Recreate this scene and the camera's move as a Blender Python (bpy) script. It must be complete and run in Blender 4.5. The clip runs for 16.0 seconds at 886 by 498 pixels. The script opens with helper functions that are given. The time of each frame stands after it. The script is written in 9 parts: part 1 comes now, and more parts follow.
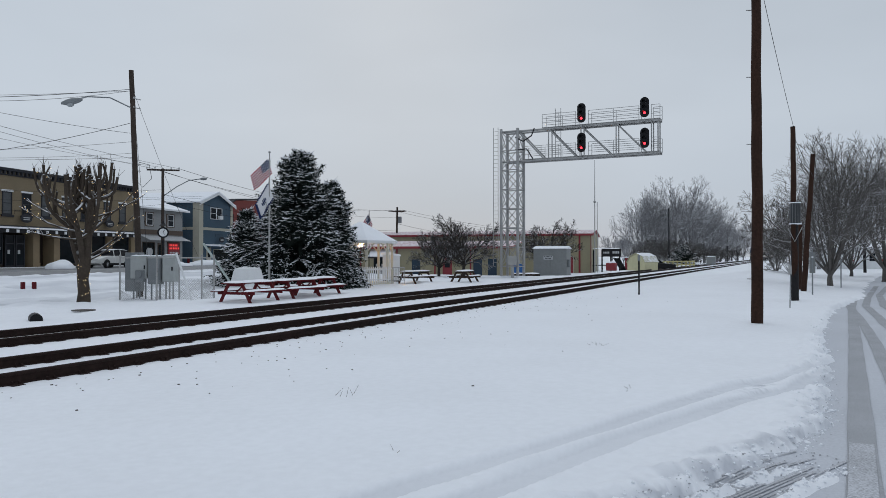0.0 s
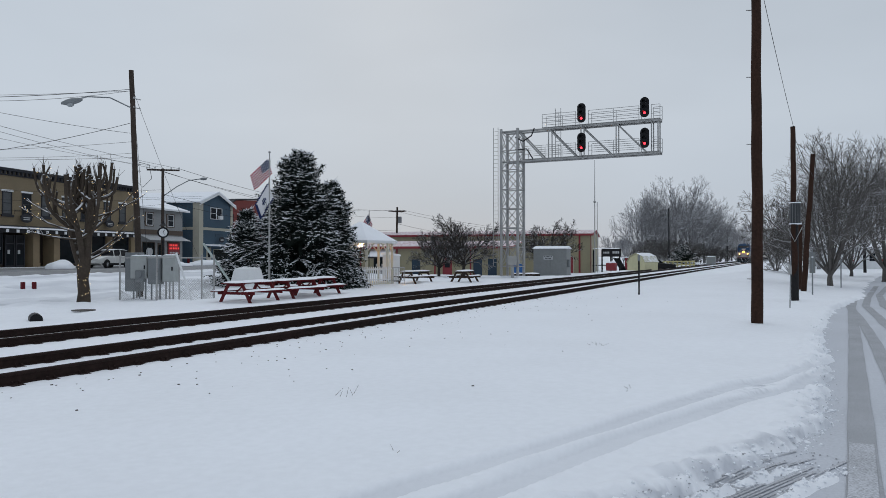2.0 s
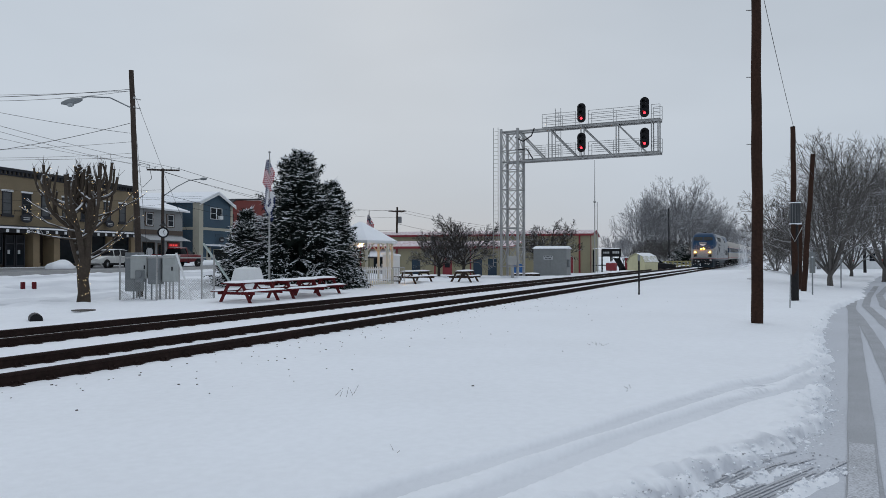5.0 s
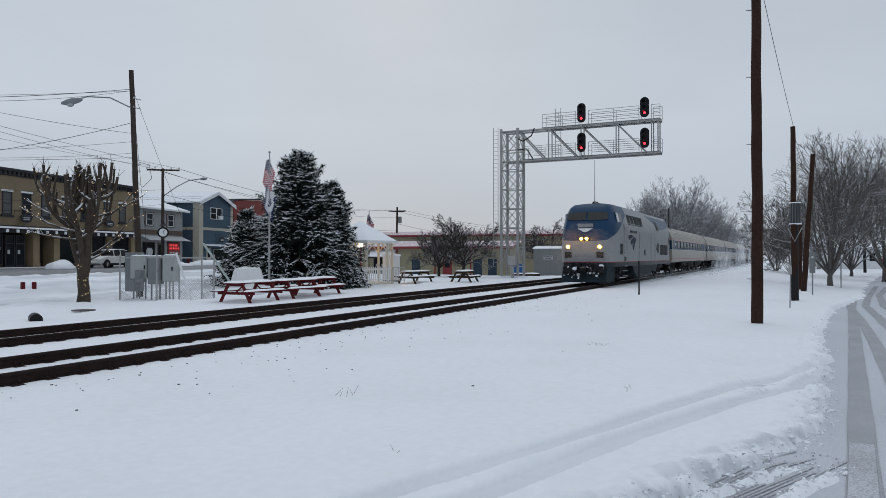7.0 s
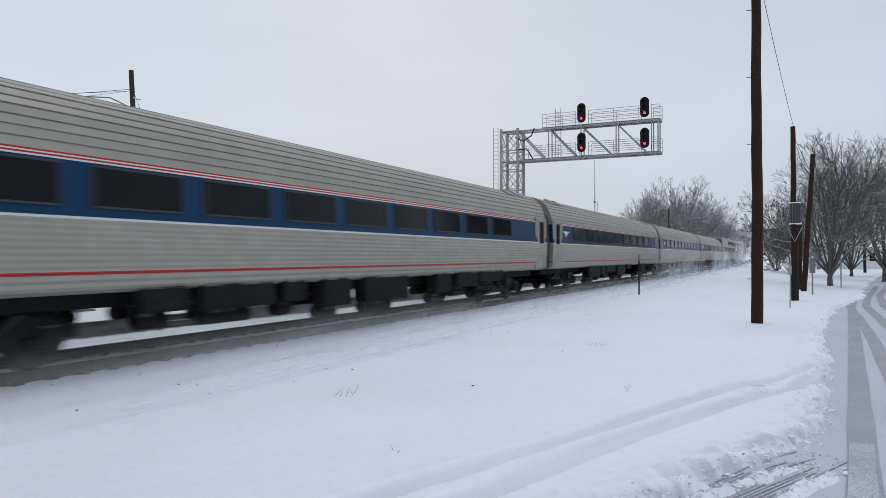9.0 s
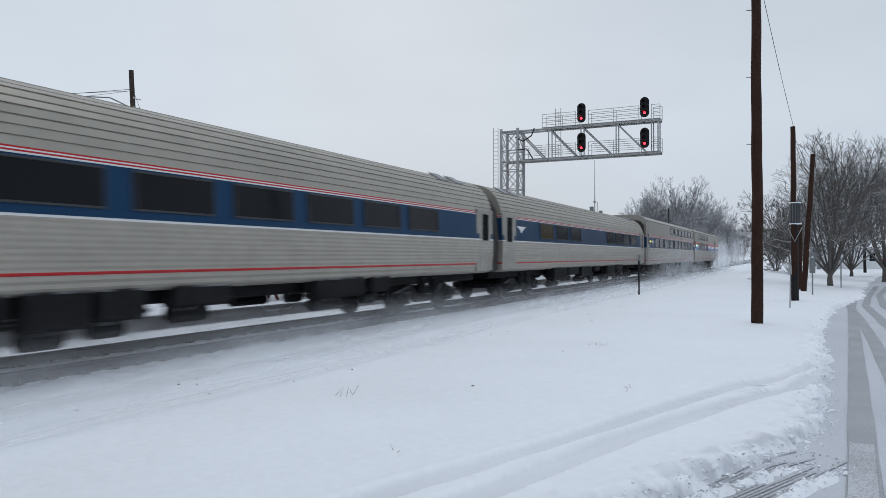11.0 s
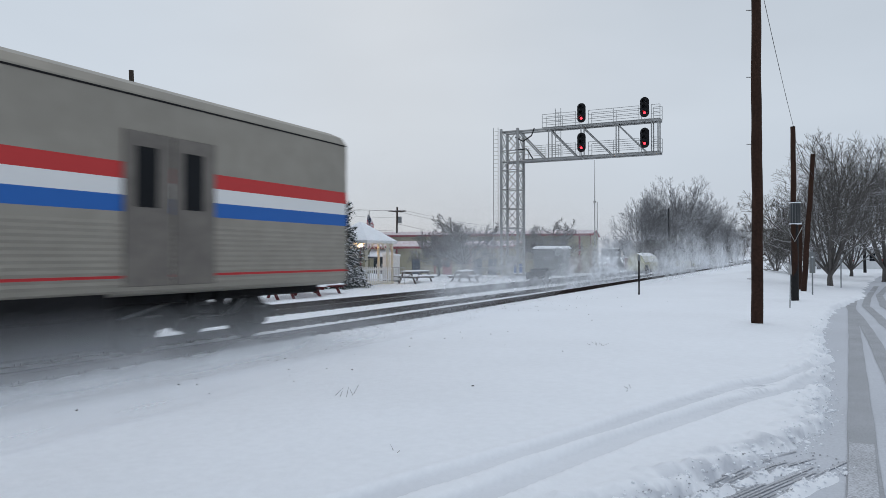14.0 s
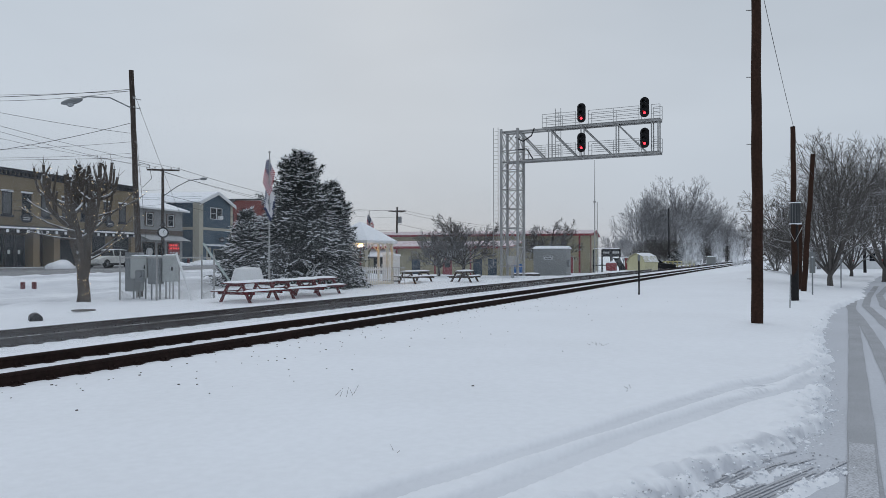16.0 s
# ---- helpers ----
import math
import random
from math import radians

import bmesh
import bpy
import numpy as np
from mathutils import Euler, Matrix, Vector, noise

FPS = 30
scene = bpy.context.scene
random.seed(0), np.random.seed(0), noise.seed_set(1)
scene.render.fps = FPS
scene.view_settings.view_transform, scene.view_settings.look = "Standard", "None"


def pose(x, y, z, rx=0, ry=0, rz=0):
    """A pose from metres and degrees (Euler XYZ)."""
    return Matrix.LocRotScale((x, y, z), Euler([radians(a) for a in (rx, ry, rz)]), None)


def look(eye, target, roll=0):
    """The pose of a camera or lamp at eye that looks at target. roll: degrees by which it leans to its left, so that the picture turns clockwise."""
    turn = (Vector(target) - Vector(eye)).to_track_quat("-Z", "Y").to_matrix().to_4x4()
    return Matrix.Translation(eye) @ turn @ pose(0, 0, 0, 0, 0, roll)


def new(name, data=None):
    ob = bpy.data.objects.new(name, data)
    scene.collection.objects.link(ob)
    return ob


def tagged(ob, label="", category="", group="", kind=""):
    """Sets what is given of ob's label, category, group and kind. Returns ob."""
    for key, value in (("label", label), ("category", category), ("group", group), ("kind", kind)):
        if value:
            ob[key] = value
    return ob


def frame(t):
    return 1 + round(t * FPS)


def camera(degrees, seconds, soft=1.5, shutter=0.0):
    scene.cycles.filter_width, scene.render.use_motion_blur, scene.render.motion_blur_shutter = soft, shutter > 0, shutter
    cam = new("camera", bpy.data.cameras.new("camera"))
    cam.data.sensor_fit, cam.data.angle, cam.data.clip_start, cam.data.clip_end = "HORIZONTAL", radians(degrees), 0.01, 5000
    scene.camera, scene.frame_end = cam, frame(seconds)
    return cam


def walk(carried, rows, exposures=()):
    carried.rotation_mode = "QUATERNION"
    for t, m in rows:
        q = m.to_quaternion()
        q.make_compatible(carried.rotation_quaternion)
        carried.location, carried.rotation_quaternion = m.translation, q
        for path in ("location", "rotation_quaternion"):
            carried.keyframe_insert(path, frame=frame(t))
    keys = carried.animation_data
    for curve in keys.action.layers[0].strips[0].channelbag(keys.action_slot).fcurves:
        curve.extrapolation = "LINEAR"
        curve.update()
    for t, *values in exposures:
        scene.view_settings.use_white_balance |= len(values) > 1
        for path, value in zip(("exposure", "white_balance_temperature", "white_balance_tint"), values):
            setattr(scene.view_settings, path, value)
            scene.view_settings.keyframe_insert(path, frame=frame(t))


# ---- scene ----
# ---- camera ----
cam = camera(64.2, 16.0, soft=0.75, shutter=0.22)
EYE = (0.0, 0.0, 1.574)
HEADING, PITCH = radians(26.275), radians(0.569)
AIM = (EYE[0] + math.cos(HEADING) * math.cos(PITCH), EYE[1] + math.sin(HEADING) * math.cos(PITCH), EYE[2] + math.sin(PITCH))
walk(cam, [(0.0, look(EYE, AIM)), (16.0, look(EYE, AIM))], exposures=[(0.0, -0.12), (7.7, -0.12), (8.4, 0.10), (13.6, 0.10), (14.5, -0.10), (16.0, -0.12)])

# ---- world and sun: an even overcast winter sky ----
world = bpy.data.worlds.new("overcast_sky")
scene.world = world
world.use_nodes = True
wt = world.node_tree
wt.nodes.clear()
w_out = wt.nodes.new("ShaderNodeOutputWorld")
w_bg = wt.nodes.new("ShaderNodeBackground")
w_sky = wt.nodes.new("ShaderNodeTexSky")
w_sky.sky_type, w_sky.sun_disc = "NISHITA", False
w_sky.sun_elevation, w_sky.sun_rotation = radians(24), radians(60)
w_dim = wt.nodes.new("ShaderNodeVectorMath")
w_dim.operation = "SCALE"
w_dim.inputs["Scale"].default_value = 0.07
w_co = wt.nodes.new("ShaderNodeTexCoord")
w_sep = wt.nodes.new("ShaderNodeSeparateXYZ")
w_ramp = wt.nodes.new("ShaderNodeValToRGB")
w_noise = wt.nodes.new("ShaderNodeTexNoise")
w_noise.inputs["Scale"].default_value, w_noise.inputs["Detail"].default_value = 1.6, 4.0
w_map = wt.nodes.new("ShaderNodeMapping")
w_map.inputs["Scale"].default_value = (1, 1, 2.6)
w_nr = wt.nodes.new("ShaderNodeMapRange")
w_nr.inputs["From Min"].default_value, w_nr.inputs["From Max"].default_value = 0.3, 0.7
w_nr.inputs["To Min"].default_value, w_nr.inputs["To Max"].default_value = 0.93, 1.06
w_mul = wt.nodes.new("ShaderNodeVectorMath")
w_mul.operation = "SCALE"
w_mix = wt.nodes.new("ShaderNodeMix")
w_mix.data_type = "RGBA"
w_mix.inputs[0].default_value = 0.93
els = w_ramp.color_ramp.elements
els[0].position, els[0].color = 0.0, (0.444, 0.504, 0.592, 1)
els[1].position, els[1].color = 1.0, (0.65, 0.73, 0.83, 1)
for pos, col in ((0.06, (0.481, 0.544, 0.633, 1)), (0.18, (0.580, 0.645, 0.725, 1)), (0.4, (0.57, 0.635, 0.71, 1))):
    e = els.new(pos)
    e.color = col
wt.links.new(w_co.outputs["Generated"], w_sep.inputs[0])
wt.links.new(w_sep.outputs["Z"], w_ramp.inputs[0])
wt.links.new(w_co.outputs["Generated"], w_map.inputs[0])
wt.links.new(w_map.outputs[0], w_noise.inputs["Vector"])
wt.links.new(w_noise.outputs[0], w_nr.inputs[0])
wt.links.new(w_ramp.outputs[0], w_mul.inputs[0])
wt.links.new(w_nr.outputs[0], w_mul.inputs["Scale"])
wt.links.new(w_sky.outputs[0], w_dim.inputs[0])
wt.links.new(w_dim.outputs[0], w_mix.inputs[6])
wt.links.new(w_mul.outputs[0], w_mix.inputs[7])
wt.links.new(w_mix.outputs[2], w_bg.inputs["Color"])
w_bg.inputs["Strength"].default_value = 1.0
wt.links.new(w_bg.outputs[0], w_out.inputs["Surface"])

sun_data = bpy.data.lights.new("sun", "SUN")
sun_data.energy, sun_data.angle, sun_data.color = 0.3, radians(35), (1.0, 0.97, 0.93)
sun = new("sun", sun_data)
sun.matrix_world = look((0, 0, 60), (0 - 18, -12, 0))


# ---- materials ----
def mat(name, color, rough=0.7, metal=0.0, vary=0.12, grain=30.0, stain=1.5, bump=0.15, bump_scale=60.0, emit=None, power=0.0, per_object=0.0, alpha=1.0):
    """A surface with colour variation at two scales, uneven gloss and a fine relief."""
    m = bpy.data.materials.new(name)
    m.use_nodes = True
    nt = m.node_tree
    b = nt.nodes["Principled BSDF"]
    co = nt.nodes.new("ShaderNodeTexCoord")

    def noise_at(scale, detail=4.0):
        n = nt.nodes.new("ShaderNodeTexNoise")
        n.inputs["Scale"].default_value, n.inputs["Detail"].default_value = scale, detail
        nt.links.new(co.outputs["Object"], n.inputs["Vector"])
        return n.outputs[0]

    small, large = noise_at(grain), noise_at(stain)
    add = nt.nodes.new("ShaderNodeMath")
    add.operation = "ADD"
    nt.links.new(small, add.inputs[0])
    nt.links.new(large, add.inputs[1])
    rng = nt.nodes.new("ShaderNodeMapRange")
    rng.inputs["From Min"].default_value, rng.inputs["From Max"].default_value = 0.7, 1.3
    rng.inputs["To Min"].default_value, rng.inputs["To Max"].default_value = 1 - vary, 1 + vary
    nt.links.new(add.outputs[0], rng.inputs[0])
    last = rng.outputs[0]
    if per_object:
        info = nt.nodes.new("ShaderNodeObjectInfo")
        r2 = nt.nodes.new("ShaderNodeMapRange")
        r2.inputs["To Min"].default_value, r2.inputs["To Max"].default_value = 1 - per_object, 1 + per_object
        nt.links.new(info.outputs["Random"], r2.inputs[0])
        mm = nt.nodes.new("ShaderNodeMath")
        mm.operation = "MULTIPLY"
        nt.links.new(last, mm.inputs[0])
        nt.links.new(r2.outputs[0], mm.inputs[1])
        last = mm.outputs[0]
    sc = nt.nodes.new("ShaderNodeVectorMath")
    sc.operation = "SCALE"
    sc.inputs[0].default_value = color
    nt.links.new(last, sc.inputs["Scale"])
    nt.links.new(sc.outputs[0], b.inputs["Base Color"])
    rr = nt.nodes.new("ShaderNodeMapRange")
    rr.inputs["To Min"].default_value, rr.inputs["To Max"].default_value = max(0.02, rough - 0.12), min(1.0, rough + 0.12)
    nt.links.new(large, rr.inputs[0])
    nt.links.new(rr.outputs[0], b.inputs["Roughness"])
    b.inputs["Metallic"].default_value = metal
    if max(color) < 0.12:
        b.inputs["Specular IOR Level"].default_value = 0.18
    if bump:
        bp = nt.nodes.new("ShaderNodeBump")
        bp.inputs["Strength"].default_value, bp.inputs["Distance"].default_value = bump, 0.02
        nt.links.new(noise_at(bump_scale, 3.0), bp.inputs["Height"])
        nt.links.new(bp.outputs[0], b.inputs["Normal"])
    if emit:
        b.inputs["Emission Color"].default_value = (*emit, 1)
        b.inputs["Emission Strength"].default_value = power
    b.inputs["Alpha"].default_value = alpha
    return m


def snow_topped(m, amount=0.75, low=0.35, high=0.75):
    """Adds lying snow to a material: white where the surface faces up."""
    nt = m.node_tree
    b = nt.nodes["Principled BSDF"]
    src = b.inputs["Base Color"].links[0].from_socket
    geo = nt.nodes.new("ShaderNodeNewGeometry")
    sep = nt.nodes.new("ShaderNodeSeparateXYZ")
    nt.links.new(geo.outputs["True Normal"], sep.inputs[0])
    co = nt.nodes.new("ShaderNodeTexCoord")
    n = nt.nodes.new("ShaderNodeTexNoise")
    n.inputs["Scale"].default_value = 3.0
    nt.links.new(co.outputs["Object"], n.inputs["Vector"])
    s = nt.nodes.new("ShaderNodeMath")
    s.operation = "MULTIPLY_ADD"
    s.inputs[1].default_value, s.inputs[2].default_value = 0.9, -0.45
    nt.links.new(n.outputs[0], s.inputs[0])
    a = nt.nodes.new("ShaderNodeMath")
    a.operation = "ADD"
    nt.links.new(sep.outputs["Z"], a.inputs[0])
    nt.links.new(s.outputs[0], a.inputs[1])
    r = nt.nodes.new("ShaderNodeMapRange")
    r.inputs["From Min"].default_value, r.inputs["From Max"].default_value = low, high
    r.inputs["To Max"].default_value = amount
    nt.links.new(a.outputs[0], r.inputs[0])
    mx = nt.nodes.new("ShaderNodeMix")
    mx.data_type = "RGBA"
    nt.links.new(r.outputs[0], mx.inputs[0])
    nt.links.new(src, mx.inputs[6])
    mx.inputs[7].default_value = (0.82, 0.84, 0.88, 1)
    nt.links.new(mx.outputs[2], b.inputs["Base Color"])
    return m


def livery(name, bands, base, rough=0.35, metal=0.0, axis="Z", slant=None):
    """Paint in level bands: (from height, to height, colour). slant adds a colour above the line height = a + b * x, up to x = c."""
    m = mat(name, base, rough=rough, metal=metal, vary=0.10, grain=3.0, stain=0.35, bump=0.05, bump_scale=9.0)
    nt = m.node_tree
    b = nt.nodes["Principled BSDF"]
    co = nt.nodes.new("ShaderNodeTexCoord")
    sep = nt.nodes.new("ShaderNodeSeparateXYZ")
    nt.links.new(co.outputs["Object"], sep.inputs[0])

    def math_node(op, a, c):
        n = nt.nodes.new("ShaderNodeMath")
        n.operation = op
        for i, v in enumerate((a, c)):
            if isinstance(v, (int, float)):
                n.inputs[i].default_value = v
            else:
                nt.links.new(v, n.inputs[i])
        return n.outputs[0]

    last = b.inputs["Base Color"].links[0].from_socket
    masks = [(math_node("MULTIPLY", math_node("GREATER_THAN", sep.outputs[axis], lo), math_node("LESS_THAN", sep.outputs[axis], hi)), col) for lo, hi, col in bands]
    for a, k, c, col in slant or ():
        line = math_node("ADD", math_node("MULTIPLY", sep.outputs["X"], k), a)
        masks.append((math_node("MULTIPLY", math_node("GREATER_THAN", sep.outputs["Z"], line), math_node("LESS_THAN", sep.outputs["X"], c)), col))
    for mask, col in masks:
        mx = nt.nodes.new("ShaderNodeMix")
        mx.data_type = "RGBA"
        nt.links.new(mask, mx.inputs[0])
        nt.links.new(last, mx.inputs[6])
        mx.inputs[7].default_value = (*col, 1)
        last = mx.outputs[2]
    nt.links.new(last, b.inputs["Base Color"])
    b.inputs["Specular IOR Level"].default_value = 0.2
    return m


SNOW = mat("snow", (0.84, 0.86, 0.90), rough=0.75, vary=0.035, grain=9.0, stain=0.35, bump=0.28, bump_scale=22.0)
SNOW_CAP = mat("snow_cap", (0.84, 0.86, 0.90), rough=0.8, vary=0.03, grain=12.0, stain=1.2, bump=0.3, bump_scale=16.0)
SNOW_GROUND = mat("trodden_snow", (0.84, 0.86, 0.90), rough=0.75, vary=0.035, grain=9.0, stain=0.35, bump=0.28, bump_scale=22.0)
gnt = SNOW_GROUND.node_tree
g_b = gnt.nodes["Principled BSDF"]
g_at = gnt.nodes.new("ShaderNodeAttribute")
g_at.attribute_name = "packed"
g_mx = gnt.nodes.new("ShaderNodeMix")
g_mx.data_type = "RGBA"
gnt.links.new(g_at.outputs["Fac"], g_mx.inputs[0])
gnt.links.new(g_b.inputs["Base Color"].links[0].from_socket, g_mx.inputs[6])
g_mx.inputs[7].default_value = (0.47, 0.49, 0.54, 1)
gnt.links.new(g_mx.outputs[2], g_b.inputs["Base Color"])
ROAD_SNOW = mat("driven_snow", (0.52, 0.54, 0.585), rough=0.7, vary=0.09, grain=32.0, stain=0.5, bump=0.35, bump_scale=38.0)
TREAD = mat("treaded_snow", (0.40, 0.41, 0.44), rough=0.6, vary=0.25, grain=70.0, stain=1.6, bump=0.3, bump_scale=80.0)
t_nt = TREAD.node_tree
t_b = t_nt.nodes["Principled BSDF"]
t_co = t_nt.nodes.new("ShaderNodeTexCoord")
t_mp = t_nt.nodes.new("ShaderNodeMapping")
t_mp.inputs["Rotation"].default_value = (0, 0, radians(-12))
t_nt.links.new(t_co.outputs["Object"], t_mp.inputs[0])
t_br = t_nt.nodes.new("ShaderNodeTexVoronoi")
t_br.inputs["Scale"].default_value, t_br.inputs["Randomness"].default_value = 62.0, 0.8
t_sc = t_nt.nodes.new("ShaderNodeVectorMath")
t_sc.operation = "MULTIPLY"
t_sc.inputs[1].default_value = (1.35, 0.6, 1.0)
t_nt.links.new(t_mp.outputs[0], t_sc.inputs[0])
t_nt.links.new(t_sc.outputs[0], t_br.inputs["Vector"])
t_mx = t_nt.nodes.new("ShaderNodeMix")
t_mx.data_type = "RGBA"
t_mx.blend_type = "MULTIPLY"
t_mx.inputs[0].default_value = 1.0
t_rp = t_nt.nodes.new("ShaderNodeMapRange")
t_rp.inputs["From Min"].default_value, t_rp.inputs["From Max"].default_value = 0.18, 0.55
t_rp.inputs["To Min"].default_value, t_rp.inputs["To Max"].default_value = 0.62, 1.2
t_nt.links.new(t_br.outputs["Distance"], t_rp.inputs[0])
t_nt.links.new(t_b.inputs["Base Color"].links[0].from_socket, t_mx.inputs[6])
t_nt.links.new(t_rp.outputs[0], t_mx.inputs[7])
t_nt.links.new(t_mx.outputs[2], t_b.inputs["Base Color"])
TYRE_TRACK = mat("wet_tyre_track", (0.335, 0.345, 0.37), rough=0.55, vary=0.22, grain=60.0, stain=1.4, bump=0.4, bump_scale=60.0)
RAIL_RUST = mat("rail_rust", (0.024, 0.014, 0.012), rough=0.85, vary=0.35, grain=14.0, stain=0.8, bump=0.3, bump_scale=50.0)
RAIL_SHINE = mat("rail_head", (0.55, 0.54, 0.52), rough=0.25, metal=1.0, vary=0.15, grain=8.0, stain=1.0, bump=0.05)
TIE_WOOD = mat("tie_wood", (0.045, 0.036, 0.03), rough=0.9, vary=0.35, grain=18.0, stain=2.0, bump=0.5, bump_scale=40.0)
STONE = mat("ballast_stone", (0.11, 0.10, 0.095), rough=0.9, vary=0.4, grain=30.0, stain=5.0, bump=0.4)
POLE_WOOD = mat("pole_wood", (0.038, 0.019, 0.013), rough=0.85, vary=0.38, grain=16.0, stain=1.1, bump=0.55, bump_scale=26.0)
POLE_GREY = mat("weathered_pole_wood", (0.055, 0.043, 0.036), rough=0.9, vary=0.3, grain=16.0, stain=1.0, bump=0.5, bump_scale=30.0)
TAR = mat("tarred_pole_wood", (0.018, 0.017, 0.018), rough=0.7, vary=0.35, grain=14.0, stain=1.5, bump=0.4)
GALV = mat("galvanised_steel", (0.35, 0.35, 0.345), rough=0.5, metal=0.35, vary=0.16, grain=20.0, stain=1.2, bump=0.08)
BLACK = mat("black_paint", (0.012, 0.012, 0.014), rough=0.45, vary=0.25, bump=0.05)
CABLE = mat("cable", (0.02, 0.02, 0.022), rough=0.6, vary=0.1, bump=0)
RED_LAMP = mat("red_signal_lens", (0.5, 0.02, 0.02), rough=0.2, vary=0.02, bump=0, emit=(1.0, 0.03, 0.05), power=3.5)
HEADLAMP = mat("headlamp_lens", (0.9, 0.7, 0.4), rough=0.2, vary=0.02, bump=0, emit=(1.0, 0.42, 0.05), power=30.0)
DARK_GLASS = mat("dark_glass", (0.006, 0.007, 0.009), rough=0.08, vary=0.2, bump=0.02, bump_scale=2.0)
DARK_GLASS.node_tree.nodes["Principled BSDF"].inputs["Specular IOR Level"].default_value = 0.12
STEEL_DARK = mat("dirty_running_gear", (0.011, 0.011, 0.012), rough=0.8, vary=0.45, grain=10.0, stain=2.2, bump=0.3)
snow_topped(STEEL_DARK, 0.35, 0.6, 1.0)


# ---- building blocks ----
class Shape:
    """Gathers plain geometry for one mesh."""

    def __init__(self):
        self.v, self.f, self.k, self.slot = [], [], [], 0

    def add(self, vs, fs):
        o = len(self.v)
        self.v += [tuple(p) for p in vs]
        self.f += [tuple(i + o for i in q) for q in fs]
        self.k += [self.slot] * len(fs)
        return self

    def box(self, x0, y0, z0, x1, y1, z1, b=0.0, m=None):
        c = Vector(((x0 + x1) / 2, (y0 + y1) / 2, (z0 + z1) / 2))
        h = Vector((abs(x1 - x0) / 2, abs(y1 - y0) / 2, abs(z1 - z0) / 2))
        b = min(b, min(h) * 0.6)
        if b <= 0:
            vs = [c + Vector((sx * h.x, sy * h.y, sz * h.z)) for sx in (-1, 1) for sy in (-1, 1) for sz in (-1, 1)]
            fs = [(0, 1, 3, 2), (4, 6, 7, 5), (0, 4, 5, 1), (2, 3, 7, 6), (0, 2, 6, 4), (1, 5, 7, 3)]
        else:
            vs, ix = [], {}
            for sx in (-1, 1):
                for sy in (-1, 1):
                    for sz in (-1, 1):
                        for a in range(3):
                            d = [h.x - b, h.y - b, h.z - b]
                            d[a] += b
                            ix[sx, sy, sz, a] = len(vs)
                            vs.append(c + Vector((sx * d[0], sy * d[1], sz * d[2])))
            fs = []
            for s in (-1, 1):
                fs.append([ix[s, p, q, 0] for p, q in ((-1, -1), (1, -1), (1, 1), (-1, 1))])
                fs.append([ix[p, s, q, 1] for p, q in ((-1, -1), (1, -1), (1, 1), (-1, 1))])
                fs.append([ix[p, q, s, 2] for p, q in ((-1, -1), (1, -1), (1, 1), (-1, 1))])
                for t in (-1, 1):
                    fs.append([ix[s, t, -1, 0], ix[s, t, 1, 0], ix[s, t, 1, 1], ix[s, t, -1, 1]])
                    fs.append([ix[s, -1, t, 0], ix[s, 1, t, 0], ix[s, 1, t, 2], ix[s, -1, t, 2]])
                    fs.append([ix[-1, s, t, 1], ix[1, s, t, 1], ix[1, s, t, 2], ix[-1, s, t, 2]])
                    for u in (-1, 1):
                        fs.append([ix[s, t, u, 0], ix[s, t, u, 1], ix[s, t, u, 2]])
            for i, q in enumerate(fs):
                n = (vs[q[1]] - vs[q[0]]).cross(vs[q[2]] - vs[q[0]])
                if n.dot(sum((vs[j] for j in q), Vector()) / len(q) - c) < 0:
                    fs[i] = q[::-1]
        if m is not None:
            vs = [m @ p for p in vs]
        return self.add(vs, fs)

    def ring_loft(self, rings, caps=True):
        n = len(rings[0])
        vs = [p for r in rings for p in r]
        fs = [(i * n + j, i * n + (j + 1) % n, (i + 1) * n + (j + 1) % n, (i + 1) * n + j) for i in range(len(rings) - 1) for j in range(n)]
        if caps:
            fs += [tuple(range(n))[::-1], tuple(range((len(rings) - 1) * n, len(rings) * n))]
        return self.add(vs, fs)

    def tube(self, pts, radii, n=6, caps=True):
        pts = [Vector(p) for p in pts]
        if isinstance(radii, (int, float)):
            radii = [radii] * len(pts)
        rings, side = [], None
        for i, p in enumerate(pts):
            d = (pts[min(i + 1, len(pts) - 1)] - pts[max(i - 1, 0)]).normalized()
            if side is None:
                side = d.orthogonal().normalized()
            else:
                side = (side - d * side.dot(d))
                side = side.normalized() if side.length > 1e-6 else d.orthogonal().normalized()
            up = d.cross(side)
            rings.append([p + (side * math.cos(2 * math.pi * j / n) + up * math.sin(2 * math.pi * j / n)) * radii[i] for j in range(n)])
        return self.ring_loft(rings, caps)

    def rod(self, p, q, r, r2=None, n=8):
        return self.tube([p, q], [r, r if r2 is None else r2], n)

    def extrude_x(self, prof, x0, x1):
        """A (y, z) outline drawn out along x."""
        return self.ring_loft([[(x0, y, z) for y, z in prof], [(x1, y, z) for y, z in prof]])

    def extrude_y(self, prof, y0, y1):
        return self.ring_loft([[(x, y0, z) for x, z in prof], [(x, y1, z) for x, z in prof]])

    def ball(self, c, rx, ry, rz, n=10, m=6):
        rings = []
        for i in range(1, m):
            a = math.pi * i / m
            rings.append([(c[0] + rx * math.sin(a) * math.cos(2 * math.pi * j / n), c[1] + ry * math.sin(a) * math.sin(2 * math.pi * j / n), c[2] - rz * math.cos(a)) for j in range(n)])
        return self.ring_loft(rings)

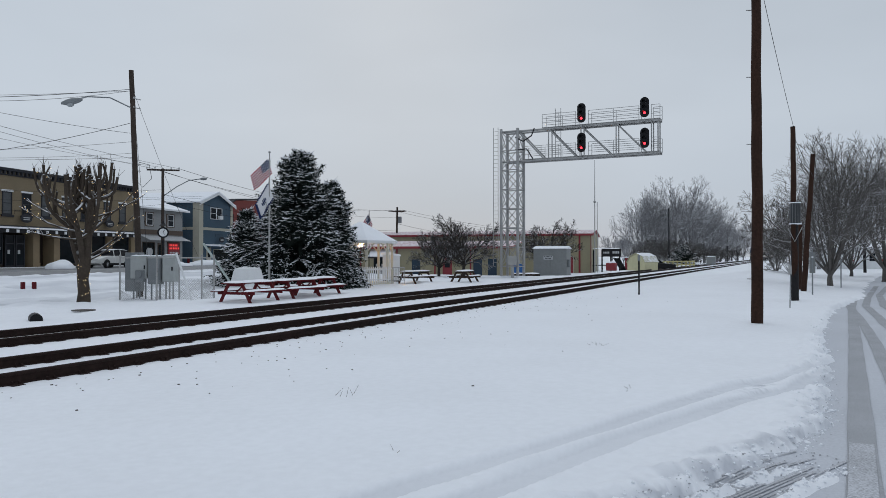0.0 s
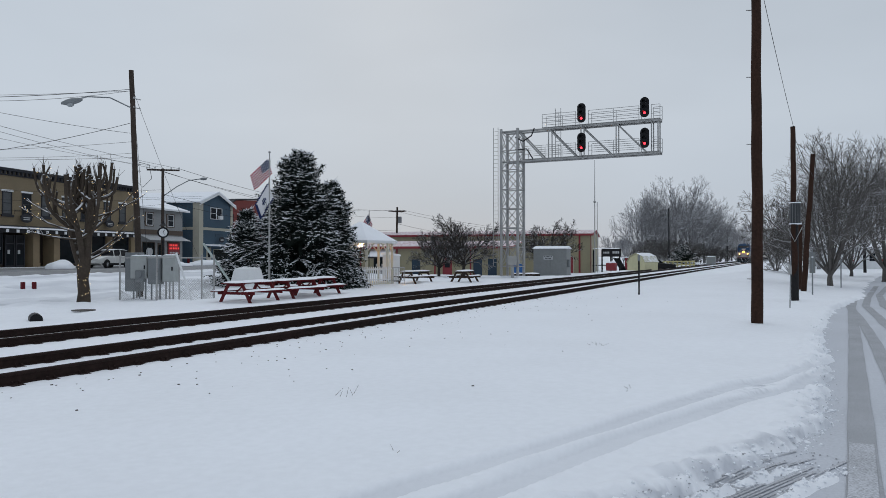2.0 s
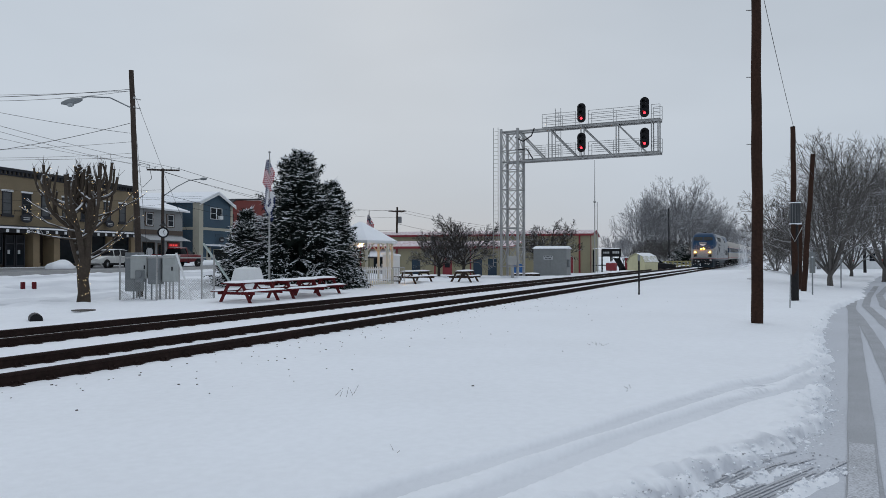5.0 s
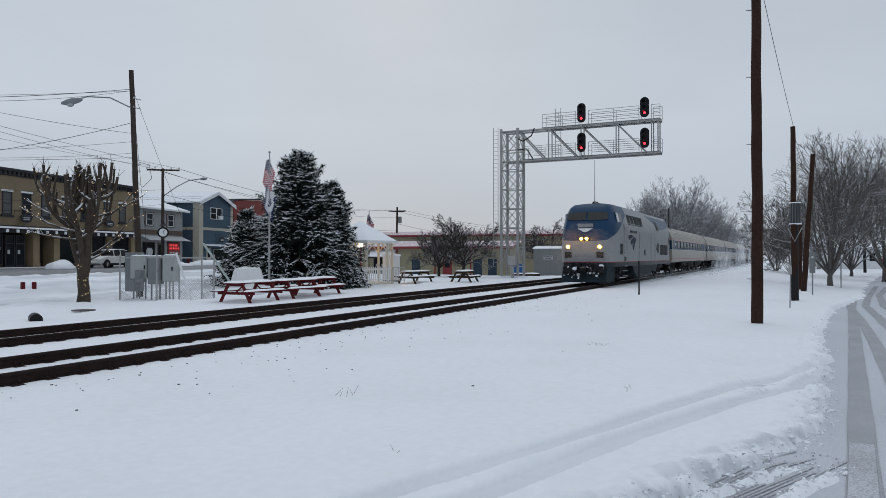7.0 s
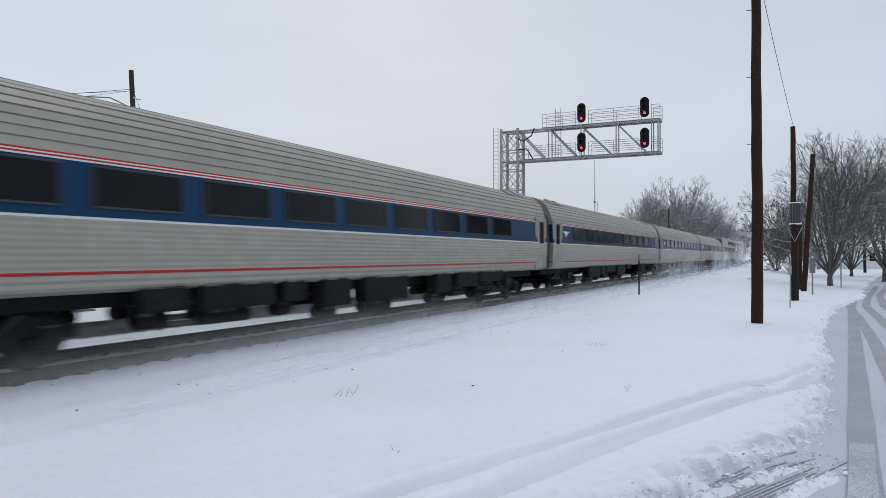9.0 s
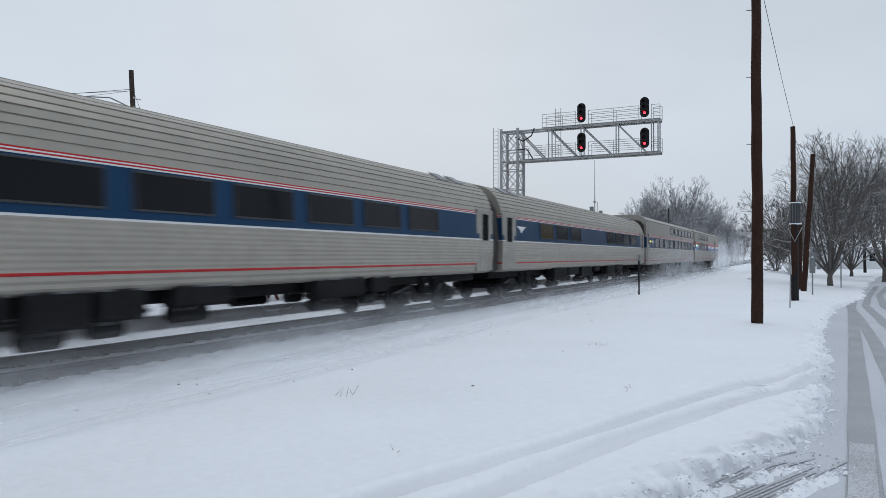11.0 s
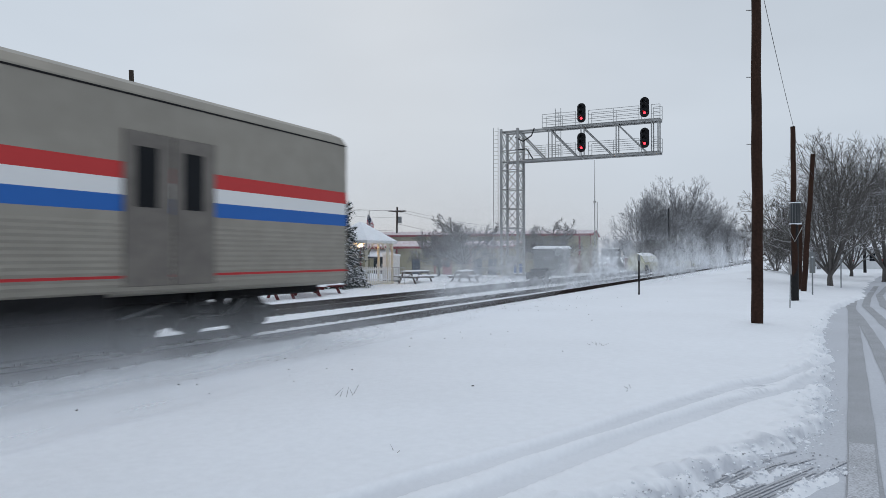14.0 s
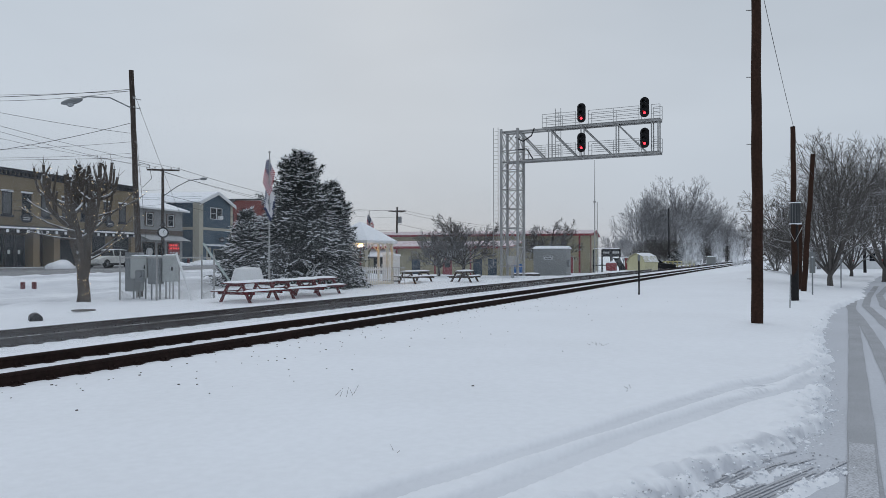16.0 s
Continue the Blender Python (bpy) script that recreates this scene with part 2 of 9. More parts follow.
    def mesh(self, name, mats, smooth=False):
        me = bpy.data.meshes.new(name)
        me.from_pydata(self.v, [], self.f)
        for m in mats if isinstance(mats, (list, tuple)) else [mats]:
            me.materials.append(m)
        if any(self.k):
            me.polygons.foreach_set("material_index", self.k)
        if smooth:
            me.polygons.foreach_set("use_smooth", [True] * len(me.polygons))
        me.update()
        if smooth:
            me.set_sharp_from_angle(angle=radians(38))
        return me


def part(name, shape, material, parent=None, label="", smooth=False):
    ob = new(name, shape.mesh(name, material, smooth))
    ob.parent = parent
    return tagged(ob, label) if label else ob


def thing(name, m, label, category, group="", kind=""):
    ob = new(name)
    ob.empty_display_size = 0.2
    ob.matrix_basis = m
    return tagged(ob, label, category, group, kind)


def structure(name, shape, material, label, smooth=False):
    return tagged(part(name, shape, material, None, "", smooth), label, name.split("_")[0], kind="structure")


def wire_pts(a, b, sag, n=10):
    a, b = Vector(a), Vector(b)
    return [a.lerp(b, i / n) - Vector((0, 0, sag * 4 * (i / n) * (1 - i / n))) for i in range(n + 1)]


STREET_AT, STREET_TURN = Vector((36.83, 59.80)), radians(13.6)


def street(along, out, z=0.0):
    """A place by the row of shopfronts: metres along it, metres behind its front line, height."""
    c, s = math.cos(STREET_TURN), math.sin(STREET_TURN)
    return Vector((STREET_AT.x + along * c - out * s, STREET_AT.y + along * s + out * c, z))


def street_pose(along, out, z=0.0, turn=0.0):
    p = street(along, out, z)
    return pose(p.x, p.y, p.z, 0, 0, math.degrees(STREET_TURN) + turn)

# ---- ground, road, tracks ----
NEAR_RAIL, GAUGE, APART = 9.43, 1.505, 4.053
RAIL_LINES = (NEAR_RAIL, NEAR_RAIL + GAUGE, NEAR_RAIL + APART, NEAR_RAIL + APART + GAUGE)
TRACK_MID = NEAR_RAIL + GAUGE / 2
EDGE_X = (-60, 0, 3.0, 5.3, 6.03, 7.0, 7.65, 8.5, 10.2, 12.1, 18.2, 24.0, 27.3, 31.0, 36.0, 44.0, 56.0, 90.0, 160.0)
EDGE_Y = (6.0, 3.4, 2.05, 0.98, 0.66, 0.28, -0.06, -0.23, -0.31, -0.46, -0.55, -0.95, -1.26, -1.95, -2.75, -3.4, -4.6, -9.0, -22.0)
ROAD_Z = -0.245


def smooth01(t):
    t = np.clip(t, 0, 1)
    return t * t * (3 - 2 * t)


def wobble(x, y, s, seed=0.0):
    """Cheap smooth noise, about -1 to 1, on arrays."""
    return (np.sin(x * s + 1.3 * seed + 1.7 * np.sin(y * s * 0.83 + seed)) + np.sin(y * s * 1.21 + 0.7 * seed + 1.9 * np.sin(x * s * 0.71 - seed)) + np.sin((x + y) * s * 0.63 + 2.1 * seed)) / 3


def road_depth(x, y):
    """How far inside the road's snowy edge a place lies, in metres."""
    e = np.interp(x, EDGE_X, EDGE_Y)
    rag = 0.09 * wobble(x, y, 6.1, 2.0) + 0.06 * wobble(x, y, 14.3, 5.0) + 0.035 * wobble(x, y, 33.0, 1.0)
    return np.minimum(e - y, y - (e - 7.5)) + rag


RUT_X = (1.0, 2.6, 4.4, 5.2, 6.9, 7.96, 9.2, 10.3, 11.2, 12.4, 13.4)
RUT_A = (3.75, 3.32, 2.76, 2.5, 1.88, 1.52, 1.12, 0.68, 0.08, -0.27, -0.5)
RUT_B = (3.25, 2.8, 2.2, 1.97, 1.48, 1.11, 0.65, 0.02, -0.28, -0.6, -0.9)

RIDGE_X = (2.0, 4.5, 5.5, 6.3, 7.2)
RIDGE_A = (2.3, 1.12, 0.62, 0.24, -0.22)
RIDGE_B = (1.75, 0.62, 0.2, -0.12, -0.5)


def ground_height(x, y):
    x, y = np.asarray(x, float), np.asarray(y, float)
    z = -0.17 + 0.035 * wobble(x, y, 0.42, 1.0) + 0.016 * wobble(x, y, 1.9, 3.0) + 0.007 * wobble(x, y, 6.0, 4.0)
    # low shoulder beside the tracks, packed snow between the rails
    bed = smooth01((y - 7.4) / 1.2) * smooth01((17.2 - y) / 1.2)
    z = z * (1 - bed) + bed * (-0.162 + 0.006 * wobble(x, y, 7.0, 6.0) + 0.004 * wobble(x, y, 17.0, 2.0))
    # bank towards the raised street
    c, s = math.cos(STREET_TURN), math.sin(STREET_TURN)
    out = -(x - STREET_AT.x) * s + (y - STREET_AT.y) * c
    z = z + smooth01((out + 27.0) / 9.0) * 0.56 * smooth01((95 - x) / 30) + 0.10 * smooth01((out + 24.6) / 1.2) * smooth01((-21.4 - out) / 1.2) * np.maximum(0, wobble(x, y, 1.4, 3.0) + 0.5 * wobble(x, y, 4.1, 1.0))
    park = smooth01((y - 18.5) / 3.0) * smooth01((46 - y) / 4.0) * smooth01((60 - x) / 10)
    z = z + park * (0.09 * np.maximum(0, wobble(x, y, 0.9, 5.0)) + 0.10 * np.maximum(0, wobble(x, y, 2.1, 2.0)) + 0.06 * wobble(x, y, 4.3, 7.0) - 0.04)
    # dip before the metal building
    z = z - 0.62 * smooth01((y - 17.5) / 8.0) * smooth01((x - 58.0) / 14.0) * smooth01((-16 - out) / 8)
    # verge knoll beyond the poles
    z = z + 0.55 * np.exp(-((x - 62.0) / 18.0) ** 2 - ((y - 2.2) / 3.0) ** 2)
    # wheel ruts across the verge
    for xs, a, b, dep, lim in ((RUT_X, RUT_A, RUT_B, 0.034, 14.0),):
        on = smooth01((x - xs[0]) / 1.5) * smooth01((lim - x) / 0.8)
        for line in (a, b):
            d = np.abs(y - np.interp(x, xs, line))
            rib = 1
            z = z - on * dep * rib * smooth01((0.17 - d) / 0.05) + on * 0.016 * np.exp(-((d - 0.23) / 0.05) ** 2) * (1 + wobble(x, y, 3, 2.0))
    # clumps of thrown snow along the road's edge
    r = road_depth(x, y)
    lip = np.exp(-((r + 0.22) / 0.24) ** 2)
    z = z + lip * (0.026 + 0.05 * np.maximum(0, wobble(x, y, 9.0, 7.0)) + 0.035 * np.maximum(0, wobble(x, y, 21.0, 8.0)))
    inside = smooth01((r + 0.05) / 0.16)
    z = z * (1 - inside) + inside * (ROAD_Z - 0.05)
    # lumpy ridges of pushed snow left between the wheel marks of the driveway
    for line, high in ((RIDGE_A, 0.125), (RIDGE_B, 0.105)):
        d = np.abs(y - np.interp(x, RIDGE_X, line) + 0.03 * wobble(x, y, 9.0, 3.0))
        z = z + inside * high * np.exp(-(d / 0.10) ** 2) * smooth01((7.1 - x) / 0.6) * smooth01((x - 2.0) / 2.0) * np.clip(0.72 + 0.35 * wobble(x, y, 8.0, 1.0) + 0.3 * wobble(x, y, 19.0, 2.0), 0, 1.3)
    return z


def packed_snow(x, y):
    """How far the snow is pressed and dirtied by wheels, 0 to 1."""
    p = np.zeros_like(x)
    for xs, a, b, lim, k in ((RUT_X, RUT_A, RUT_B, 13.4, 0.55),):
        on = smooth01((x - xs[0]) / 1.2) * smooth01((lim - x) / 0.8)
        for line in (a, b):
            d = np.abs(y - np.interp(x, xs, line))
            tread = 0.62 + 0.2 * wobble(x, y, 2.1, 3.0) + 0.35 * np.maximum(0, wobble(x, y, 29.0, 6.0)) * smooth01((x - 7.0) / 2.5)
            p = np.maximum(p, on * k * tread * smooth01((0.165 - d) / 0.05))
    # slushy wheel lanes across the park side of the street
    c, q = math.cos(STREET_TURN), math.sin(STREET_TURN)
    along, out = (x - STREET_AT.x) * c + (y - STREET_AT.y) * q, -(x - STREET_AT.x) * q + (y - STREET_AT.y) * c
    lane = smooth01((out + 30.5) / 2.5) * smooth01((-15.6 - out) / 1.0) * smooth01((58 - x) / 8)
    p = np.maximum(p, lane * np.clip(0.36 + 0.45 * wobble(along * 0.22, out * 1.7, 1.0, 2.0) + 0.30 * wobble(along * 0.8, out * 3.1, 1.0, 4.0), 0, 0.75))
    r = road_depth(x, y)
    churn = np.exp(-((r - 0.02) / 0.22) ** 2) * smooth01((11.5 - x) / 4) * smooth01((x - 2) / 2)
    # grit where the ruts leave the road
    grit = np.exp(-((x - 10.3) / 0.55) ** 2 - ((y - 0.45) / 0.22) ** 2)
    p = np.maximum(p, grit * np.clip(0.2 + 1.1 * wobble(x, y, 24.0, 4.0) + 0.8 * wobble(x, y, 47.0, 2.0), 0, 1))
    return np.maximum(p, 0.85 * churn * np.clip(0.5 + 0.8 * wobble(x, y, 13.0, 4.0) + 0.5 * wobble(x, y, 31.0, 2.0), 0, 1))


def grid_lines(*runs):
    out = []
    for a, b, step in runs:
        out += list(np.arange(a, b, step))
    return out


def far_steps(start, stop, first, grow=1.35):
    out, p, s = [], start, first
    while abs(p) < abs(stop):
        out.append(p)
        p += s * (1 if stop > start else -1)
        s *= grow
    return out + [stop]


def build_ground():
    xs = sorted(set(far_steps(-6, -900, 2.0)) | set(grid_lines((-5, 3, 0.5), (3, 16, 0.045), (16, 34, 0.16), (34, 110, 0.8))) | set(far_steps(110, 2600, 3.0)))
    ys = sorted(set(far_steps(-9, -1500, 1.5)) | set(grid_lines((-8, -2.4, 0.3), (-2.4, 4.2, 0.036), (4.2, 17.4, 0.16), (17.4, 34, 0.3), (34, 80, 0.7))) | set(far_steps(80, 1800, 3.0)))
    gx, gy = np.meshgrid(np.array(xs), np.array(ys), indexing="ij")
    gz = ground_height(gx, gy)
    n, m = gx.shape
    co = np.stack([gx, gy, gz], -1).reshape(-1, 3)
    i = (np.arange(n - 1)[:, None] * m + np.arange(m - 1)[None, :]).ravel()
    faces = np.stack([i, i + m, i + m + 1, i + 1], 1)
    me = bpy.data.meshes.new("ground")
    me.vertices.add(len(co))
    me.vertices.foreach_set("co", co.ravel())
    me.loops.add(faces.size)
    me.loops.foreach_set("vertex_index", faces.ravel().astype(np.int32))
    me.polygons.add(len(faces))
    me.polygons.foreach_set("loop_start", np.arange(0, faces.size, 4, dtype=np.int32))
    me.polygons.foreach_set("loop_total", np.full(len(faces), 4, dtype=np.int32))
    me.polygons.foreach_set("use_smooth", np.ones(len(faces), dtype=bool))
    me.materials.append(SNOW_GROUND)
    me.update(calc_edges=True)
    me.attributes.new("packed", "FLOAT", "POINT").data.foreach_set("value", packed_snow(gx, gy).ravel().astype(np.float32))
    tagged(new("ground", me), "snow-covered ground with wheel ruts and scattered clumps", "ground", kind="structure")


def strip(shape, xs, ya, yb, z, cross=1):
    """A strip laid along x between two edges."""
    vs, fs = [], []
    for x, a, b in zip(xs, ya, yb):
        for j in range(cross + 1):
            y = a + (b - a) * j / cross
            vs.append((x, y, z(x, y) if callable(z) else z))
    w = cross + 1
    for i in range(len(xs) - 1):
        for j in range(cross):
            fs.append((i * w + j, (i + 1) * w + j, (i + 1) * w + j + 1, i * w + j + 1)[::-1])
    return shape.add(vs, fs)


def build_road():
    xs = grid_lines((-60, 0, 4.0), (0, 10, 0.1), (10, 40, 0.5), (40, 161, 3.0))
    e = np.interp(xs, EDGE_X, EDGE_Y)
    s = strip(Shape(), xs, e + 0.25, e - 7.8, lambda x, y: ROAD_Z + 0.006 * math.sin(1.7 * x + y) + 0.004 * math.sin(5.1 * y), 64)
    road = structure("road", s, ROAD_SNOW, "street of packed snow with dark tyre tracks", True)
    # dark bands where wheels have worn the snow
    bands = (
        ((-40, 1.5, 4, 6.2, 10.7, 17.9, 28.6, 36), (2.2, -0.05, -0.33, -0.49, -0.78, -1.24, -1.88, -2.5), 0.125),
        ((-40, 2, 8, 14.0, 18.1, 23.6, 30.2, 34.2, 42), (0.6, -0.9, -1.15, -1.41, -1.59, -1.76, -1.87, -2.1, -2.9), 0.12),
        ((-40, 2, 8, 14, 22.0, 25.9, 29.8, 36, 50), (-0.6, -2.0, -2.05, -2.12, -2.23, -2.33, -2.4, -3.0, -4.6), 0.13),
        ((10, 14, 18, 23, 30, 38, 50), (-3.6, -3.4, -3.15, -2.95, -3.0, -3.6, -5.2), 0.14),
        ((30, 38, 50, 70), (-3.6, -4.3, -5.7, -8.2), 0.16),
    )
    for bx, by, half in bands:
        x = grid_lines((bx[0], bx[-1], 0.25))
        mid = np.interp(x, bx, by)
        wob = [0.004 * math.sin(2.3 * q) for q in x]
        part("tyre_track", strip(Shape(), x, mid + half + wob, mid - half - np.array(wob), lambda a, c: ROAD_Z + 0.006 * math.sin(1.7 * a + c) + 0.004 * math.sin(5.1 * c) + 0.008, 2), TYRE_TRACK, road, "dark worn tyre track in thin snow")


def build_treads():
    """Wheel marks with a tread pattern on the driveway and the near road."""
    road = bpy.data.objects["road"]
    marks = (
        ((2.0, 4.5, 5.3, 5.88, 6.72, 7.5), (2.5, 1.32, 0.9, 0.60, 0.27, -0.2), 0.095),
        ((2.0, 4.5, 5.55, 5.73, 6.5, 7.4), (2.05, 0.88, 0.44, 0.36, 0.02, -0.38), 0.10),
        ((1.5, 4.0, 6.35, 7.95), (0.0, -0.30, -0.49, -0.60), 0.105),
    )
    rng = random.Random(19)

    def lay(a, c):
        return ROAD_Z + 0.006 * math.sin(1.7 * a + c) + 0.004 * math.sin(5.1 * c)

    for bx, by, half in marks:
        near = half > 0.104
        lines = ((0.0, half),) if near else [(0.042 * k + rng.uniform(-0.006, 0.006), rng.uniform(0.010, 0.019)) for k in range(-4, 5)]
        for off, h in lines:
            x = grid_lines((bx[0], bx[-1] - (0 if near else rng.uniform(0.0, 1.3)), 0.05))
            mid = np.interp(x, bx, by) + off
            wide = np.array([h * (1.0 if near else min(1.0, 0.35 + 0.9 * abs(math.sin(3.1 * q + 40 * off)))) for q in x])
            part("tyre_track", strip(Shape(), x, mid + wide, mid - wide, lambda a, c: lay(a, c) + (0.013 if near else 0.010), 2), TREAD, road, "grey wheel mark with a tread pattern")


RAIL_PROFILE = ((-0.070, -0.172), (0.070, -0.172), (0.070, -0.158), (0.012, -0.142), (0.010, -0.045), (0.036, -0.036), (0.036, -0.006), (0.028, 0.0), (-0.028, 0.0), (-0.036, -0.006), (-0.036, -0.036), (-0.010, -0.045), (-0.012, -0.142), (-0.070, -0.158))


def build_tracks():
    for k, (name, first) in enumerate((("railway_track", 0), ("railway_track", 2))):
        t = thing(name, pose(0, 0, 0), "rusty steel rails on snow-buried timber ties", "railway track", "double track", "structure")
        for y in RAIL_LINES[first:first + 2]:
            prof = [(y + 0.036 + a, b) for a, b in RAIL_PROFILE]
            rail = part("rail", Shape().extrude_x(prof, -120, 420), RAIL_RUST, t, "rusted brown steel rail")
            # the worn running surface
            part("rail_head", Shape().box(-120, y + 0.014, 0.0008, 420, y + 0.058, 0.0035), RAIL_SHINE if first else RAIL_RUST, rail, "polished running surface")
        tie = Shape().box(-0.11, -1.3, -0.10, 0.11, 1.3, 0.0, 0.015).mesh("tie", TIE_WOOD)
        mid = RAIL_LINES[first] + 0.036 + GAUGE / 2
        rng = random.Random(5 + k)
        for i in range(150):
            ob = new("tie", tie)
            ob.parent = t
            ob.matrix_basis = pose(2.0 + i * 0.5 + rng.uniform(-0.03, 0.03), mid + rng.uniform(-0.04, 0.04), -0.192 + rng.uniform(-0.012, 0.024), 0, rng.uniform(-0.5, 0.5), rng.uniform(-0.8, 0.8))
        plate = Shape().box(-0.09, -0.17, -0.012, 0.09, 0.17, 0.0, 0.003)
        for dx in (-0.05, 0.05):
            for dy in (-0.085, 0.085):
                plate.box(dx - 0.014, dy - 0.014, 0, dx + 0.014, dy + 0.014, 0.045, 0.004)
        pm = plate.mesh("tie_plate", RAIL_RUST)
        for y in RAIL_LINES[first:first + 2]:
            for i in range(75):
                ob = new("tie_plate", pm)
                ob.parent = t
                ob.matrix_basis = pose(2.0 + i * 0.5, y + 0.036, -0.156)


build_ground()
build_road()
build_treads()
build_tracks()

# ---- the passenger train ----
LOCO_LEN, CAR_LEN = 21.03, 26.0
MIDBLUE = (0.008, 0.040, 0.096)
CRIMSON = (0.42, 0.03, 0.035)
PALE = (0.62, 0.63, 0.63)
LOCO_PAINT = livery("locomotive_paint", [(1.225, 1.262, (0.30, 0.03, 0.035)), (0.2, 1.225, (0.014, 0.020, 0.028))], (0.245, 0.253, 0.259), rough=0.42, slant=[(2.17, 0.383, 4.75, MIDBLUE)])
CAB_BLUE = mat("blue_cab_paint", MIDBLUE, rough=0.35, vary=0.12, grain=4, stain=0.8, bump=0.04)
LOGO_BLUE = mat("navy_emblem", (0.006, 0.013, 0.032), rough=0.6, vary=0.1, bump=0.0)
LOGO_WHITE = mat("white_emblem", (0.7, 0.72, 0.74), rough=0.5, vary=0.08, bump=0.0)
PLOW = mat("plow_paint", (0.012, 0.021, 0.028), rough=0.6, vary=0.3, bump=0.1)
COACH_PAINT = livery("coach_stainless", [(2.11, 2.86, MIDBLUE), (2.86, 2.885, PALE), (2.885, 2.91, CRIMSON), (2.91, 2.93, PALE), (2.93, 2.955, CRIMSON), (2.075, 2.11, PALE), (1.315, 1.36, CRIMSON)], (0.350, 0.326, 0.286), rough=0.42, metal=0.45)
SLEEPER_PAINT = livery("sleeper_stainless", [(2.13, 2.86, MIDBLUE), (2.86, 2.88, PALE), (2.88, 2.905, CRIMSON), (2.905, 2.93, PALE), (2.93, 2.96, CRIMSON), (2.96, 2.985, PALE), (2.985, 3.01, CRIMSON), (2.10, 2.13, PALE), (1.25, 1.29, CRIMSON)], (0.345, 0.322, 0.285), rough=0.42, metal=0.4)
BAGGAGE_PAINT = livery("baggage_stainless", [(2.70, 2.94, (0.50, 0.05, 0.05)), (2.46, 2.70, (0.72, 0.72, 0.72)), (2.22, 2.46, (0.03, 0.13, 0.42)), (1.25, 1.29, CRIMSON)], (0.285, 0.264, 0.228), rough=0.45, metal=0.4)
ROOF_GREY = mat("car_roof_grey", (0.27, 0.26, 0.245), rough=0.6, metal=0.2, vary=0.16, grain=5, stain=0.5, bump=0.05)
END_STEEL = mat("dirty_end_stainless", (0.30, 0.285, 0.255), rough=0.5, metal=0.3, vary=0.2, grain=6, stain=0.9, bump=0.04)
DOOR_BROWN = mat("grimy_door_steel", (0.135, 0.120, 0.105), rough=0.6, vary=0.25, grain=6, stain=1.2, bump=0.05)
DIAPHRAGM = mat("rubber_diaphragm", (0.050, 0.047, 0.044), rough=0.8, vary=0.2, bump=0.2)
DIGIT_GREY = mat("dark_grey_digits", (0.035, 0.038, 0.042), bump=0)
FRAME_GREY = mat("window_frame_grey", (0.24, 0.25, 0.26), rough=0.5, metal=0.3, vary=0.1, bump=0.02)
FRAME_DARK = mat("dark_window_gasket", (0.045, 0.048, 0.055), rough=0.6, vary=0.15, bump=0.02)
WARM_PANE = mat("lit_window_glass", (0.02, 0.018, 0.012), rough=0.1, vary=0.2, bump=0.02, emit=(1.0, 0.68, 0.25), power=0.012)
# greyer base than the other panes, for the sky mirrored in the slope
WINDSCREEN = mat("sky_greyed_windscreen", (0.05, 0.05, 0.048), rough=0.12, vary=0.15, grain=2, stain=0.7, bump=0.0)
YELLOW_LAMP = mat("yellow_destination_sign", (0.5, 0.4, 0.02), rough=0.3, vary=0.05, bump=0, emit=(1.0, 0.85, 0.08), power=1.0)
GREEN_LAMP = mat("green_marker_lens", (0.05, 0.4, 0.1), rough=0.3, vary=0.02, bump=0, emit=(0.2, 1.0, 0.35), power=6.0)
TAIL_RED = mat("tail_lamp_lens", (0.3, 0.02, 0.02), rough=0.3, vary=0.02, bump=0, emit=(1.0, 0.05, 0.04), power=0.6)


def wheel_shape():
    s = Shape()
    rings = []
    for y, r in ((-0.07, 0.30), (-0.07, 0.42), (-0.05, 0.455), (0.06, 0.46), (0.065, 0.49), (0.09, 0.49), (0.09, 0.20)):
        rings.append([(r * math.cos(2 * math.pi * j / 24), y, r * math.sin(2 * math.pi * j / 24)) for j in range(24)])
    s.ring_loft(rings)
    s.rod((0, -0.16, 0), (0, -0.05, 0), 0.13, 0.15, 10)
    return s


def bogie(parent, x, base, height=0.46):
    """A two-axle truck: frame, springs, axles and wheels."""
    b = new("truck")
    b.parent = parent
    b.matrix_basis = pose(x, 0, 0)
    fr = Shape()
    for s in (-1, 1):
        y = s * 1.0
        fr.extrude_y([(-base / 2 - 0.45, 0.42), (-base / 2 - 0.45, 0.60), (-base / 2 + 0.35, 0.78), (-0.6, 0.52), (0.6, 0.52), (base / 2 - 0.35, 0.78), (base / 2 + 0.45, 0.60), (base / 2 + 0.45, 0.42), (base / 2 - 0.4, 0.50), (0.7, 0.32), (-0.7, 0.32), (-base / 2 + 0.4, 0.50)], y - 0.07, y + 0.07)
        for dx in (-0.32, 0.32):
            fr.rod((dx, y, 0.45), (dx, y, 0.95), 0.13, None, 10)
        for ax in (-1, 1):
            fr.box(ax * base / 2 - 0.17, y - 0.13, 0.30, ax * base / 2 + 0.17, y + 0.13, 0.62, 0.03)
    fr.box(-0.25, -1.0, 0.55, 0.25, 1.0, 0.75, 0.03)
    part("truck_frame", fr, STEEL_DARK, b, "dirty cast-steel truck frame")
    wm = wheel_shape().mesh("wheel", STEEL_DARK)
    for ax in (-1, 1):
        part("axle", Shape().rod((ax * base / 2, -0.7, height), (ax * base / 2, 0.7, height), 0.08), STEEL_DARK, b)
        for s in (-1, 1):
            w = new("wheel", wm)
            w.parent = b
            w.matrix_basis = pose(ax * base / 2, s * 0.76, height, 0, 0, 0 if s < 0 else 180)
    return b


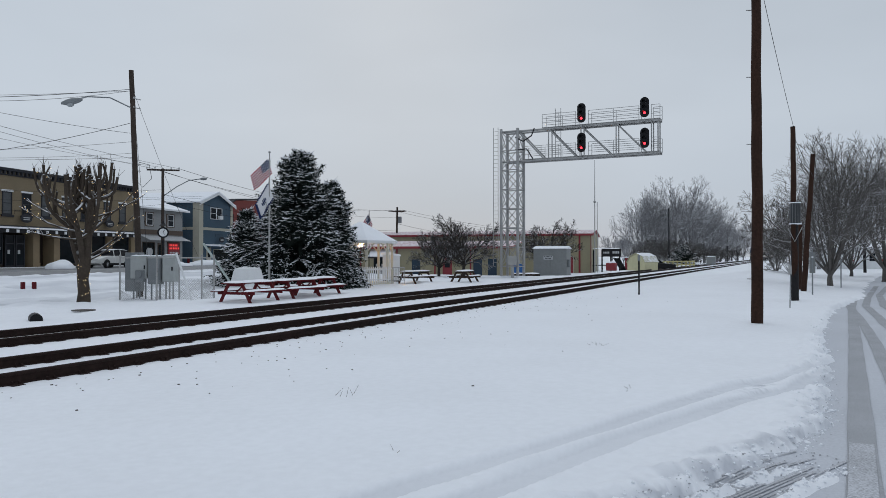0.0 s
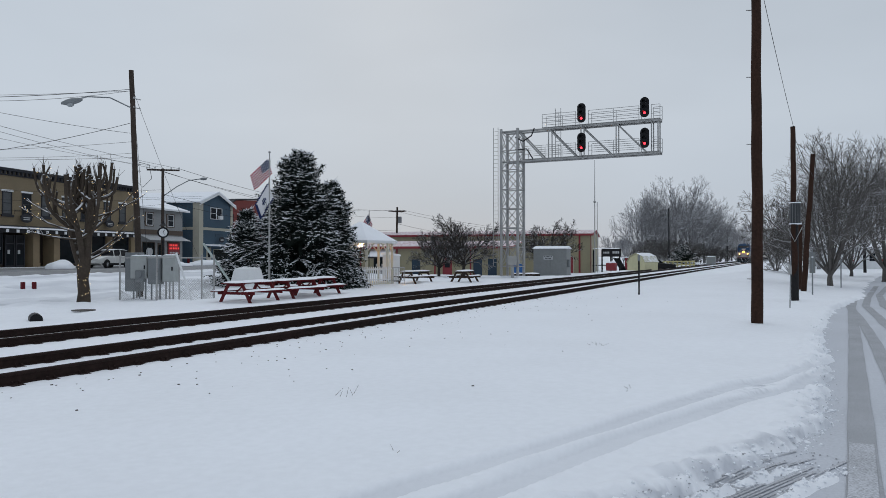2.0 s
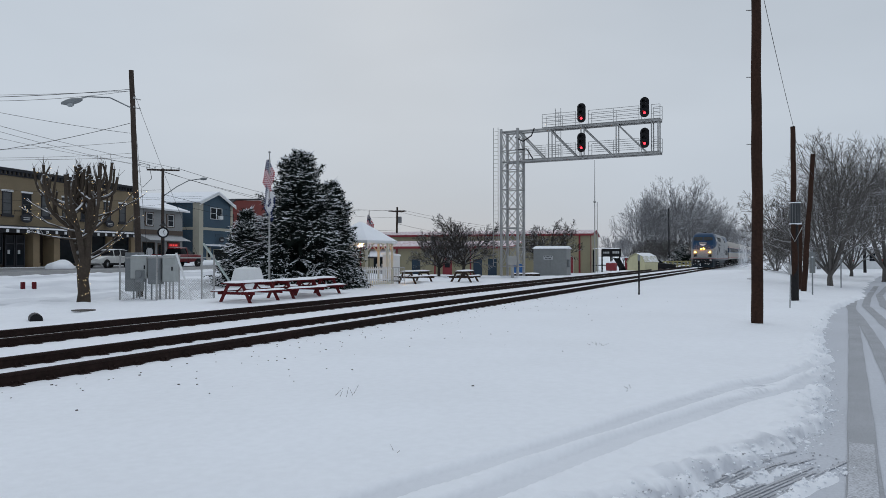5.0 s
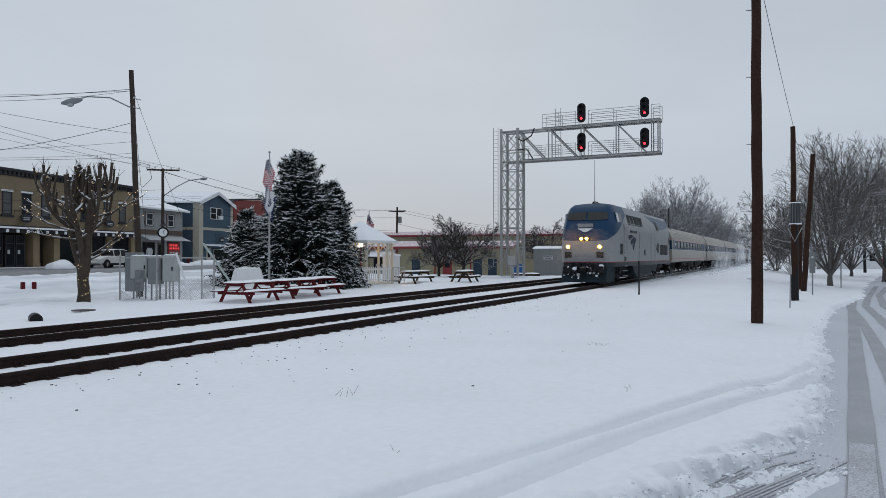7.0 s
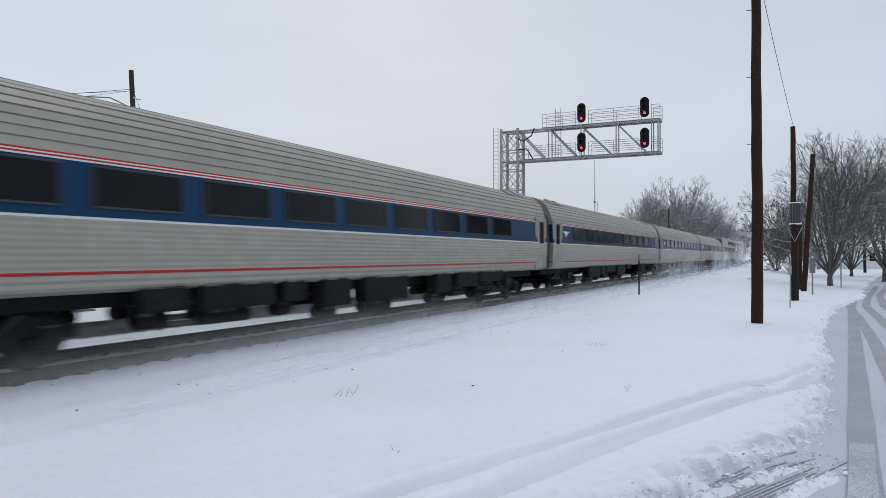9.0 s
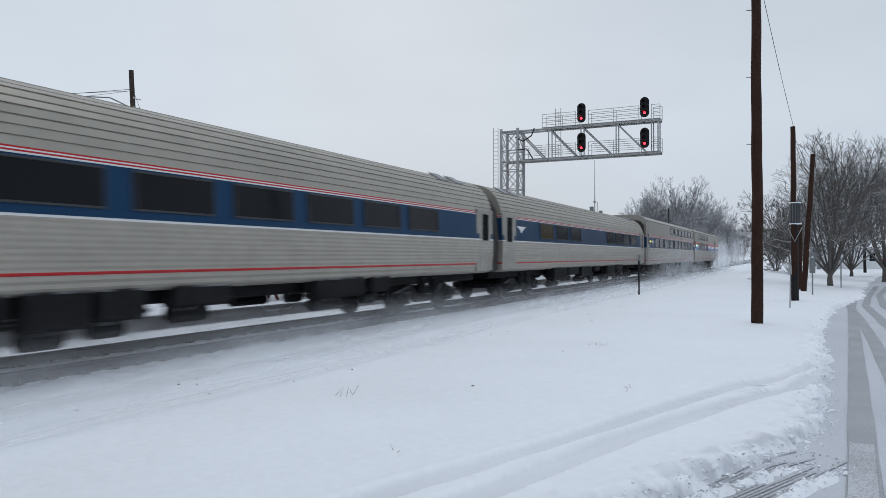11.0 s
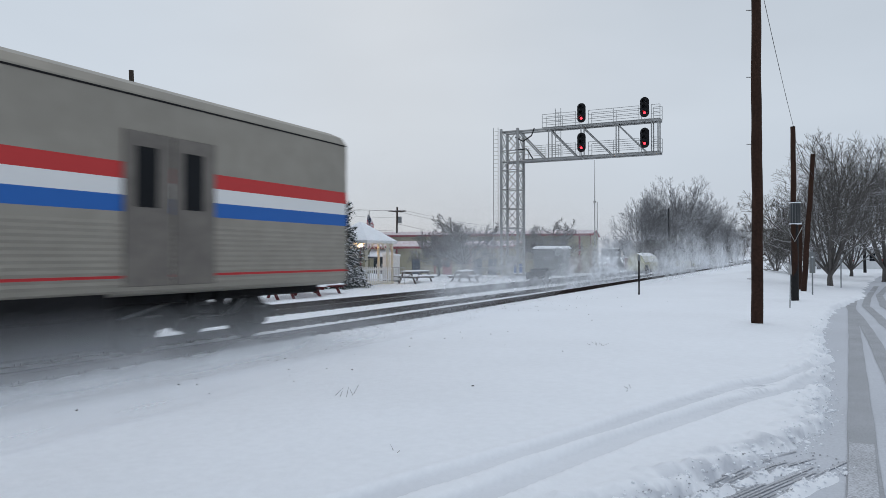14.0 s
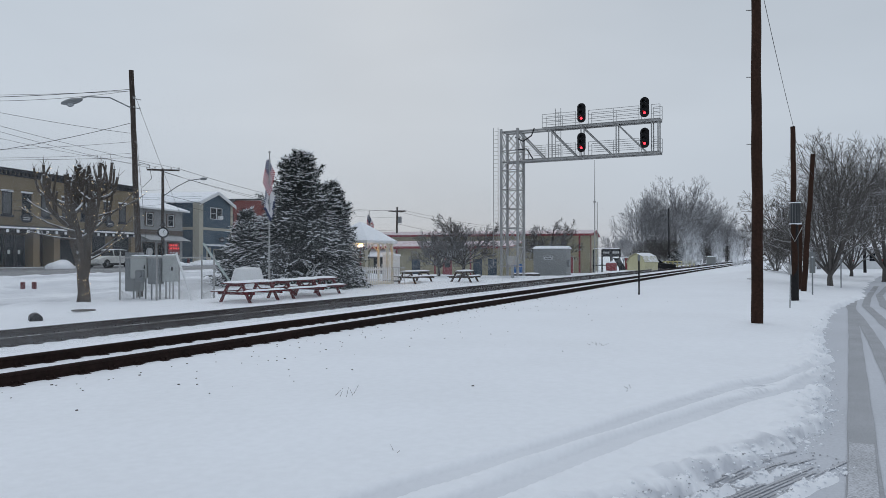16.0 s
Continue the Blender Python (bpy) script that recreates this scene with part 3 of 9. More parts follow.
def slab(x0, x1, y, z0, z1, depth=0.02, b=0.01):
    """A panel on the side of a car that faces both ways out of y."""
    return Shape().box(x0, y - depth, z0, x1, y + depth, z1, b)


def window_unit(parent, x0, x1, y, z0, z1, lean=0.0, glass=DARK_GLASS):
    w = new("window")
    w.parent = parent
    w.matrix_basis = pose((x0 + x1) / 2, y, (z0 + z1) / 2, lean, 0, 0)
    hx, hz = (x1 - x0) / 2, (z1 - z0) / 2
    f = Shape()
    for a0, c0, a1, c1 in ((-hx, -hz, hx, -hz + 0.035), (-hx, hz - 0.035, hx, hz), (-hx, -hz + 0.035, -hx + 0.035, hz - 0.035), (hx - 0.035, -hz + 0.035, hx, hz - 0.035)):
        f.box(a0, -0.028, c0, a1, 0.028, c1, 0.006)
    part("window_frame", f, FRAME_DARK, w)
    part("pane", Shape().box(-hx + 0.03, -0.012, -hz + 0.03, hx - 0.03, 0.012, hz - 0.03), glass, w, "dark tinted window pane")
    return w


def emblem(parent, x, y, z, w, h, material):
    """Three curved blades that fan out to the upper right."""
    for sgn in (-1, 1):
        e = new("emblem")
        e.parent = parent
        tagged(e, "sweeping three-blade emblem")
        blades = (((0, 0.115), (0.11, 0.03), (0.37, 0), (0.68, 0.115), (0.48, 0.17), (0.31, 0.25), (0.17, 0.38)),
                  ((0.25, 0.47), (0.40, 0.29), (0.6, 0.17), (0.83, 0.13), (0.69, 0.30), (0.55, 0.49), (0.43, 0.70)),
                  ((0.51, 0.78), (0.60, 0.5), (0.72, 0.3), (1.0, 0.13), (0.88, 0.37), (0.76, 0.67), (0.64, 1.02)))
        for blade in blades:
            ring = [(x + w * u, z - h * v) for u, v in blade]
            part("emblem_blade", Shape().ring_loft([[(px, sgn * y, pz) for px, pz in ring], [(px, sgn * (y + 0.008), pz) for px, pz in ring]]), material, e)


def ribs(parent, x0, x1, y, z0, z1, n, material=ROOF_GREY):
    """A recessed grille with level slats on both sides."""
    g = new("grille")
    g.parent = parent
    for s in (-1, 1):
        part("grille_backing", Shape().box(x0, s * y - 0.01, z0, x1, s * y + 0.01, z1), BLACK, g)
        sl = Shape()
        for i in range(n):
            z = z0 + (i + 0.5) * (z1 - z0) / n
            sl.box(x0, s * (y + 0.012) - 0.012, z - 0.012, x1, s * (y + 0.012) + 0.012, z + 0.012)
        part("slat", sl, STEEL_DARK, g)
    return g


def lamp_glow_material():
    """A thin scattering film, added so that the lamps' glow shows as a halo."""
    m = bpy.data.materials.new("lamp_glow_film")
    m.use_nodes = True
    nt = m.node_tree
    nt.nodes.clear()
    out = nt.nodes.new("ShaderNodeOutputMaterial")
    mix = nt.nodes.new("ShaderNodeMixShader")
    mix.inputs[0].default_value = 0.05
    clear = nt.nodes.new("ShaderNodeBsdfTransparent")
    snow = nt.nodes.new("ShaderNodeBsdfTranslucent")
    snow.inputs["Color"].default_value = (0.9, 0.9, 0.92, 1)
    nt.links.new(clear.outputs[0], mix.inputs[1])
    nt.links.new(snow.outputs[0], mix.inputs[2])
    nt.links.new(mix.outputs[0], out.inputs["Surface"])
    return m


def build_locomotive():
    loco = thing("locomotive", pose(0, 0, 0), "grey and blue diesel passenger locomotive with lit headlamps", "locomotive", "passenger train")
    # level outlines: height, front, half width in front, where full width is reached, half width, back
    levels = (
        (0.98, 0.62, 1.16, 1.75, 1.52, 20.55), (1.60, 0.52, 1.20, 1.75, 1.53, 20.60), (2.05, 0.52, 1.22, 1.75, 1.53, 20.60), (2.45, 0.62, 1.22, 1.8, 1.53, 20.60),
        (3.02, 0.86, 1.20, 1.95, 1.53, 20.60), (3.18, 0.93, 1.19, 2.0, 1.525, 20.60), (3.50, 1.10, 1.17, 2.1, 1.48, 20.58), (3.95, 1.36, 1.12, 2.25, 1.36, 20.50),
        (4.30, 1.60, 1.04, 2.4, 1.24, 20.40), (4.49, 1.92, 0.88, 2.7, 1.10, 20.25), (4.58, 2.42, 0.5, 3.1, 0.70, 20.1))
    rings = []
    for z, fx, wf, tx, w, bx in levels:
        half = [(fx, wf * 0.35), (fx + 0.03, wf * 0.75), (fx + 0.12, wf), ((fx + tx) / 2 + 0.02, (wf + w) / 2 + 0.06), (tx, w), (5.4, w), (12.5, w), (bx - 0.12, w), (bx, w - 0.1)]
        rings.append([(x, -y, z) for x, y in half] + [(x, y, z) for x, y in half[::-1]])
    body = part("body", Shape().ring_loft(rings), LOCO_PAINT, loco, "silver-grey car body with a blue cab and red stripe", True)
    # rear roof edge in blue, a lengthwise wedge on each side
    for s in (-1, 1):
        wedge = Shape()
        tri = [(11.2, 4.30), (20.2, 4.30), (20.2, 3.80), (17.2, 3.52), (14.6, 3.78)]
        wedge.ring_loft([[(x, s * (1.575 - (z - 3.3) * 0.345), z) for x, z in tri], [(x, s * (1.59 - (z - 3.3) * 0.345), z) for x, z in tri]])
        part("roof_edge_panel", wedge, CAB_BLUE, loco, "dark blue roof edge panel")
        part("roof_edge_line", Shape().box(4.6, s * 1.09 - 0.03, 4.43, 20.2, s * 1.09 + 0.03, 4.485, 0.01), CAB_BLUE, loco, "dark blue roof edge strip")
    # windscreen, two panes that follow the slanted front
    for s in (-1, 1):
        ws = Shape()
        for pts in (((3.56, 1.13, 0.05), (3.56, 1.16, 0.84), (4.02, 1.42, 0.80), (4.02, 1.39, 0.05)), ((3.57, 1.165, 0.86), (3.60, 1.27, 1.15), (3.98, 1.50, 1.08), (4.02, 1.425, 0.82))):
            ws.ring_loft([[(x - 0.035, s * (y + (0.03 if y > 1 else 0)), z + 0.01) for z, x, y in pts], [(x + 0.10, s * y * 0.97, z - 0.02) for z, x, y in pts]])
        part("windscreen", ws, WINDSCREEN, loco, "slanted windscreen pane greyed for reflected sky")
        wp = Shape().rod((1.08, s * 0.5, 3.46), (1.24, s * 0.3, 3.8), 0.012)
        part("wiper", wp, BLACK, loco)
        # side cab window
        quad = [(2.28, 3.50), (3.42, 3.53), (3.38, 3.98), (2.12, 4.02)]
        part("cab_window", Shape().ring_loft([[(x, s * (1.50 - (z - 3.12) * 0.2), z) for x, z in quad], [(x, s * (1.565 - (z - 3.12) * 0.2), z) for x, z in quad]]), DARK_GLASS, loco, "dark cab side window")
        part("cab_mirror", Shape().ring_loft([[(1.98, s * 1.40, 4.00), (2.16, s * 1.40, 4.00), (2.30, s * 1.50, 3.48), (2.12, s * 1.50, 3.48)], [(1.98, s * 1.46, 4.00), (2.16, s * 1.46, 4.00), (2.30, s * 1.56, 3.48), (2.12, s * 1.56, 3.48)]]), LOGO_WHITE, loco, "pale cab mirror")
    # nose: number board, headlamps, ditch lamps, steps
    part("number_board", Shape().box(0.84, -0.42, 3.16, 1.1, 0.42, 3.36, 0.01), FRAME_GREY, loco, "grey number board")
    em = Shape().ring_loft([[(x + dx, y, z) for x, y, z in ((0.83, -0.42, 3.10), (0.83, 0.42, 3.10), (0.80, 0.28, 3.02), (0.75, 0.08, 2.90), (0.75, -0.08, 2.90), (0.80, -0.28, 3.02))] for dx in (-0.03, 0.1)])
    part("nose_emblem", em, LOGO_WHITE, loco, "white emblem on the nose")
    lamps = new("headlamp_pair")
    lamps.parent = loco
    part("lamp_housing", Shape().box(0.56, -0.34, 2.38, 0.86, 0.34, 2.66, 0.05), BLACK, lamps)
    for y in (-0.15, 0.15):
        part("headlamp", Shape().rod((0.54, y, 2.52), (0.67, y, 2.52), 0.085, None, 16), HEADLAMP, lamps, "lit warm headlamp")
    for y in (-0.88, 0.88):
        d = new("ditch_lamp")
        d.parent = loco
        part("lamp_housing", Shape().rod((0.48, y, 2.08), (0.75, y, 2.08), 0.15, None, 14), FRAME_GREY, d)
        part("lens", Shape().rod((0.46, y, 2.08), (0.52, y, 2.08), 0.09, None, 16), HEADLAMP, d, "lit warm ditch lamp")
        part("step_well", Shape().box(0.485, y - 0.19, 1.46, 0.62, y + 0.19, 1.80, 0.01), BLACK, loco, "dark step opening")
    # discs added before the lamps to stand for the bloom around them
    haze = Shape()
    for k, y in enumerate((-0.88, 0.0, 0.88)):
        z = 2.52 if y == 0 else 2.08
        ring = [(0.10 - 0.04 * k, y + 0.95 * math.cos(2 * math.pi * j / 24), z + 0.95 * math.sin(2 * math.pi * j / 24)) for j in range(24)]
        haze.add([(0.02 - 0.04 * k, y, z)] + ring, [(0, 1 + j, 1 + (j + 1) % 24) for j in range(24)])
    tagged(part("lamp_glow_haze", haze, lamp_glow_material(), loco, "thin haze discs added to carry the lamps' halo", True), kind="stuff")
    part("front_handrail", Shape().tube([(0.50, -0.95, 1.42), (0.44, -0.9, 1.46), (0.44, 0.9, 1.46), (0.50, 0.95, 1.42)], 0.018), GALV, loco)
    # pilot, coupler and snow-caked gear
    pil = Shape().ring_loft([[(0.40, -1.25, 0.14), (0.40, 1.25, 0.14), (1.5, 1.45, 0.14), (1.5, -1.45, 0.14)], [(0.62, -1.25, 0.62), (0.62, 1.25, 0.62), (1.5, 1.45, 0.62), (1.5, -1.45, 0.62)], [(0.70, -1.22, 0.98), (0.70, 1.22, 0.98), (1.6, 1.48, 0.98), (1.6, -1.48, 0.98)]])
    part("pilot_plow", pil, PLOW, loco, "dark steel snow plow")
    cp = Shape().box(0.02, -0.14, 0.70, 0.75, 0.14, 0.98, 0.03).box(-0.02, -0.2, 0.72, 0.2, 0.05, 0.96, 0.04)
    part("coupler", cp, STEEL_DARK, loco, "steel coupler")
    for i, y in enumerate((-0.62, -0.46, -0.34, 0.36, 0.5, 0.66)):
        part("hose", Shape().tube([(0.60, y, 1.05), (0.42, y, 0.98), (0.40, y + 0.05, 0.66), (0.50, y + 0.14 * (-1) ** i, 0.48)], 0.03), DIAPHRAGM, loco)
    for y, z0, z1, w in ((-0.95, 0.62, 1.02, 0.16), (-0.72, 0.72, 1.12, 0.10), (0.8, 0.6, 1.1, 0.2), (1.05, 0.75, 1.0, 0.1), (0.3, 0.95, 1.18, 0.16), (-0.32, 0.98, 1.2, 0.14)):
        part("front_fitting", Shape().box(0.34, y - w, z0, 0.66, y + w, z1, 0.04).rod((0.30, y, z0 + 0.1), (0.36, y, z0 + 0.1), 0.05), BLACK, loco, "black fitting on the pilot")
    ice = Shape()
    rng = random.Random(11)
    for i in range(46):
        y = rng.uniform(-1.15, 1.15)
        if abs(y) < 0.2:
            continue
        r = rng.uniform(0.015, 0.05) if i % 12 else 0.10
        ice.ball((0.40 + rng.uniform(-0.12, 0.2), y, rng.uniform(0.36, 1.0)), r, r * rng.uniform(0.8, 1.6), r * rng.uniform(0.7, 1.8), 7, 5)
    tagged(part("caked_snow", ice, SNOW_CAP, loco, "snow caked on the front gear", True), kind="stuff")
    # side details
    for x0, x1 in ((5.0, 5.75), (6.0, 6.75), (7.0, 8.5), (8.65, 9.6)):
        for s in (-1, 1):
            v = Shape()
            quad = [(x0, 3.44), (x1, 3.44), (x1, 4.04), (x0, 4.04)]
            v.ring_loft([[(x, s * (1.56 - (z - 3.12) * 0.215), z) for x, z in quad], [(x, s * (1.51 - (z - 3.12) * 0.215), z) for x, z in quad]])
            part("air_intake", v, BLACK, loco, "black louvred air intake")
            lv = Shape()
            for i in range(9):
                z = 3.47 + i * 0.063
                lv.box(x0 + 0.02, s * (1.565 - (z - 3.12) * 0.215) - 0.012, z, x1 - 0.02, s * (1.565 - (z - 3.12) * 0.215) + 0.012, z + 0.02)
            part("louvre", lv, STEEL_DARK, loco)
    for s in (-1, 1):
        v = Shape()
        quad = [(14.7, 3.46), (15.6, 3.42), (15.35, 4.0), (14.45, 4.04)]
        v.ring_loft([[(x, s * (1.57 - (z - 3.3) * 0.34), z) for x, z in quad], [(x, s * (1.605 - (z - 3.3) * 0.34), z) for x, z in quad]])
        part("air_intake", v, BLACK, loco, "black roof-side grille")
    ribs(loco, 16.1, 17.65, 1.535, 1.66, 2.40, 11)
    ribs(loco, 17.85, 19.45, 1.535, 1.66, 2.40, 11)
    ribs(loco, 2.62, 3.25, 1.535, 1.66, 2.28, 9)
    for x0, x1, z0, z1 in ((9.9, 10.5, 1.62, 2.0),):
        for s in (-1, 1):
            part("fuel_filler", slab(x0, x0 + 0.34, s * 1.535, z0, z1), BLACK, loco, "dark filler recess")
    for s in (-1, 1):
        door = new("cab_door")
        door.parent = loco
        part("door_panel", slab(3.55, 4.35, s * 1.533, 1.55, 3.45, 0.008), LOCO_PAINT, door)
        part("door_handle", Shape().rod((3.62, s * 1.57, 1.7), (3.62, s * 1.57, 3.3), 0.016), GALV, door)
        part("door_handle", Shape().rod((4.28, s * 1.57, 1.7), (4.28, s * 1.57, 3.3), 0.016), GALV, door)
        for i in range(6):
            z0 = 0.42 + i * 0.28
            part("step", Shape().box(3.72, s * 1.51 - 0.09, z0, 4.22, s * 1.51 + 0.09, z0 + 0.04, 0.005), GALV, door, "steel step")
        part("step_recess", slab(3.70, 4.24, s * 1.536, 1.30, 2.05, 0.004, 0.002), BLACK, door, "dark step recess")
        part("rear_door", slab(19.78, 20.45, s * 1.534, 1.3, 3.1, 0.006, 0.003), LOCO_PAINT, loco)
        part("rear_door_window", slab(19.95, 20.3, s * 1.54, 2.45, 2.95), BLACK, loco, "dark rear door window")
        for x0 in (8.2, 12.4, 13.9):
            part("body_seam", slab(x0, x0 + 0.025, s * 1.533, 1.32, 3.12, 0.004, 0.001), DIGIT_GREY, loco, "thin body seam")
        for i in range(6):
            part("ladder_rung", Shape().rod((20.15, s * 1.57, 0.55 + 0.22 * i), (20.45, s * 1.57, 0.55 + 0.22 * i), 0.014), GALV, loco)
        # lettering above the emblem: unreadable bars
        bars = Shape()
        for i in range(6):
            bars.box(5.3 + i * 0.36, s * 1.534, 2.97, 5.56 + i * 0.36, s * 1.540, 3.12)
        part("lettering", bars, DIGIT_GREY, loco, "grey lettering bars")
    emblem(loco, 4.78, 1.534, 2.86, 2.5, 0.93, LOGO_BLUE)
    # rooftop gear
    for x, w in ((11.6, 1.3), (13.6, 0.8), (16.2, 1.1)):
        part("roof_hatch", Shape().box(x, -0.7, 4.45, x + w, 0.7, 4.62, 0.04), BLACK, loco, "dark roof hatch")
    part("horn", Shape().rod((3.3, 0.1, 4.65), (3.0, 0.1, 4.65), 0.03, 0.07).rod((3.3, -0.1, 4.67), (3.0, -0.1, 4.67), 0.03, 0.06).box(3.25, -0.15, 4.45, 3.35, 0.15, 4.68, 0.01), BLACK, loco)
    part("antenna", Shape().rod((4.0, 0, 4.5), (4.0, 0, 4.72), 0.03), BLACK, loco)
    # fuel tank and skirts between the trucks
    tank = Shape().extrude_y([(6.9, 1.0), (13.9, 1.0), (13.3, 0.50), (12.9, 0.24), (8.1, 0.24), (7.4, 0.50)], -1.42, 1.42)
    part("fuel_tank", tank, PLOW, loco, "dark grey fuel tank")
    for s in (-1, 1):
        part("skirt", Shape().extrude_y([(6.0, 1.2), (15.6, 1.2), (14.6, 0.52), (7.0, 0.52)], s * 1.46 - 0.02, s * 1.46 + 0.02), PLOW, loco, "dark side skirt")
    part("underframe", Shape().box(1.4, -1.05, 0.62, 20.3, 1.05, 1.02, 0.04), STEEL_DARK, loco, "dark underframe equipment")
    bogie(loco, 4.0, 2.74, 0.50)
    bogie(loco, 17.1, 2.74, 0.50)
    txt = bpy.data.curves.new("unit_digits", "FONT")
    txt.body, txt.size, txt.extrude, txt.offset = "40", 1.0, 0.004, 0.028
    tmp = new("unit_digits", txt)
    bpy.context.view_layer.update()
    me = bpy.data.meshes.new_from_object(tmp.evaluated_get(bpy.context.evaluated_depsgraph_get()))
    bpy.data.objects.remove(tmp)
    me.materials.clear()
    me.materials.append(DIGIT_GREY)
    for s, x, rz in ((-1, 14.5, 0), (1, 15.7, 180)):
        d = new("unit_number", me)
        d.parent = loco
        d.matrix_basis = pose(x, s * 1.537, 1.80, 90, 0, rz)
    return loco


def fluted(points, z0, z1, pitch=0.085, depth=0.016, roof=3.0):
    """Refines an outline: fine corrugations below z0, a plain band up to z1, grooved roof sheets above the height roof."""
    out = []
    for (ya, za), (yb, zb) in zip(points, points[1:]):
        d = Vector((yb - ya, zb - za))
        n = Vector((d.y, -d.x)).normalized()
        mid = (za + zb) / 2
        if mid > roof and z1 < 9:
            k = max(1, round(d.length / 0.15))
            steps = [((i + f) / k, q) for i in range(k) for f, q in ((0.0, 0.0), (0.76, 0.0), (0.80, -0.022), (0.96, -0.022))]
        elif z0 < mid < z1:
            steps = [(0.0, 0.0)]
        else:
            k = max(1, int(d.length / (pitch / 2)))
            steps = [(i / k, depth if i % 2 else 0.0) for i in range(k)]
        for f, q in steps:
            p = Vector((ya, za)) + d * f
            out.append((p.x + n.x * q, p.y + n.y * q))
    out.append(points[-1])
    return out


def mirror(half):
    """A closed outline from its right half (bottom to top)."""
    return [(y, z) for y, z in half] + [(-y, z) for y, z in half[::-1]]


def underframe(car, rng, deep=False):
    bogie(car, 3.9, 2.6)
    bogie(car, 22.1, 2.6)
    x = 6.4
    while x < 19.2:
        w = rng.uniform(0.7, 2.2)
        if rng.random() < 0.93:
            for s in (-1, 1):
                low = rng.uniform(0.50, 0.82)
                box = Shape().box(x, s * 1.25 - 0.28, low, x + w, s * 1.25 + 0.1, 1.12, 0.05)
                box.rod((x - 0.1, s * 1.3, low + 0.1), (x + w + 0.2, s * 1.3, low + 0.1), 0.035, None, 6)
                box.rod((x + 0.2 * w, s * 1.1, low - 0.14), (x + 0.8 * w, s * 1.1, low - 0.14), 0.14, None, 10)
                part("equipment_box", box, STEEL_DARK, car, "dirty underfloor equipment box with pipes")
        x += w + rng.uniform(0.1, 0.7)
    part("underframe_beam", Shape().box(0.6, -1.0, 0.80, 25.4, 1.0, 1.05, 0.03), STEEL_DARK, car)
    # case drawn down almost to the rails in place of the car's shade
    if deep:
        part("equipment_case", Shape().box(6.0, -1.28, 0.20, 20.0, 1.28, 1.02, 0.04), STEEL_DARK, car, "long dirty underfloor case, deepened to stand for shade below")
    part("coupler", Shape().box(-0.1, -0.12, 0.74, 0.7, 0.12, 0.96, 0.03), STEEL_DARK, car)


def build_coach(variant):
    lit = variant == 3
    car = thing("coach", pose(0, 0, 0), "stainless fluted passenger coach with blue window band" if not lit else "stainless fluted cafe coach with one warm lit window", "railway coach", "passenger train")
    half = [(1.30, 1.04), (1.50, 1.10), (1.565, 1.30), (1.60, 1.75), (1.60, 2.10), (1.555, 2.86), (1.545, 2.96), (1.49, 3.24), (1.37, 3.52), (1.16, 3.77), (0.85, 3.94), (0.45, 4.04), (0.0, 4.06)]
    prof = mirror(fluted(half, 2.02, 3.0))
    body = part("body", Shape().extrude_x(prof, 0.42, 25.58), COACH_PAINT, car, "fluted stainless body with blue band and red stripes", False)
    for k, x0 in enumerate((4.4, 6.5, 8.55, 15.3, 17.25, 19.25, 21.25) if lit else [3.4 + 2.08 * k for k in range(9)]):
        for s in (-1, 1):
            window_unit(car, x0, x0 + 1.62, s * 1.583, 2.23, 2.83, s * 3.2, WARM_PANE if lit and k == 0 else DARK_GLASS)
    for s in (-1, 1):
        for x0 in (0.62, 24.5):
            part("end_panel", Shape().box(0.44 if x0 < 1 else 24.3, s * 1.56 - 0.03, 1.12, 1.72 if x0 < 1 else 25.56, s * 1.56 + 0.03, 3.02, 0.01), END_STEEL, car, "plain stainless end panel")
            door = new("vestibule_door")
            door.parent = car
            part("door_panel", Shape().box(x0, s * 1.575 - 0.03, 1.12, x0 + 0.86, s * 1.575 + 0.03, 2.98, 0.02), END_STEEL, door, "grey vestibule door")
            part("door_window", Shape().box(x0 + 0.2, s * 1.59 - 0.03, 2.05, x0 + 0.66, s * 1.59 + 0.03, 2.88, 0.01), DARK_GLASS, door)
        em = Shape()
        em.add([(x, s * 1.592, z) for x, z in ((1.75, 2.62), (2.75, 2.62), (2.45, 2.5), (2.25, 2.38), (2.1, 2.5))], [(0, 1, 2, 3, 4)])
        part("emblem", em, LOGO_WHITE, car, "small white emblem")
    for x0, x1 in ((0.05, 0.42), (25.58, 25.95)):
        d = mirror([(0.9, 1.0), (1.40, 1.1), (1.46, 2.2), (1.36, 3.1), (1.1, 3.5), (0.6, 3.78), (0.0, 3.82)])
        part("diaphragm", Shape().extrude_x(d, x0, x1), DIAPHRAGM, car, "black end diaphragm")
    for x in (1.6, 2.6):
        part("roof_vent", Shape().ring_loft([[(x, y, z), (x + 0.6, y, z), (x + 0.6, y, z + 0.035), (x, y, z + 0.035)] for y, z in ((-1.17, 3.765), (-0.80, 3.975))]), FRAME_GREY, car, "dark roof vent")
        part("roof_vent", Shape().ring_loft([[(x + 21, y, z), (x + 21.6, y, z), (x + 21.6, y, z + 0.035), (x + 21, y, z + 0.035)] for y, z in ((-1.17, 3.765), (-0.80, 3.975))]), FRAME_GREY, car, "dark roof vent")
    if lit:
        part("roof_stack", Shape().rod((16.4, -0.5, 3.95), (16.4, -0.5, 4.25), 0.12), FRAME_GREY, car)
        part("roof_stack", Shape().rod((18.4, -0.5, 3.95), (18.4, -0.5, 4.15), 0.1), FRAME_GREY, car)
    underframe(car, random.Random(21 + variant))
    return car


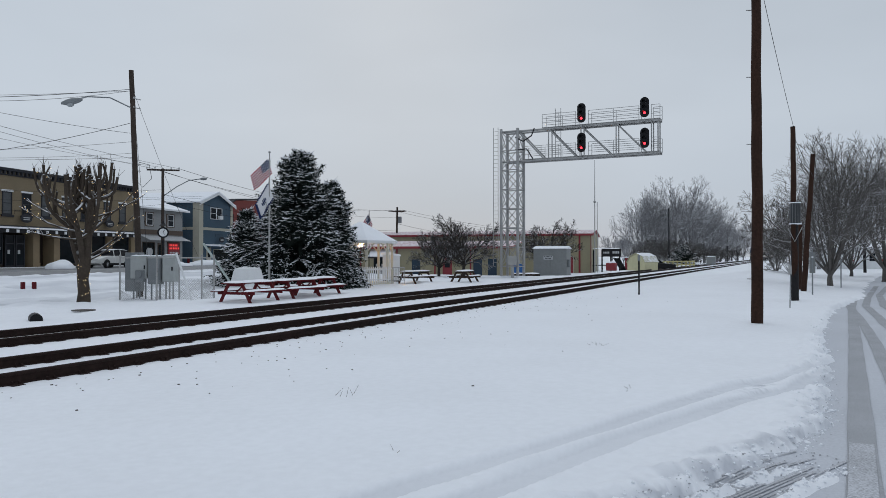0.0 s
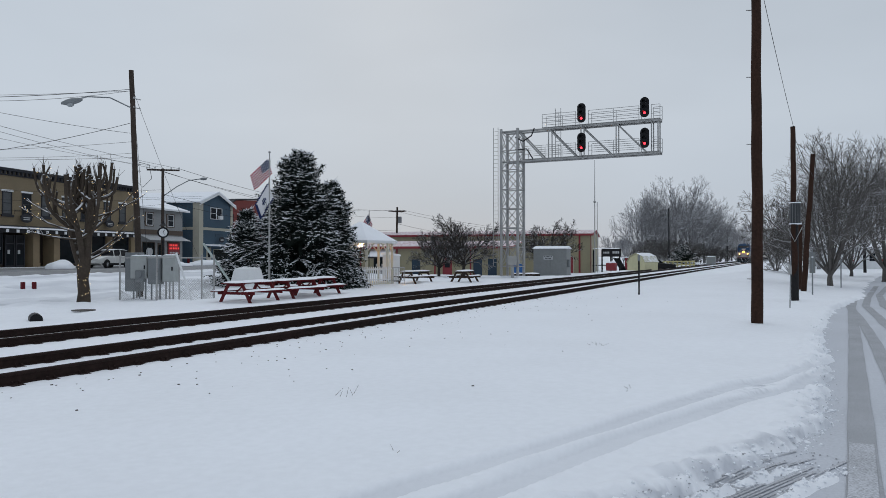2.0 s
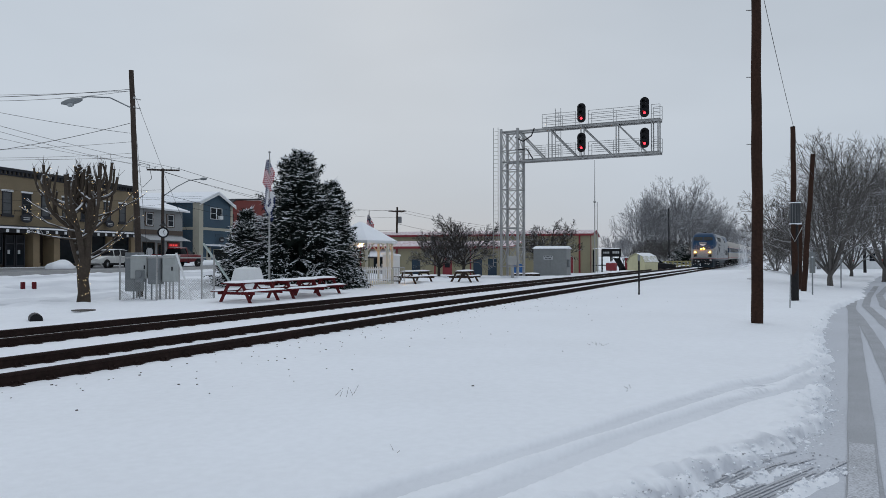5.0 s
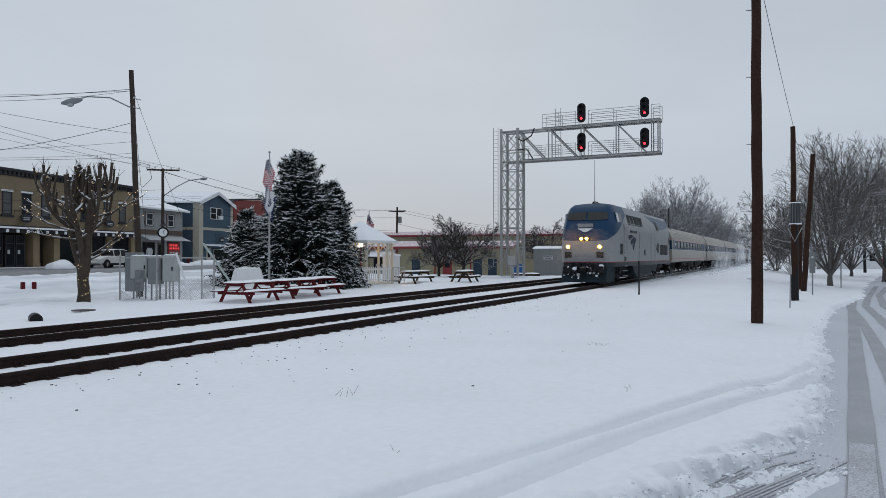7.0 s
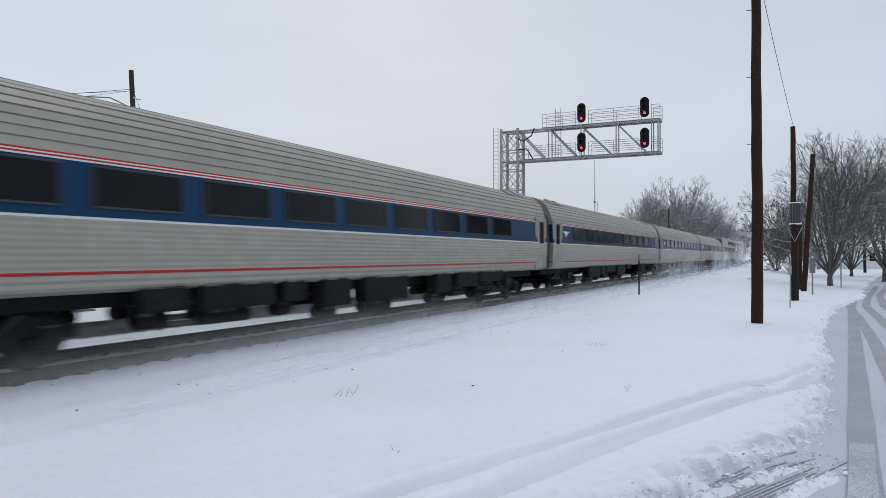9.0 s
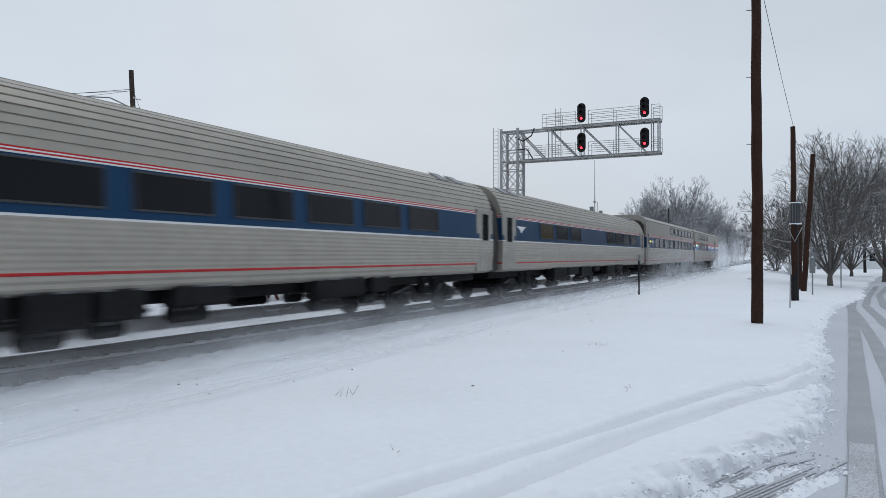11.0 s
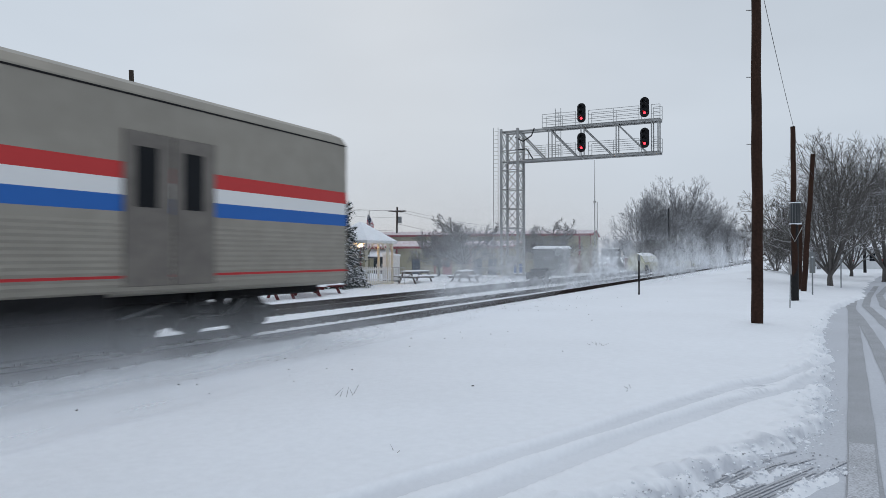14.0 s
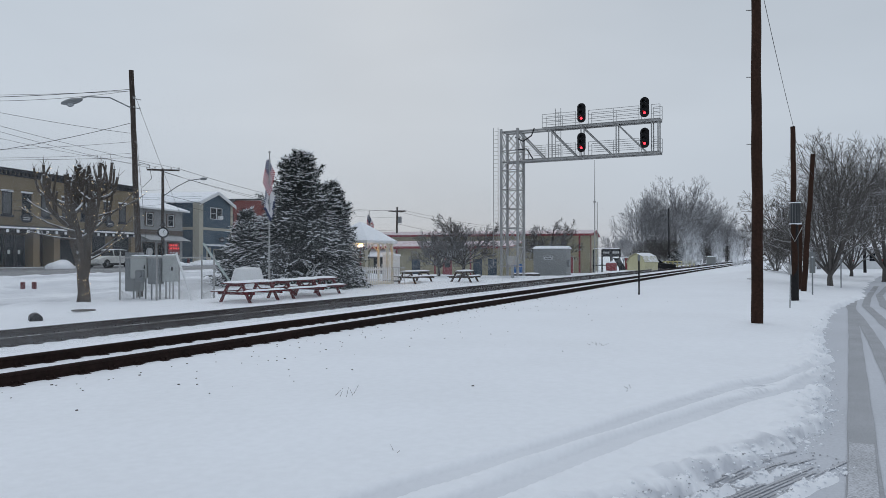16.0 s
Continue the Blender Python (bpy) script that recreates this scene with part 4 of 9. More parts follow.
def build_viewcar(baggage):
    if baggage:
        car = thing("baggage_dormitory_car", pose(0, 0, 0), "stainless baggage car with red, white and blue bands", "railway coach", "passenger train")
    else:
        car = thing("sleeping_car", pose(0, 0, 0), "tall stainless sleeping car with two rows of windows", "railway coach", "passenger train")
    half = [(1.30, 0.98), (1.52, 1.02), (1.57, 1.12), (1.57, 2.08), (1.57, 3.94), (1.55, 3.99), (1.44, 4.13), (1.14, 4.26), (0.6, 4.33), (0.0, 4.35)]
    prof = mirror(fluted(half, 2.05, 9.0))
    body = Shape()
    body.extrude_x(prof, 0.42, 25.6)
    part("body", body, BAGGAGE_PAINT if baggage else SLEEPER_PAINT, car, "stainless body with coloured bands", False)
    for s in (-1, 1):
        part("drip_rail", Shape().box(0.42, s * 1.572 - 0.012, 3.93, 25.6, s * 1.572 + 0.012, 3.955), STEEL_DARK, car, "dark drip rail")
        if baggage:
            for x0 in (3.9, 5.97, 8.05, 10.6):
                window_unit(car, x0, x0 + 1.65, s * 1.573, 2.17, 2.92)
                window_unit(car, x0, x0 + 1.65, s * 1.573, 3.24, 3.78)
            for z0, z1 in ((2.15, 2.95), (3.2, 3.7)):
                v = new("vent")
                v.parent = car
                part("vent_backing", slab(12.5, 12.88, s * 1.572, z0, z1, 0.008), BLACK, v)
                sl = Shape()
                for i in range(12):
                    z = z0 + (i + 0.5) * (z1 - z0) / 12
                    sl.box(12.5, s * 1.58 - 0.012, z - 0.014, 12.88, s * 1.58 + 0.012, z + 0.014)
                part("slat", sl, FRAME_GREY, v)
            door = new("baggage_door")
            door.parent = car
            for i in range(2):
                part("door_leaf", slab(19.9 + i * 0.92, 20.78 + i * 0.92, s * 1.58, 1.12, 3.42, 0.022), DOOR_BROWN, door, "weathered brown-grey door leaf")
                part("door_window", slab(20.1 + i * 0.92, 20.5 + i * 0.92, s * 1.59, 2.3, 3.2, 0.022), DARK_GLASS, door)
            em = Shape()
            em.add([(x, s * 1.574, z) for x, z in ((15.7, 2.72), (16.5, 2.72), (16.35, 2.5), (16.1, 2.46))], [(0, 1, 2, 3)])
            em.add([(x, s * 1.574, z) for x, z in ((16.7, 2.62), (17.9, 2.62), (17.9, 2.53), (16.7, 2.53))], [(0, 1, 2, 3)])
            part("emblem", em, mat("sky_blue_emblem", (0.12, 0.25, 0.5), bump=0), car, "blue emblem with lettering bar")
            part("tail_lamp", Shape().rod((25.6, s * 1.2, 1.5), (25.68, s * 1.2, 1.5), 0.09, None, 12), TAIL_RED, car, "red tail lamp")
            part("marker_lamp", slab(1.95, 2.15, s * 1.58, 2.62, 2.68, 0.02, 0.005), GREEN_LAMP, car, "green marker lamp")
        else:
            for x0 in (3.75, 5.75, 7.9, 10.65, 13.2, 15.28, 17.36, 19.44, 21.5, 23.55):
                window_unit(car, x0, x0 + 1.7, s * 1.573, 2.17, 2.84)
                if x0 > 10:
                    window_unit(car, x0 - 0.04, x0 + 1.62, s * 1.573, 3.26, 3.80)
            for z0, z1 in ((2.2, 2.84), (3.4, 3.75)):
                window_unit(car, 12.62, 12.92, s * 1.573, z0, z1)
            part("destination_sign", slab(1.78, 2.14, s * 1.58, 2.52, 2.62, 0.02, 0.005), YELLOW_LAMP, car, "glowing yellow destination sign")
            em = Shape()
            em.add([(x, s * 1.574, z) for x, z in ((2.4, 2.64), (3.3, 2.64), (3.1, 2.5), (2.9, 2.36), (2.75, 2.5))], [(0, 1, 2, 3, 4)])
            part("emblem", em, LOGO_WHITE, car, "small white emblem")
        door = new("vestibule_door")
        door.parent = car
        part("door_panel", slab(0.72, 1.5, s * 1.578, 1.12, 3.3, 0.022), END_STEEL, door, "grey vestibule door")
        part("door_window", slab(0.9, 1.32, s * 1.59, 2.35, 3.05, 0.022), DARK_GLASS, door)
    for x0, x1 in ((0.05, 0.42), (25.6, 25.95)):
        if baggage and x0 > 1:
            continue
        d = mirror([(0.9, 1.0), (1.42, 1.1), (1.46, 3.6), (1.2, 3.9), (0.6, 4.02), (0.0, 4.04)])
        part("diaphragm", Shape().extrude_x(d, x0, x1), DIAPHRAGM, car, "black end diaphragm")
    if baggage:
        part("end_door", Shape().box(25.58, -0.45, 1.15, 25.65, 0.45, 3.2, 0.02), FRAME_GREY, car, "grey end door")
    for x in (6.0, 14.0, 21.0):
        part("roof_vent", Shape().box(x, -0.5, 4.31, x + 1.0, 0.5, 4.42, 0.03), ROOF_GREY, car)
    underframe(car, random.Random(41 + baggage), True)
    return car


TRAIN = [(0.0, build_locomotive())]
for n_car in range(4):
    TRAIN.append((LOCO_LEN + CAR_LEN * n_car, build_coach(n_car)))
TRAIN.append((LOCO_LEN + CAR_LEN * 4, build_viewcar(False)))
TRAIN.append((LOCO_LEN + CAR_LEN * 5, build_viewcar(True)))

# ---- signal bridge and poles ----
def build_signal_bridge():
    X, Y = 54.0, 20.35
    g = thing("signal_bridge", pose(X, Y, -0.17), "galvanised cantilever signal bridge over both tracks", "signal bridge")
    H, W, D = 12.0, 1.42, 1.42   # tower height, width across the tracks, depth along them
    top, low = 11.78, 9.36
    for sx in (-D / 2, D / 2):
        for sy in (-W / 2, W / 2):
            part("tower_leg", Shape().rod((sx, sy, 0), (sx, sy, H), 0.115, None, 12), GALV, g, "galvanised tubular leg", True)
    n = 7
    for i in range(n + 1):
        z = 0.9 + i * (H - 1.1) / n
        for sx in (-D / 2, D / 2):
            part("tower_brace", Shape().rod((sx, -W / 2, z), (sx, W / 2, z), 0.045, None, 6), GALV, g)
        for sy in (-W / 2, W / 2):
            part("tower_brace", Shape().rod((-D / 2, sy, z), (D / 2, sy, z), 0.045, None, 6), GALV, g)
        if i < n:
            z2 = z + (H - 1.1) / n
            for sx in (-D / 2, D / 2):
                part("tower_brace", Shape().rod((sx, -W / 2, z), (sx, W / 2, z2), 0.035, None, 6), GALV, g)
                part("tower_brace", Shape().rod((sx, W / 2, z), (sx, -W / 2, z2), 0.035, None, 6), GALV, g)
            for sy in (-W / 2, W / 2):
                part("tower_brace", Shape().rod((-D / 2, sy, z), (D / 2, sy, z2), 0.035, None, 6), GALV, g)
                part("tower_brace", Shape().rod((D / 2, sy, z), (-D / 2, sy, z2), 0.035, None, 6), GALV, g)
    part("footing", Shape().box(-1.0, -0.85, -0.4, 1.0, 0.85, 0.12, 0.03), SNOW_CAP, g, "snow-covered concrete footing")
    part("service_ladder", ladder((-D / 2 - 0.1, W / 2 + 0.42, 0.9), (-D / 2 - 0.1, W / 2 + 0.42, H + 0.15), (0.0, 0.2, 0)), GALV, g, "steel service ladder")
    reach = -11.72
    for sx in (-0.45, 0.45):
        for z in (top, low):
            part("boom_chord", Shape().rod((sx, W / 2, z), (sx, reach, z), 0.08, None, 8), GALV, g, "galvanised tubular boom chord", True)
    ys = [-0.65, -3.2, -5.8, -8.5, -11.1]
    for k, y in enumerate(ys):
        for sx in (-0.45, 0.45):
            if k:
                part("web_member", Shape().rod((sx, y, low), (sx, y, top), 0.045, None, 6), GALV, g)
            if k + 1 < len(ys):
                part("web_member", Shape().rod((sx, y, top), (sx, ys[k + 1] + 0.3, low), 0.055, None, 6), GALV, g)
        for z in (top, low):
            part("web_member", Shape().rod((-0.45, y, z), (0.45, y, z), 0.04, None, 6), GALV, g)
    for sx in (-0.45, 0.45):
        part("web_member", Shape().rod((sx, reach + 0.15, low), (sx, reach + 0.15, top), 0.05, None, 6), GALV, g)
    for z, y0 in ((top, -2.7), (low, -1.2)):
        walk_floor = Shape().box(-0.5, reach, z + 0.10, 0.5, y0, z + 0.14)
        part("walkway", walk_floor, GALV, g, "steel grating walkway")
        for sx in (-0.5, 0.5):
            for a, b in ((y0, -5.4), (-6.4, -10.2), (-11.1, reach)):
                r = Shape()
                m = max(1, int(abs(b - a) / 1.3))
                for i in range(m + 1):
                    y = a + (b - a) * i / m
                    r.rod((sx, y, z + 0.1), (sx, y, z + 1.15), 0.022, None, 5)
                for dz in (0.5, 0.82, 1.15):
                    r.rod((sx, a, z + dz), (sx, b, z + dz), 0.02, None, 5)
                part("handrail", r, GALV, g, "thin steel handrail")
    part("inner_ladder", ladder((-0.2, -3.9, low + 0.1), (-0.2, -3.9, top + 1.6), (0.0, 0.22, 0)), GALV, g, "steel ladder on the boom")
    cab = Shape().tube([(-0.72, -0.5, top - 0.5), (-0.8, -1.2, top - 0.9), (-0.8, -1.9, top - 0.5), (-0.7, -2.1, top + 0.1)], 0.05)
    cab.tube([(-0.72, -0.5, low + 0.9), (-0.8, -1.5, low + 0.9), (-0.75, -2.0, low + 0.1)], 0.05)
    part("conduit", cab, CABLE, g, "black looping conduit")
    for y in (-5.9, -10.65):
        for z in (top + 0.97, low + 1.12):
            s = new("signal_head")
            s.parent = g
            s.matrix_basis = pose(-0.72, y, z)
            back = []
            for xx, k in ((0.0, 1.0), (0.06, 1.0)):
                back.append([(xx, k * (0.33 * math.cos(a)), k * (0.33 * math.sin(a)) + (0.42 if math.sin(a) > 0 else -0.42)) for a in [math.pi * (j + 0.5) / 12 for j in range(24)]])
            part("backboard", Shape().ring_loft(back), BLACK, s, "black oval backboard")
            for dz in (0.42, 0.0, -0.42):
                hood = Shape()
                arc = [math.pi * j / 10 - 0.25 for j in range(10)] + [math.pi + 0.2]
                rings = []
                for xx, r in ((0.0, 0.17), (-0.32, 0.15)):
                    rings.append([(xx, r * math.cos(a), dz + r * math.sin(a)) for a in arc] + [(xx, (r - 0.015) * math.cos(a), dz + (r - 0.015) * math.sin(a)) for a in arc[::-1]])
                hood.ring_loft(rings)
                part("hood", hood, BLACK, s)
                part("lens", Shape().rod((-0.03, 0, dz), (0.0, 0, dz), 0.095, None, 16), RED_LAMP if dz < -0.1 else DARK_GLASS, s, "lit red signal lens" if dz < -0.1 else "dark signal lens")
            part("bracket", Shape().rod((0.06, 0, -0.85), (0.06, 0, -1.05), 0.05).box(-0.02, -0.05, -1.02, 0.72, 0.05, -0.94), GALV, s)
    part("relay_cabinet", Shape().box(-1.35, -0.75, 1.0, -0.95, -0.1, 1.75, 0.03).rod((-1.15, -0.42, 0), (-1.15, -0.42, 1.0), 0.14), GALV, g, "small grey relay cabinet on a post")


def ladder(a, b, half):
    a, b, h = Vector(a), Vector(b), Vector(half)
    s = Shape()
    for k in (-1, 1):
        s.rod(a + h * k, b + h * k, 0.025, None, 5)
    n = int((b - a).length / 0.32)
    for i in range(1, n):
        p = a.lerp(b, i / n)
        s.rod(p - h, p + h, 0.014, None, 5)
    return s


def wood_pole(name, base, topp, r0, r1, material, label, seed=0, lean=()):
    """A tapering timber pole with a slight wander."""
    rng = random.Random(seed)
    base, topp = Vector(base), Vector(topp)
    pts, rad = [], []
    for i in range(37):
        t = i / 36
        p = base.lerp(topp, t)
        k = 0.018 * math.sin(11 * t + seed) * (1 - 0.6 * t) + 0.010 * math.sin(27 * t + 2 * seed)
        pts.append(p + Vector((k, k * 0.6, 0)) - base)
        rad.append((r0 + (r1 - r0) * t) * (1 + rng.uniform(-0.025, 0.025)))
    t = thing(name, pose(*base), label, "utility pole")
    part("pole", Shape().tube(pts, rad, 16), material, t, "", True)
    return t


build_signal_bridge()
GZ = -0.22
near_pole = wood_pole("utility_pole", (20.07, 0.80, GZ), (19.93, 0.80, 9.4), 0.148, 0.112, POLE_WOOD, "reddish-brown creosoted wooden utility pole", 1)
mid_pole = wood_pole("utility_pole", (30.8, -0.11, GZ), (30.7, -0.06, 6.62), 0.125, 0.088, POLE_WOOD, "dark wooden pole carrying a grey meter box", 2)
wood_pole("utility_pole", (38.7, -0.51, GZ), (38.5, -0.95, 6.5), 0.135, 0.10, POLE_WOOD, "leaning dark wooden utility pole", 3)

# ---- the shopfront row ----
BEIGE_BRICK = mat("beige_brick", (0.205, 0.160, 0.100), rough=0.9, vary=0.16, grain=9.0, stain=0.5, bump=0.35, bump_scale=14.0)
BEIGE_TRIM = mat("tan_pilaster", (0.235, 0.175, 0.105), rough=0.85, vary=0.12, bump=0.2)
# brown darkened to carry the shade under the awning and in the bays
SHOP_SHADE_BROWN = mat("shade_brown_shop_panel", (0.035, 0.026, 0.020), rough=0.7, vary=0.2, bump=0.1)
CORNICE = mat("dark_cornice", (0.035, 0.036, 0.042), rough=0.7, vary=0.2, bump=0.1)
BLIND = mat("window_blind", (0.10, 0.105, 0.11), rough=0.7, vary=0.15, grain=6, bump=0.1)
GREY_SIDING = mat("grey_siding", (0.26, 0.265, 0.265), rough=0.8, vary=0.1, grain=6, stain=0.7, bump=0.2)
BROWN_TRIM = mat("brown_trim", (0.11, 0.085, 0.07), rough=0.8, vary=0.15, bump=0.1)
BLUE_SIDING = mat("slate_blue_siding", (0.045, 0.085, 0.125), rough=0.75, vary=0.12, grain=6, stain=0.8, bump=0.2)
CREAM_TRIM = mat("cream_trim", (0.42, 0.40, 0.33), rough=0.75, vary=0.08, bump=0.1)
RED_BRICK = mat("red_brick", (0.20, 0.045, 0.038), rough=0.9, vary=0.22, grain=9, stain=0.8, bump=0.3, bump_scale=14)
WHITE_PAINT = mat("white_paint", (0.72, 0.73, 0.74), rough=0.6, vary=0.06, bump=0.08)
SHOP_GLASS = mat("shop_glass", (0.008, 0.012, 0.016), rough=0.1, vary=0.3, grain=2.0, stain=0.6, bump=0.02, bump_scale=1.0)
SHOP_GLASS.node_tree.nodes["Principled BSDF"].inputs["Specular IOR Level"].default_value = 0.15
SIGN_RED = mat("red_window_sign", (0.12, 0.012, 0.015), rough=0.5, vary=0.1, bump=0, emit=(1.0, 0.04, 0.06), power=0.04)
LED_RED = mat("red_led_letters", (0.4, 0.02, 0.02), rough=0.4, vary=0.05, bump=0, emit=(1.0, 0.06, 0.06), power=0.8)
CHALK = mat("pale_lettering", (0.45, 0.46, 0.47), rough=0.7, vary=0.1, bump=0)
AWNING_METAL = mat("white_metal_awning", (0.5, 0.51, 0.52), rough=0.6, vary=0.08, bump=0.05)


def house_window(parent, x0, x1, z0, z1, frame=WHITE_PAINT, glass=SHOP_GLASS, y=0.0, t=0.07, bars=1, sill=None):
    """A window set in a wall that faces -y: frame, meeting rail, panes and sill."""
    w = new("window")
    w.parent = parent
    f = Shape()
    for a in ((x0, z0, x1, z0 + t), (x0, z1 - t, x1, z1), (x0, z0 + t, x0 + t, z1 - t), (x1 - t, z0 + t, x1, z1 - t)):
        f.box(a[0], y - 0.07, a[1], a[2], y + 0.05, a[3], 0.01)
    part("window_frame", f, frame, w)
    n = bars + 1
    for i in range(n):
        a, b = z0 + t + i * (z1 - z0 - 2 * t) / n, z0 + t + (i + 1) * (z1 - z0 - 2 * t) / n
        part("pane", Shape().box(x0 + t, y - 0.012, a + (0.02 if i else 0), x1 - t, y + 0.01, b), glass, w)
        if i:
            part("meeting_rail", Shape().box(x0 + t, y - 0.05, a - 0.02, x1 - t, y + 0.03, a + 0.02), frame, w)
    if sill:
        part("sill", Shape().box(x0 - 0.14, y - 0.16, z0 - 0.2, x1 + 0.14, y + 0.05, z0, 0.02), sill, w, "dark projecting sill")
    return w


def hanging_sign(parent, x, z, y=0.0):
    s = new("hanging_sign")
    s.parent = parent
    part("sign_bracket", Shape().rod((x - 0.75, y, z + 0.62), (x + 0.2, y - 0.5, z + 0.62), 0.02).rod((x - 0.75, y, z + 0.35), (x - 0.75, y, z + 0.75), 0.02), BLACK, s)
    rg = [[(x + 0.62 * math.cos(a), yy, z + 0.38 * math.sin(a)) for a in [2 * math.pi * j / 20 for j in range(20)]] for yy in (y - 0.52, y - 0.47)]
    part("sign_board", Shape().ring_loft(rg), CORNICE, s, "dark oval hanging sign")
    bars = Shape()
    for i in range(2):
        bars.box(x - 0.36, y - 0.535, z + 0.02 - 0.16 * i, x + 0.36, y - 0.525, z + 0.09 - 0.16 * i)
    part("sign_lettering", bars, CHALK, s)


def build_beige_block():
    b = thing("brick_shop_block", street_pose(0, 0, 0.5), "two-storey beige brick shop block with checkered awning band", "building", "shopfront row")
    L0, L1, H = -22.0, 17.35, 8.45
    part("wall", Shape().box(L0, 0.0, 3.35, L1, 11, H), BEIGE_BRICK, b, "beige brick upper wall")
    part("roof", Shape().box(L0 + 0.2, 0.4, H, L1 - 0.2, 10.8, H + 0.08), SNOW_CAP, b, "flat snow-covered roof")
    co = Shape().box(L0, -0.28, H - 0.12, L1 + 0.05, 0.35, H + 0.14, 0.03).box(L0, -0.10, H - 0.5, L1, 0.1, H - 0.38, 0.02)
    part("cornice", co, CORNICE, b, "dark cornice")
    den = Shape().box(-0.09, -0.22, -0.13, 0.09, 0.02, 0.13, 0.015).mesh("dentil", CORNICE)
    x = L0 + 0.2
    while x < L1:
        d = new("dentil", den)
        d.parent = b
        d.matrix_basis = pose(x, 0, H - 0.25)
        x += 0.46
    xs = [-19.4, -17.3, -15.2, -11.6, -9.4, -7.2, -4.6, -2.1, 0.15, 2.25, 4.42, 7.0, 9.4, 12.65, 14.98]
    for i, x0 in enumerate(xs):
        house_window(b, x0, x0 + 1.02, 4.62, 6.58, CORNICE, BLIND if i % 3 else SHOP_GLASS, sill=CORNICE, t=0.09)
        part("lintel", Shape().box(x0 - 0.12, -0.09, 6.58, x0 + 1.14, 0.05, 6.74, 0.02), WHITE_PAINT, b, "snow-lined window lintel")
    # black and white band with snow on its edge
    aw = new("awning")
    aw.parent = b
    mw = Shape().box(-0.15, -0.035, -0.13, 0.15, 0.035, 0.13, 0.004).mesh("awning_square", WHITE_PAINT)
    mb = Shape().box(-0.39, -0.03, -0.16, 0.39, 0.03, 0.16, 0.004).mesh("awning_square", BLACK)
    x, i = L0 + 0.4, 0
    while x < L1 - 0.1:
        s = new("awning_square", mw if i % 2 else mb)
        s.parent = aw
        s.matrix_basis = pose(x, -0.95, 3.20)
        x += 0.545 if i % 2 else 0.55
        i += 1
    part("awning_slope", Shape().extrude_x([(0.0, 3.62), (0.0, 3.72), (-0.98, 3.40), (-0.98, 3.34)], L0, L1), CORNICE, aw, "dark sloping awning")
    part("awning_snow", Shape().extrude_x([(-0.55, 3.55), (-0.6, 3.575), (-1.0, 3.44), (-1.0, 3.41)], L0, L1), SNOW_CAP, aw)
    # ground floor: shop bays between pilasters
    part("shop_back", Shape().box(L0, 1.2, -0.6, L1, 1.5, 3.4), SHOP_SHADE_BROWN, b, "recessed shop wall in brown darkened for shade")
    part("shop_floor", Shape().box(L0, -0.15, -0.6, L1, 1.3, 0.05), BROWN_TRIM, b)
    part("shop_soffit", Shape().box(L0, -0.1, 3.3, L1, 1.4, 3.36), SHOP_SHADE_BROWN, b)
    pil = [-21.6, -17.5, -13.4, -9.2, -5.4, -2.6, 3.5, 5.95, 10.2, 13.2, 16.9]
    for x in pil:
        part("pilaster", Shape().box(x, -0.06, -0.6, x + 0.75, 1.2, 3.3, 0.02).box(x - 0.05, -0.1, -0.6, x + 0.8, 0.3, 0.45, 0.02), BEIGE_TRIM, b, "tan pilaster")
    for x0, x1 in ((-20.6, -17.7), (-16.5, -13.6), (-8.3, -5.6), (-1.5, 0.5), (6.9, 10.0), (11.0, 13.1), (14.1, 16.8)):
        house_window(b, x0, x1, 0.35, 3.1, CORNICE, SHOP_GLASS, y=0.25, bars=0)
        part("bulkhead", Shape().box(x0, 0.2, -0.3, x1, 0.45, 0.35, 0.02), SHOP_SHADE_BROWN, b)
    for x0 in (-12.2, 0.85, 1.95, -4.2):
        d = new("shop_door")
        d.parent = b
        part("door_frame", Shape().box(x0, 0.3, 0, x0 + 0.1, 0.42, 2.9).box(x0 + 0.9, 0.3, 0, x0 + 1.0, 0.42, 2.9).box(x0 + 0.1, 0.3, 2.1, x0 + 0.9, 0.42, 2.2).box(x0 + 0.1, 0.3, 0, x0 + 0.9, 0.42, 0.25), CORNICE, d)
        part("door_glass", Shape().box(x0 + 0.1, 0.34, 0.25, x0 + 0.9, 0.37, 2.9), SHOP_GLASS, d)
        part("door_notice", Shape().box(x0 + 0.25, 0.325, 1.25, x0 + 0.5, 0.335, 1.6), CHALK, d, "paper notice")
    bars = Shape()
    for i in range(7):
        bars.box(-1.4 + i * 0.24, 0.17, 1.62, -1.24 + i * 0.24, 0.176, 1.82)
    part("shop_lettering", bars, CHALK, b, "pale window lettering bars")
    hanging_sign(b, 2.25, 4.35)
    hanging_sign(b, 12.97, 4.35)
    # rear gap fillers
    part("side_wall", Shape().box(L1, 0.3, -0.6, L1 + 0.12, 11, H - 0.4), BEIGE_BRICK, b)


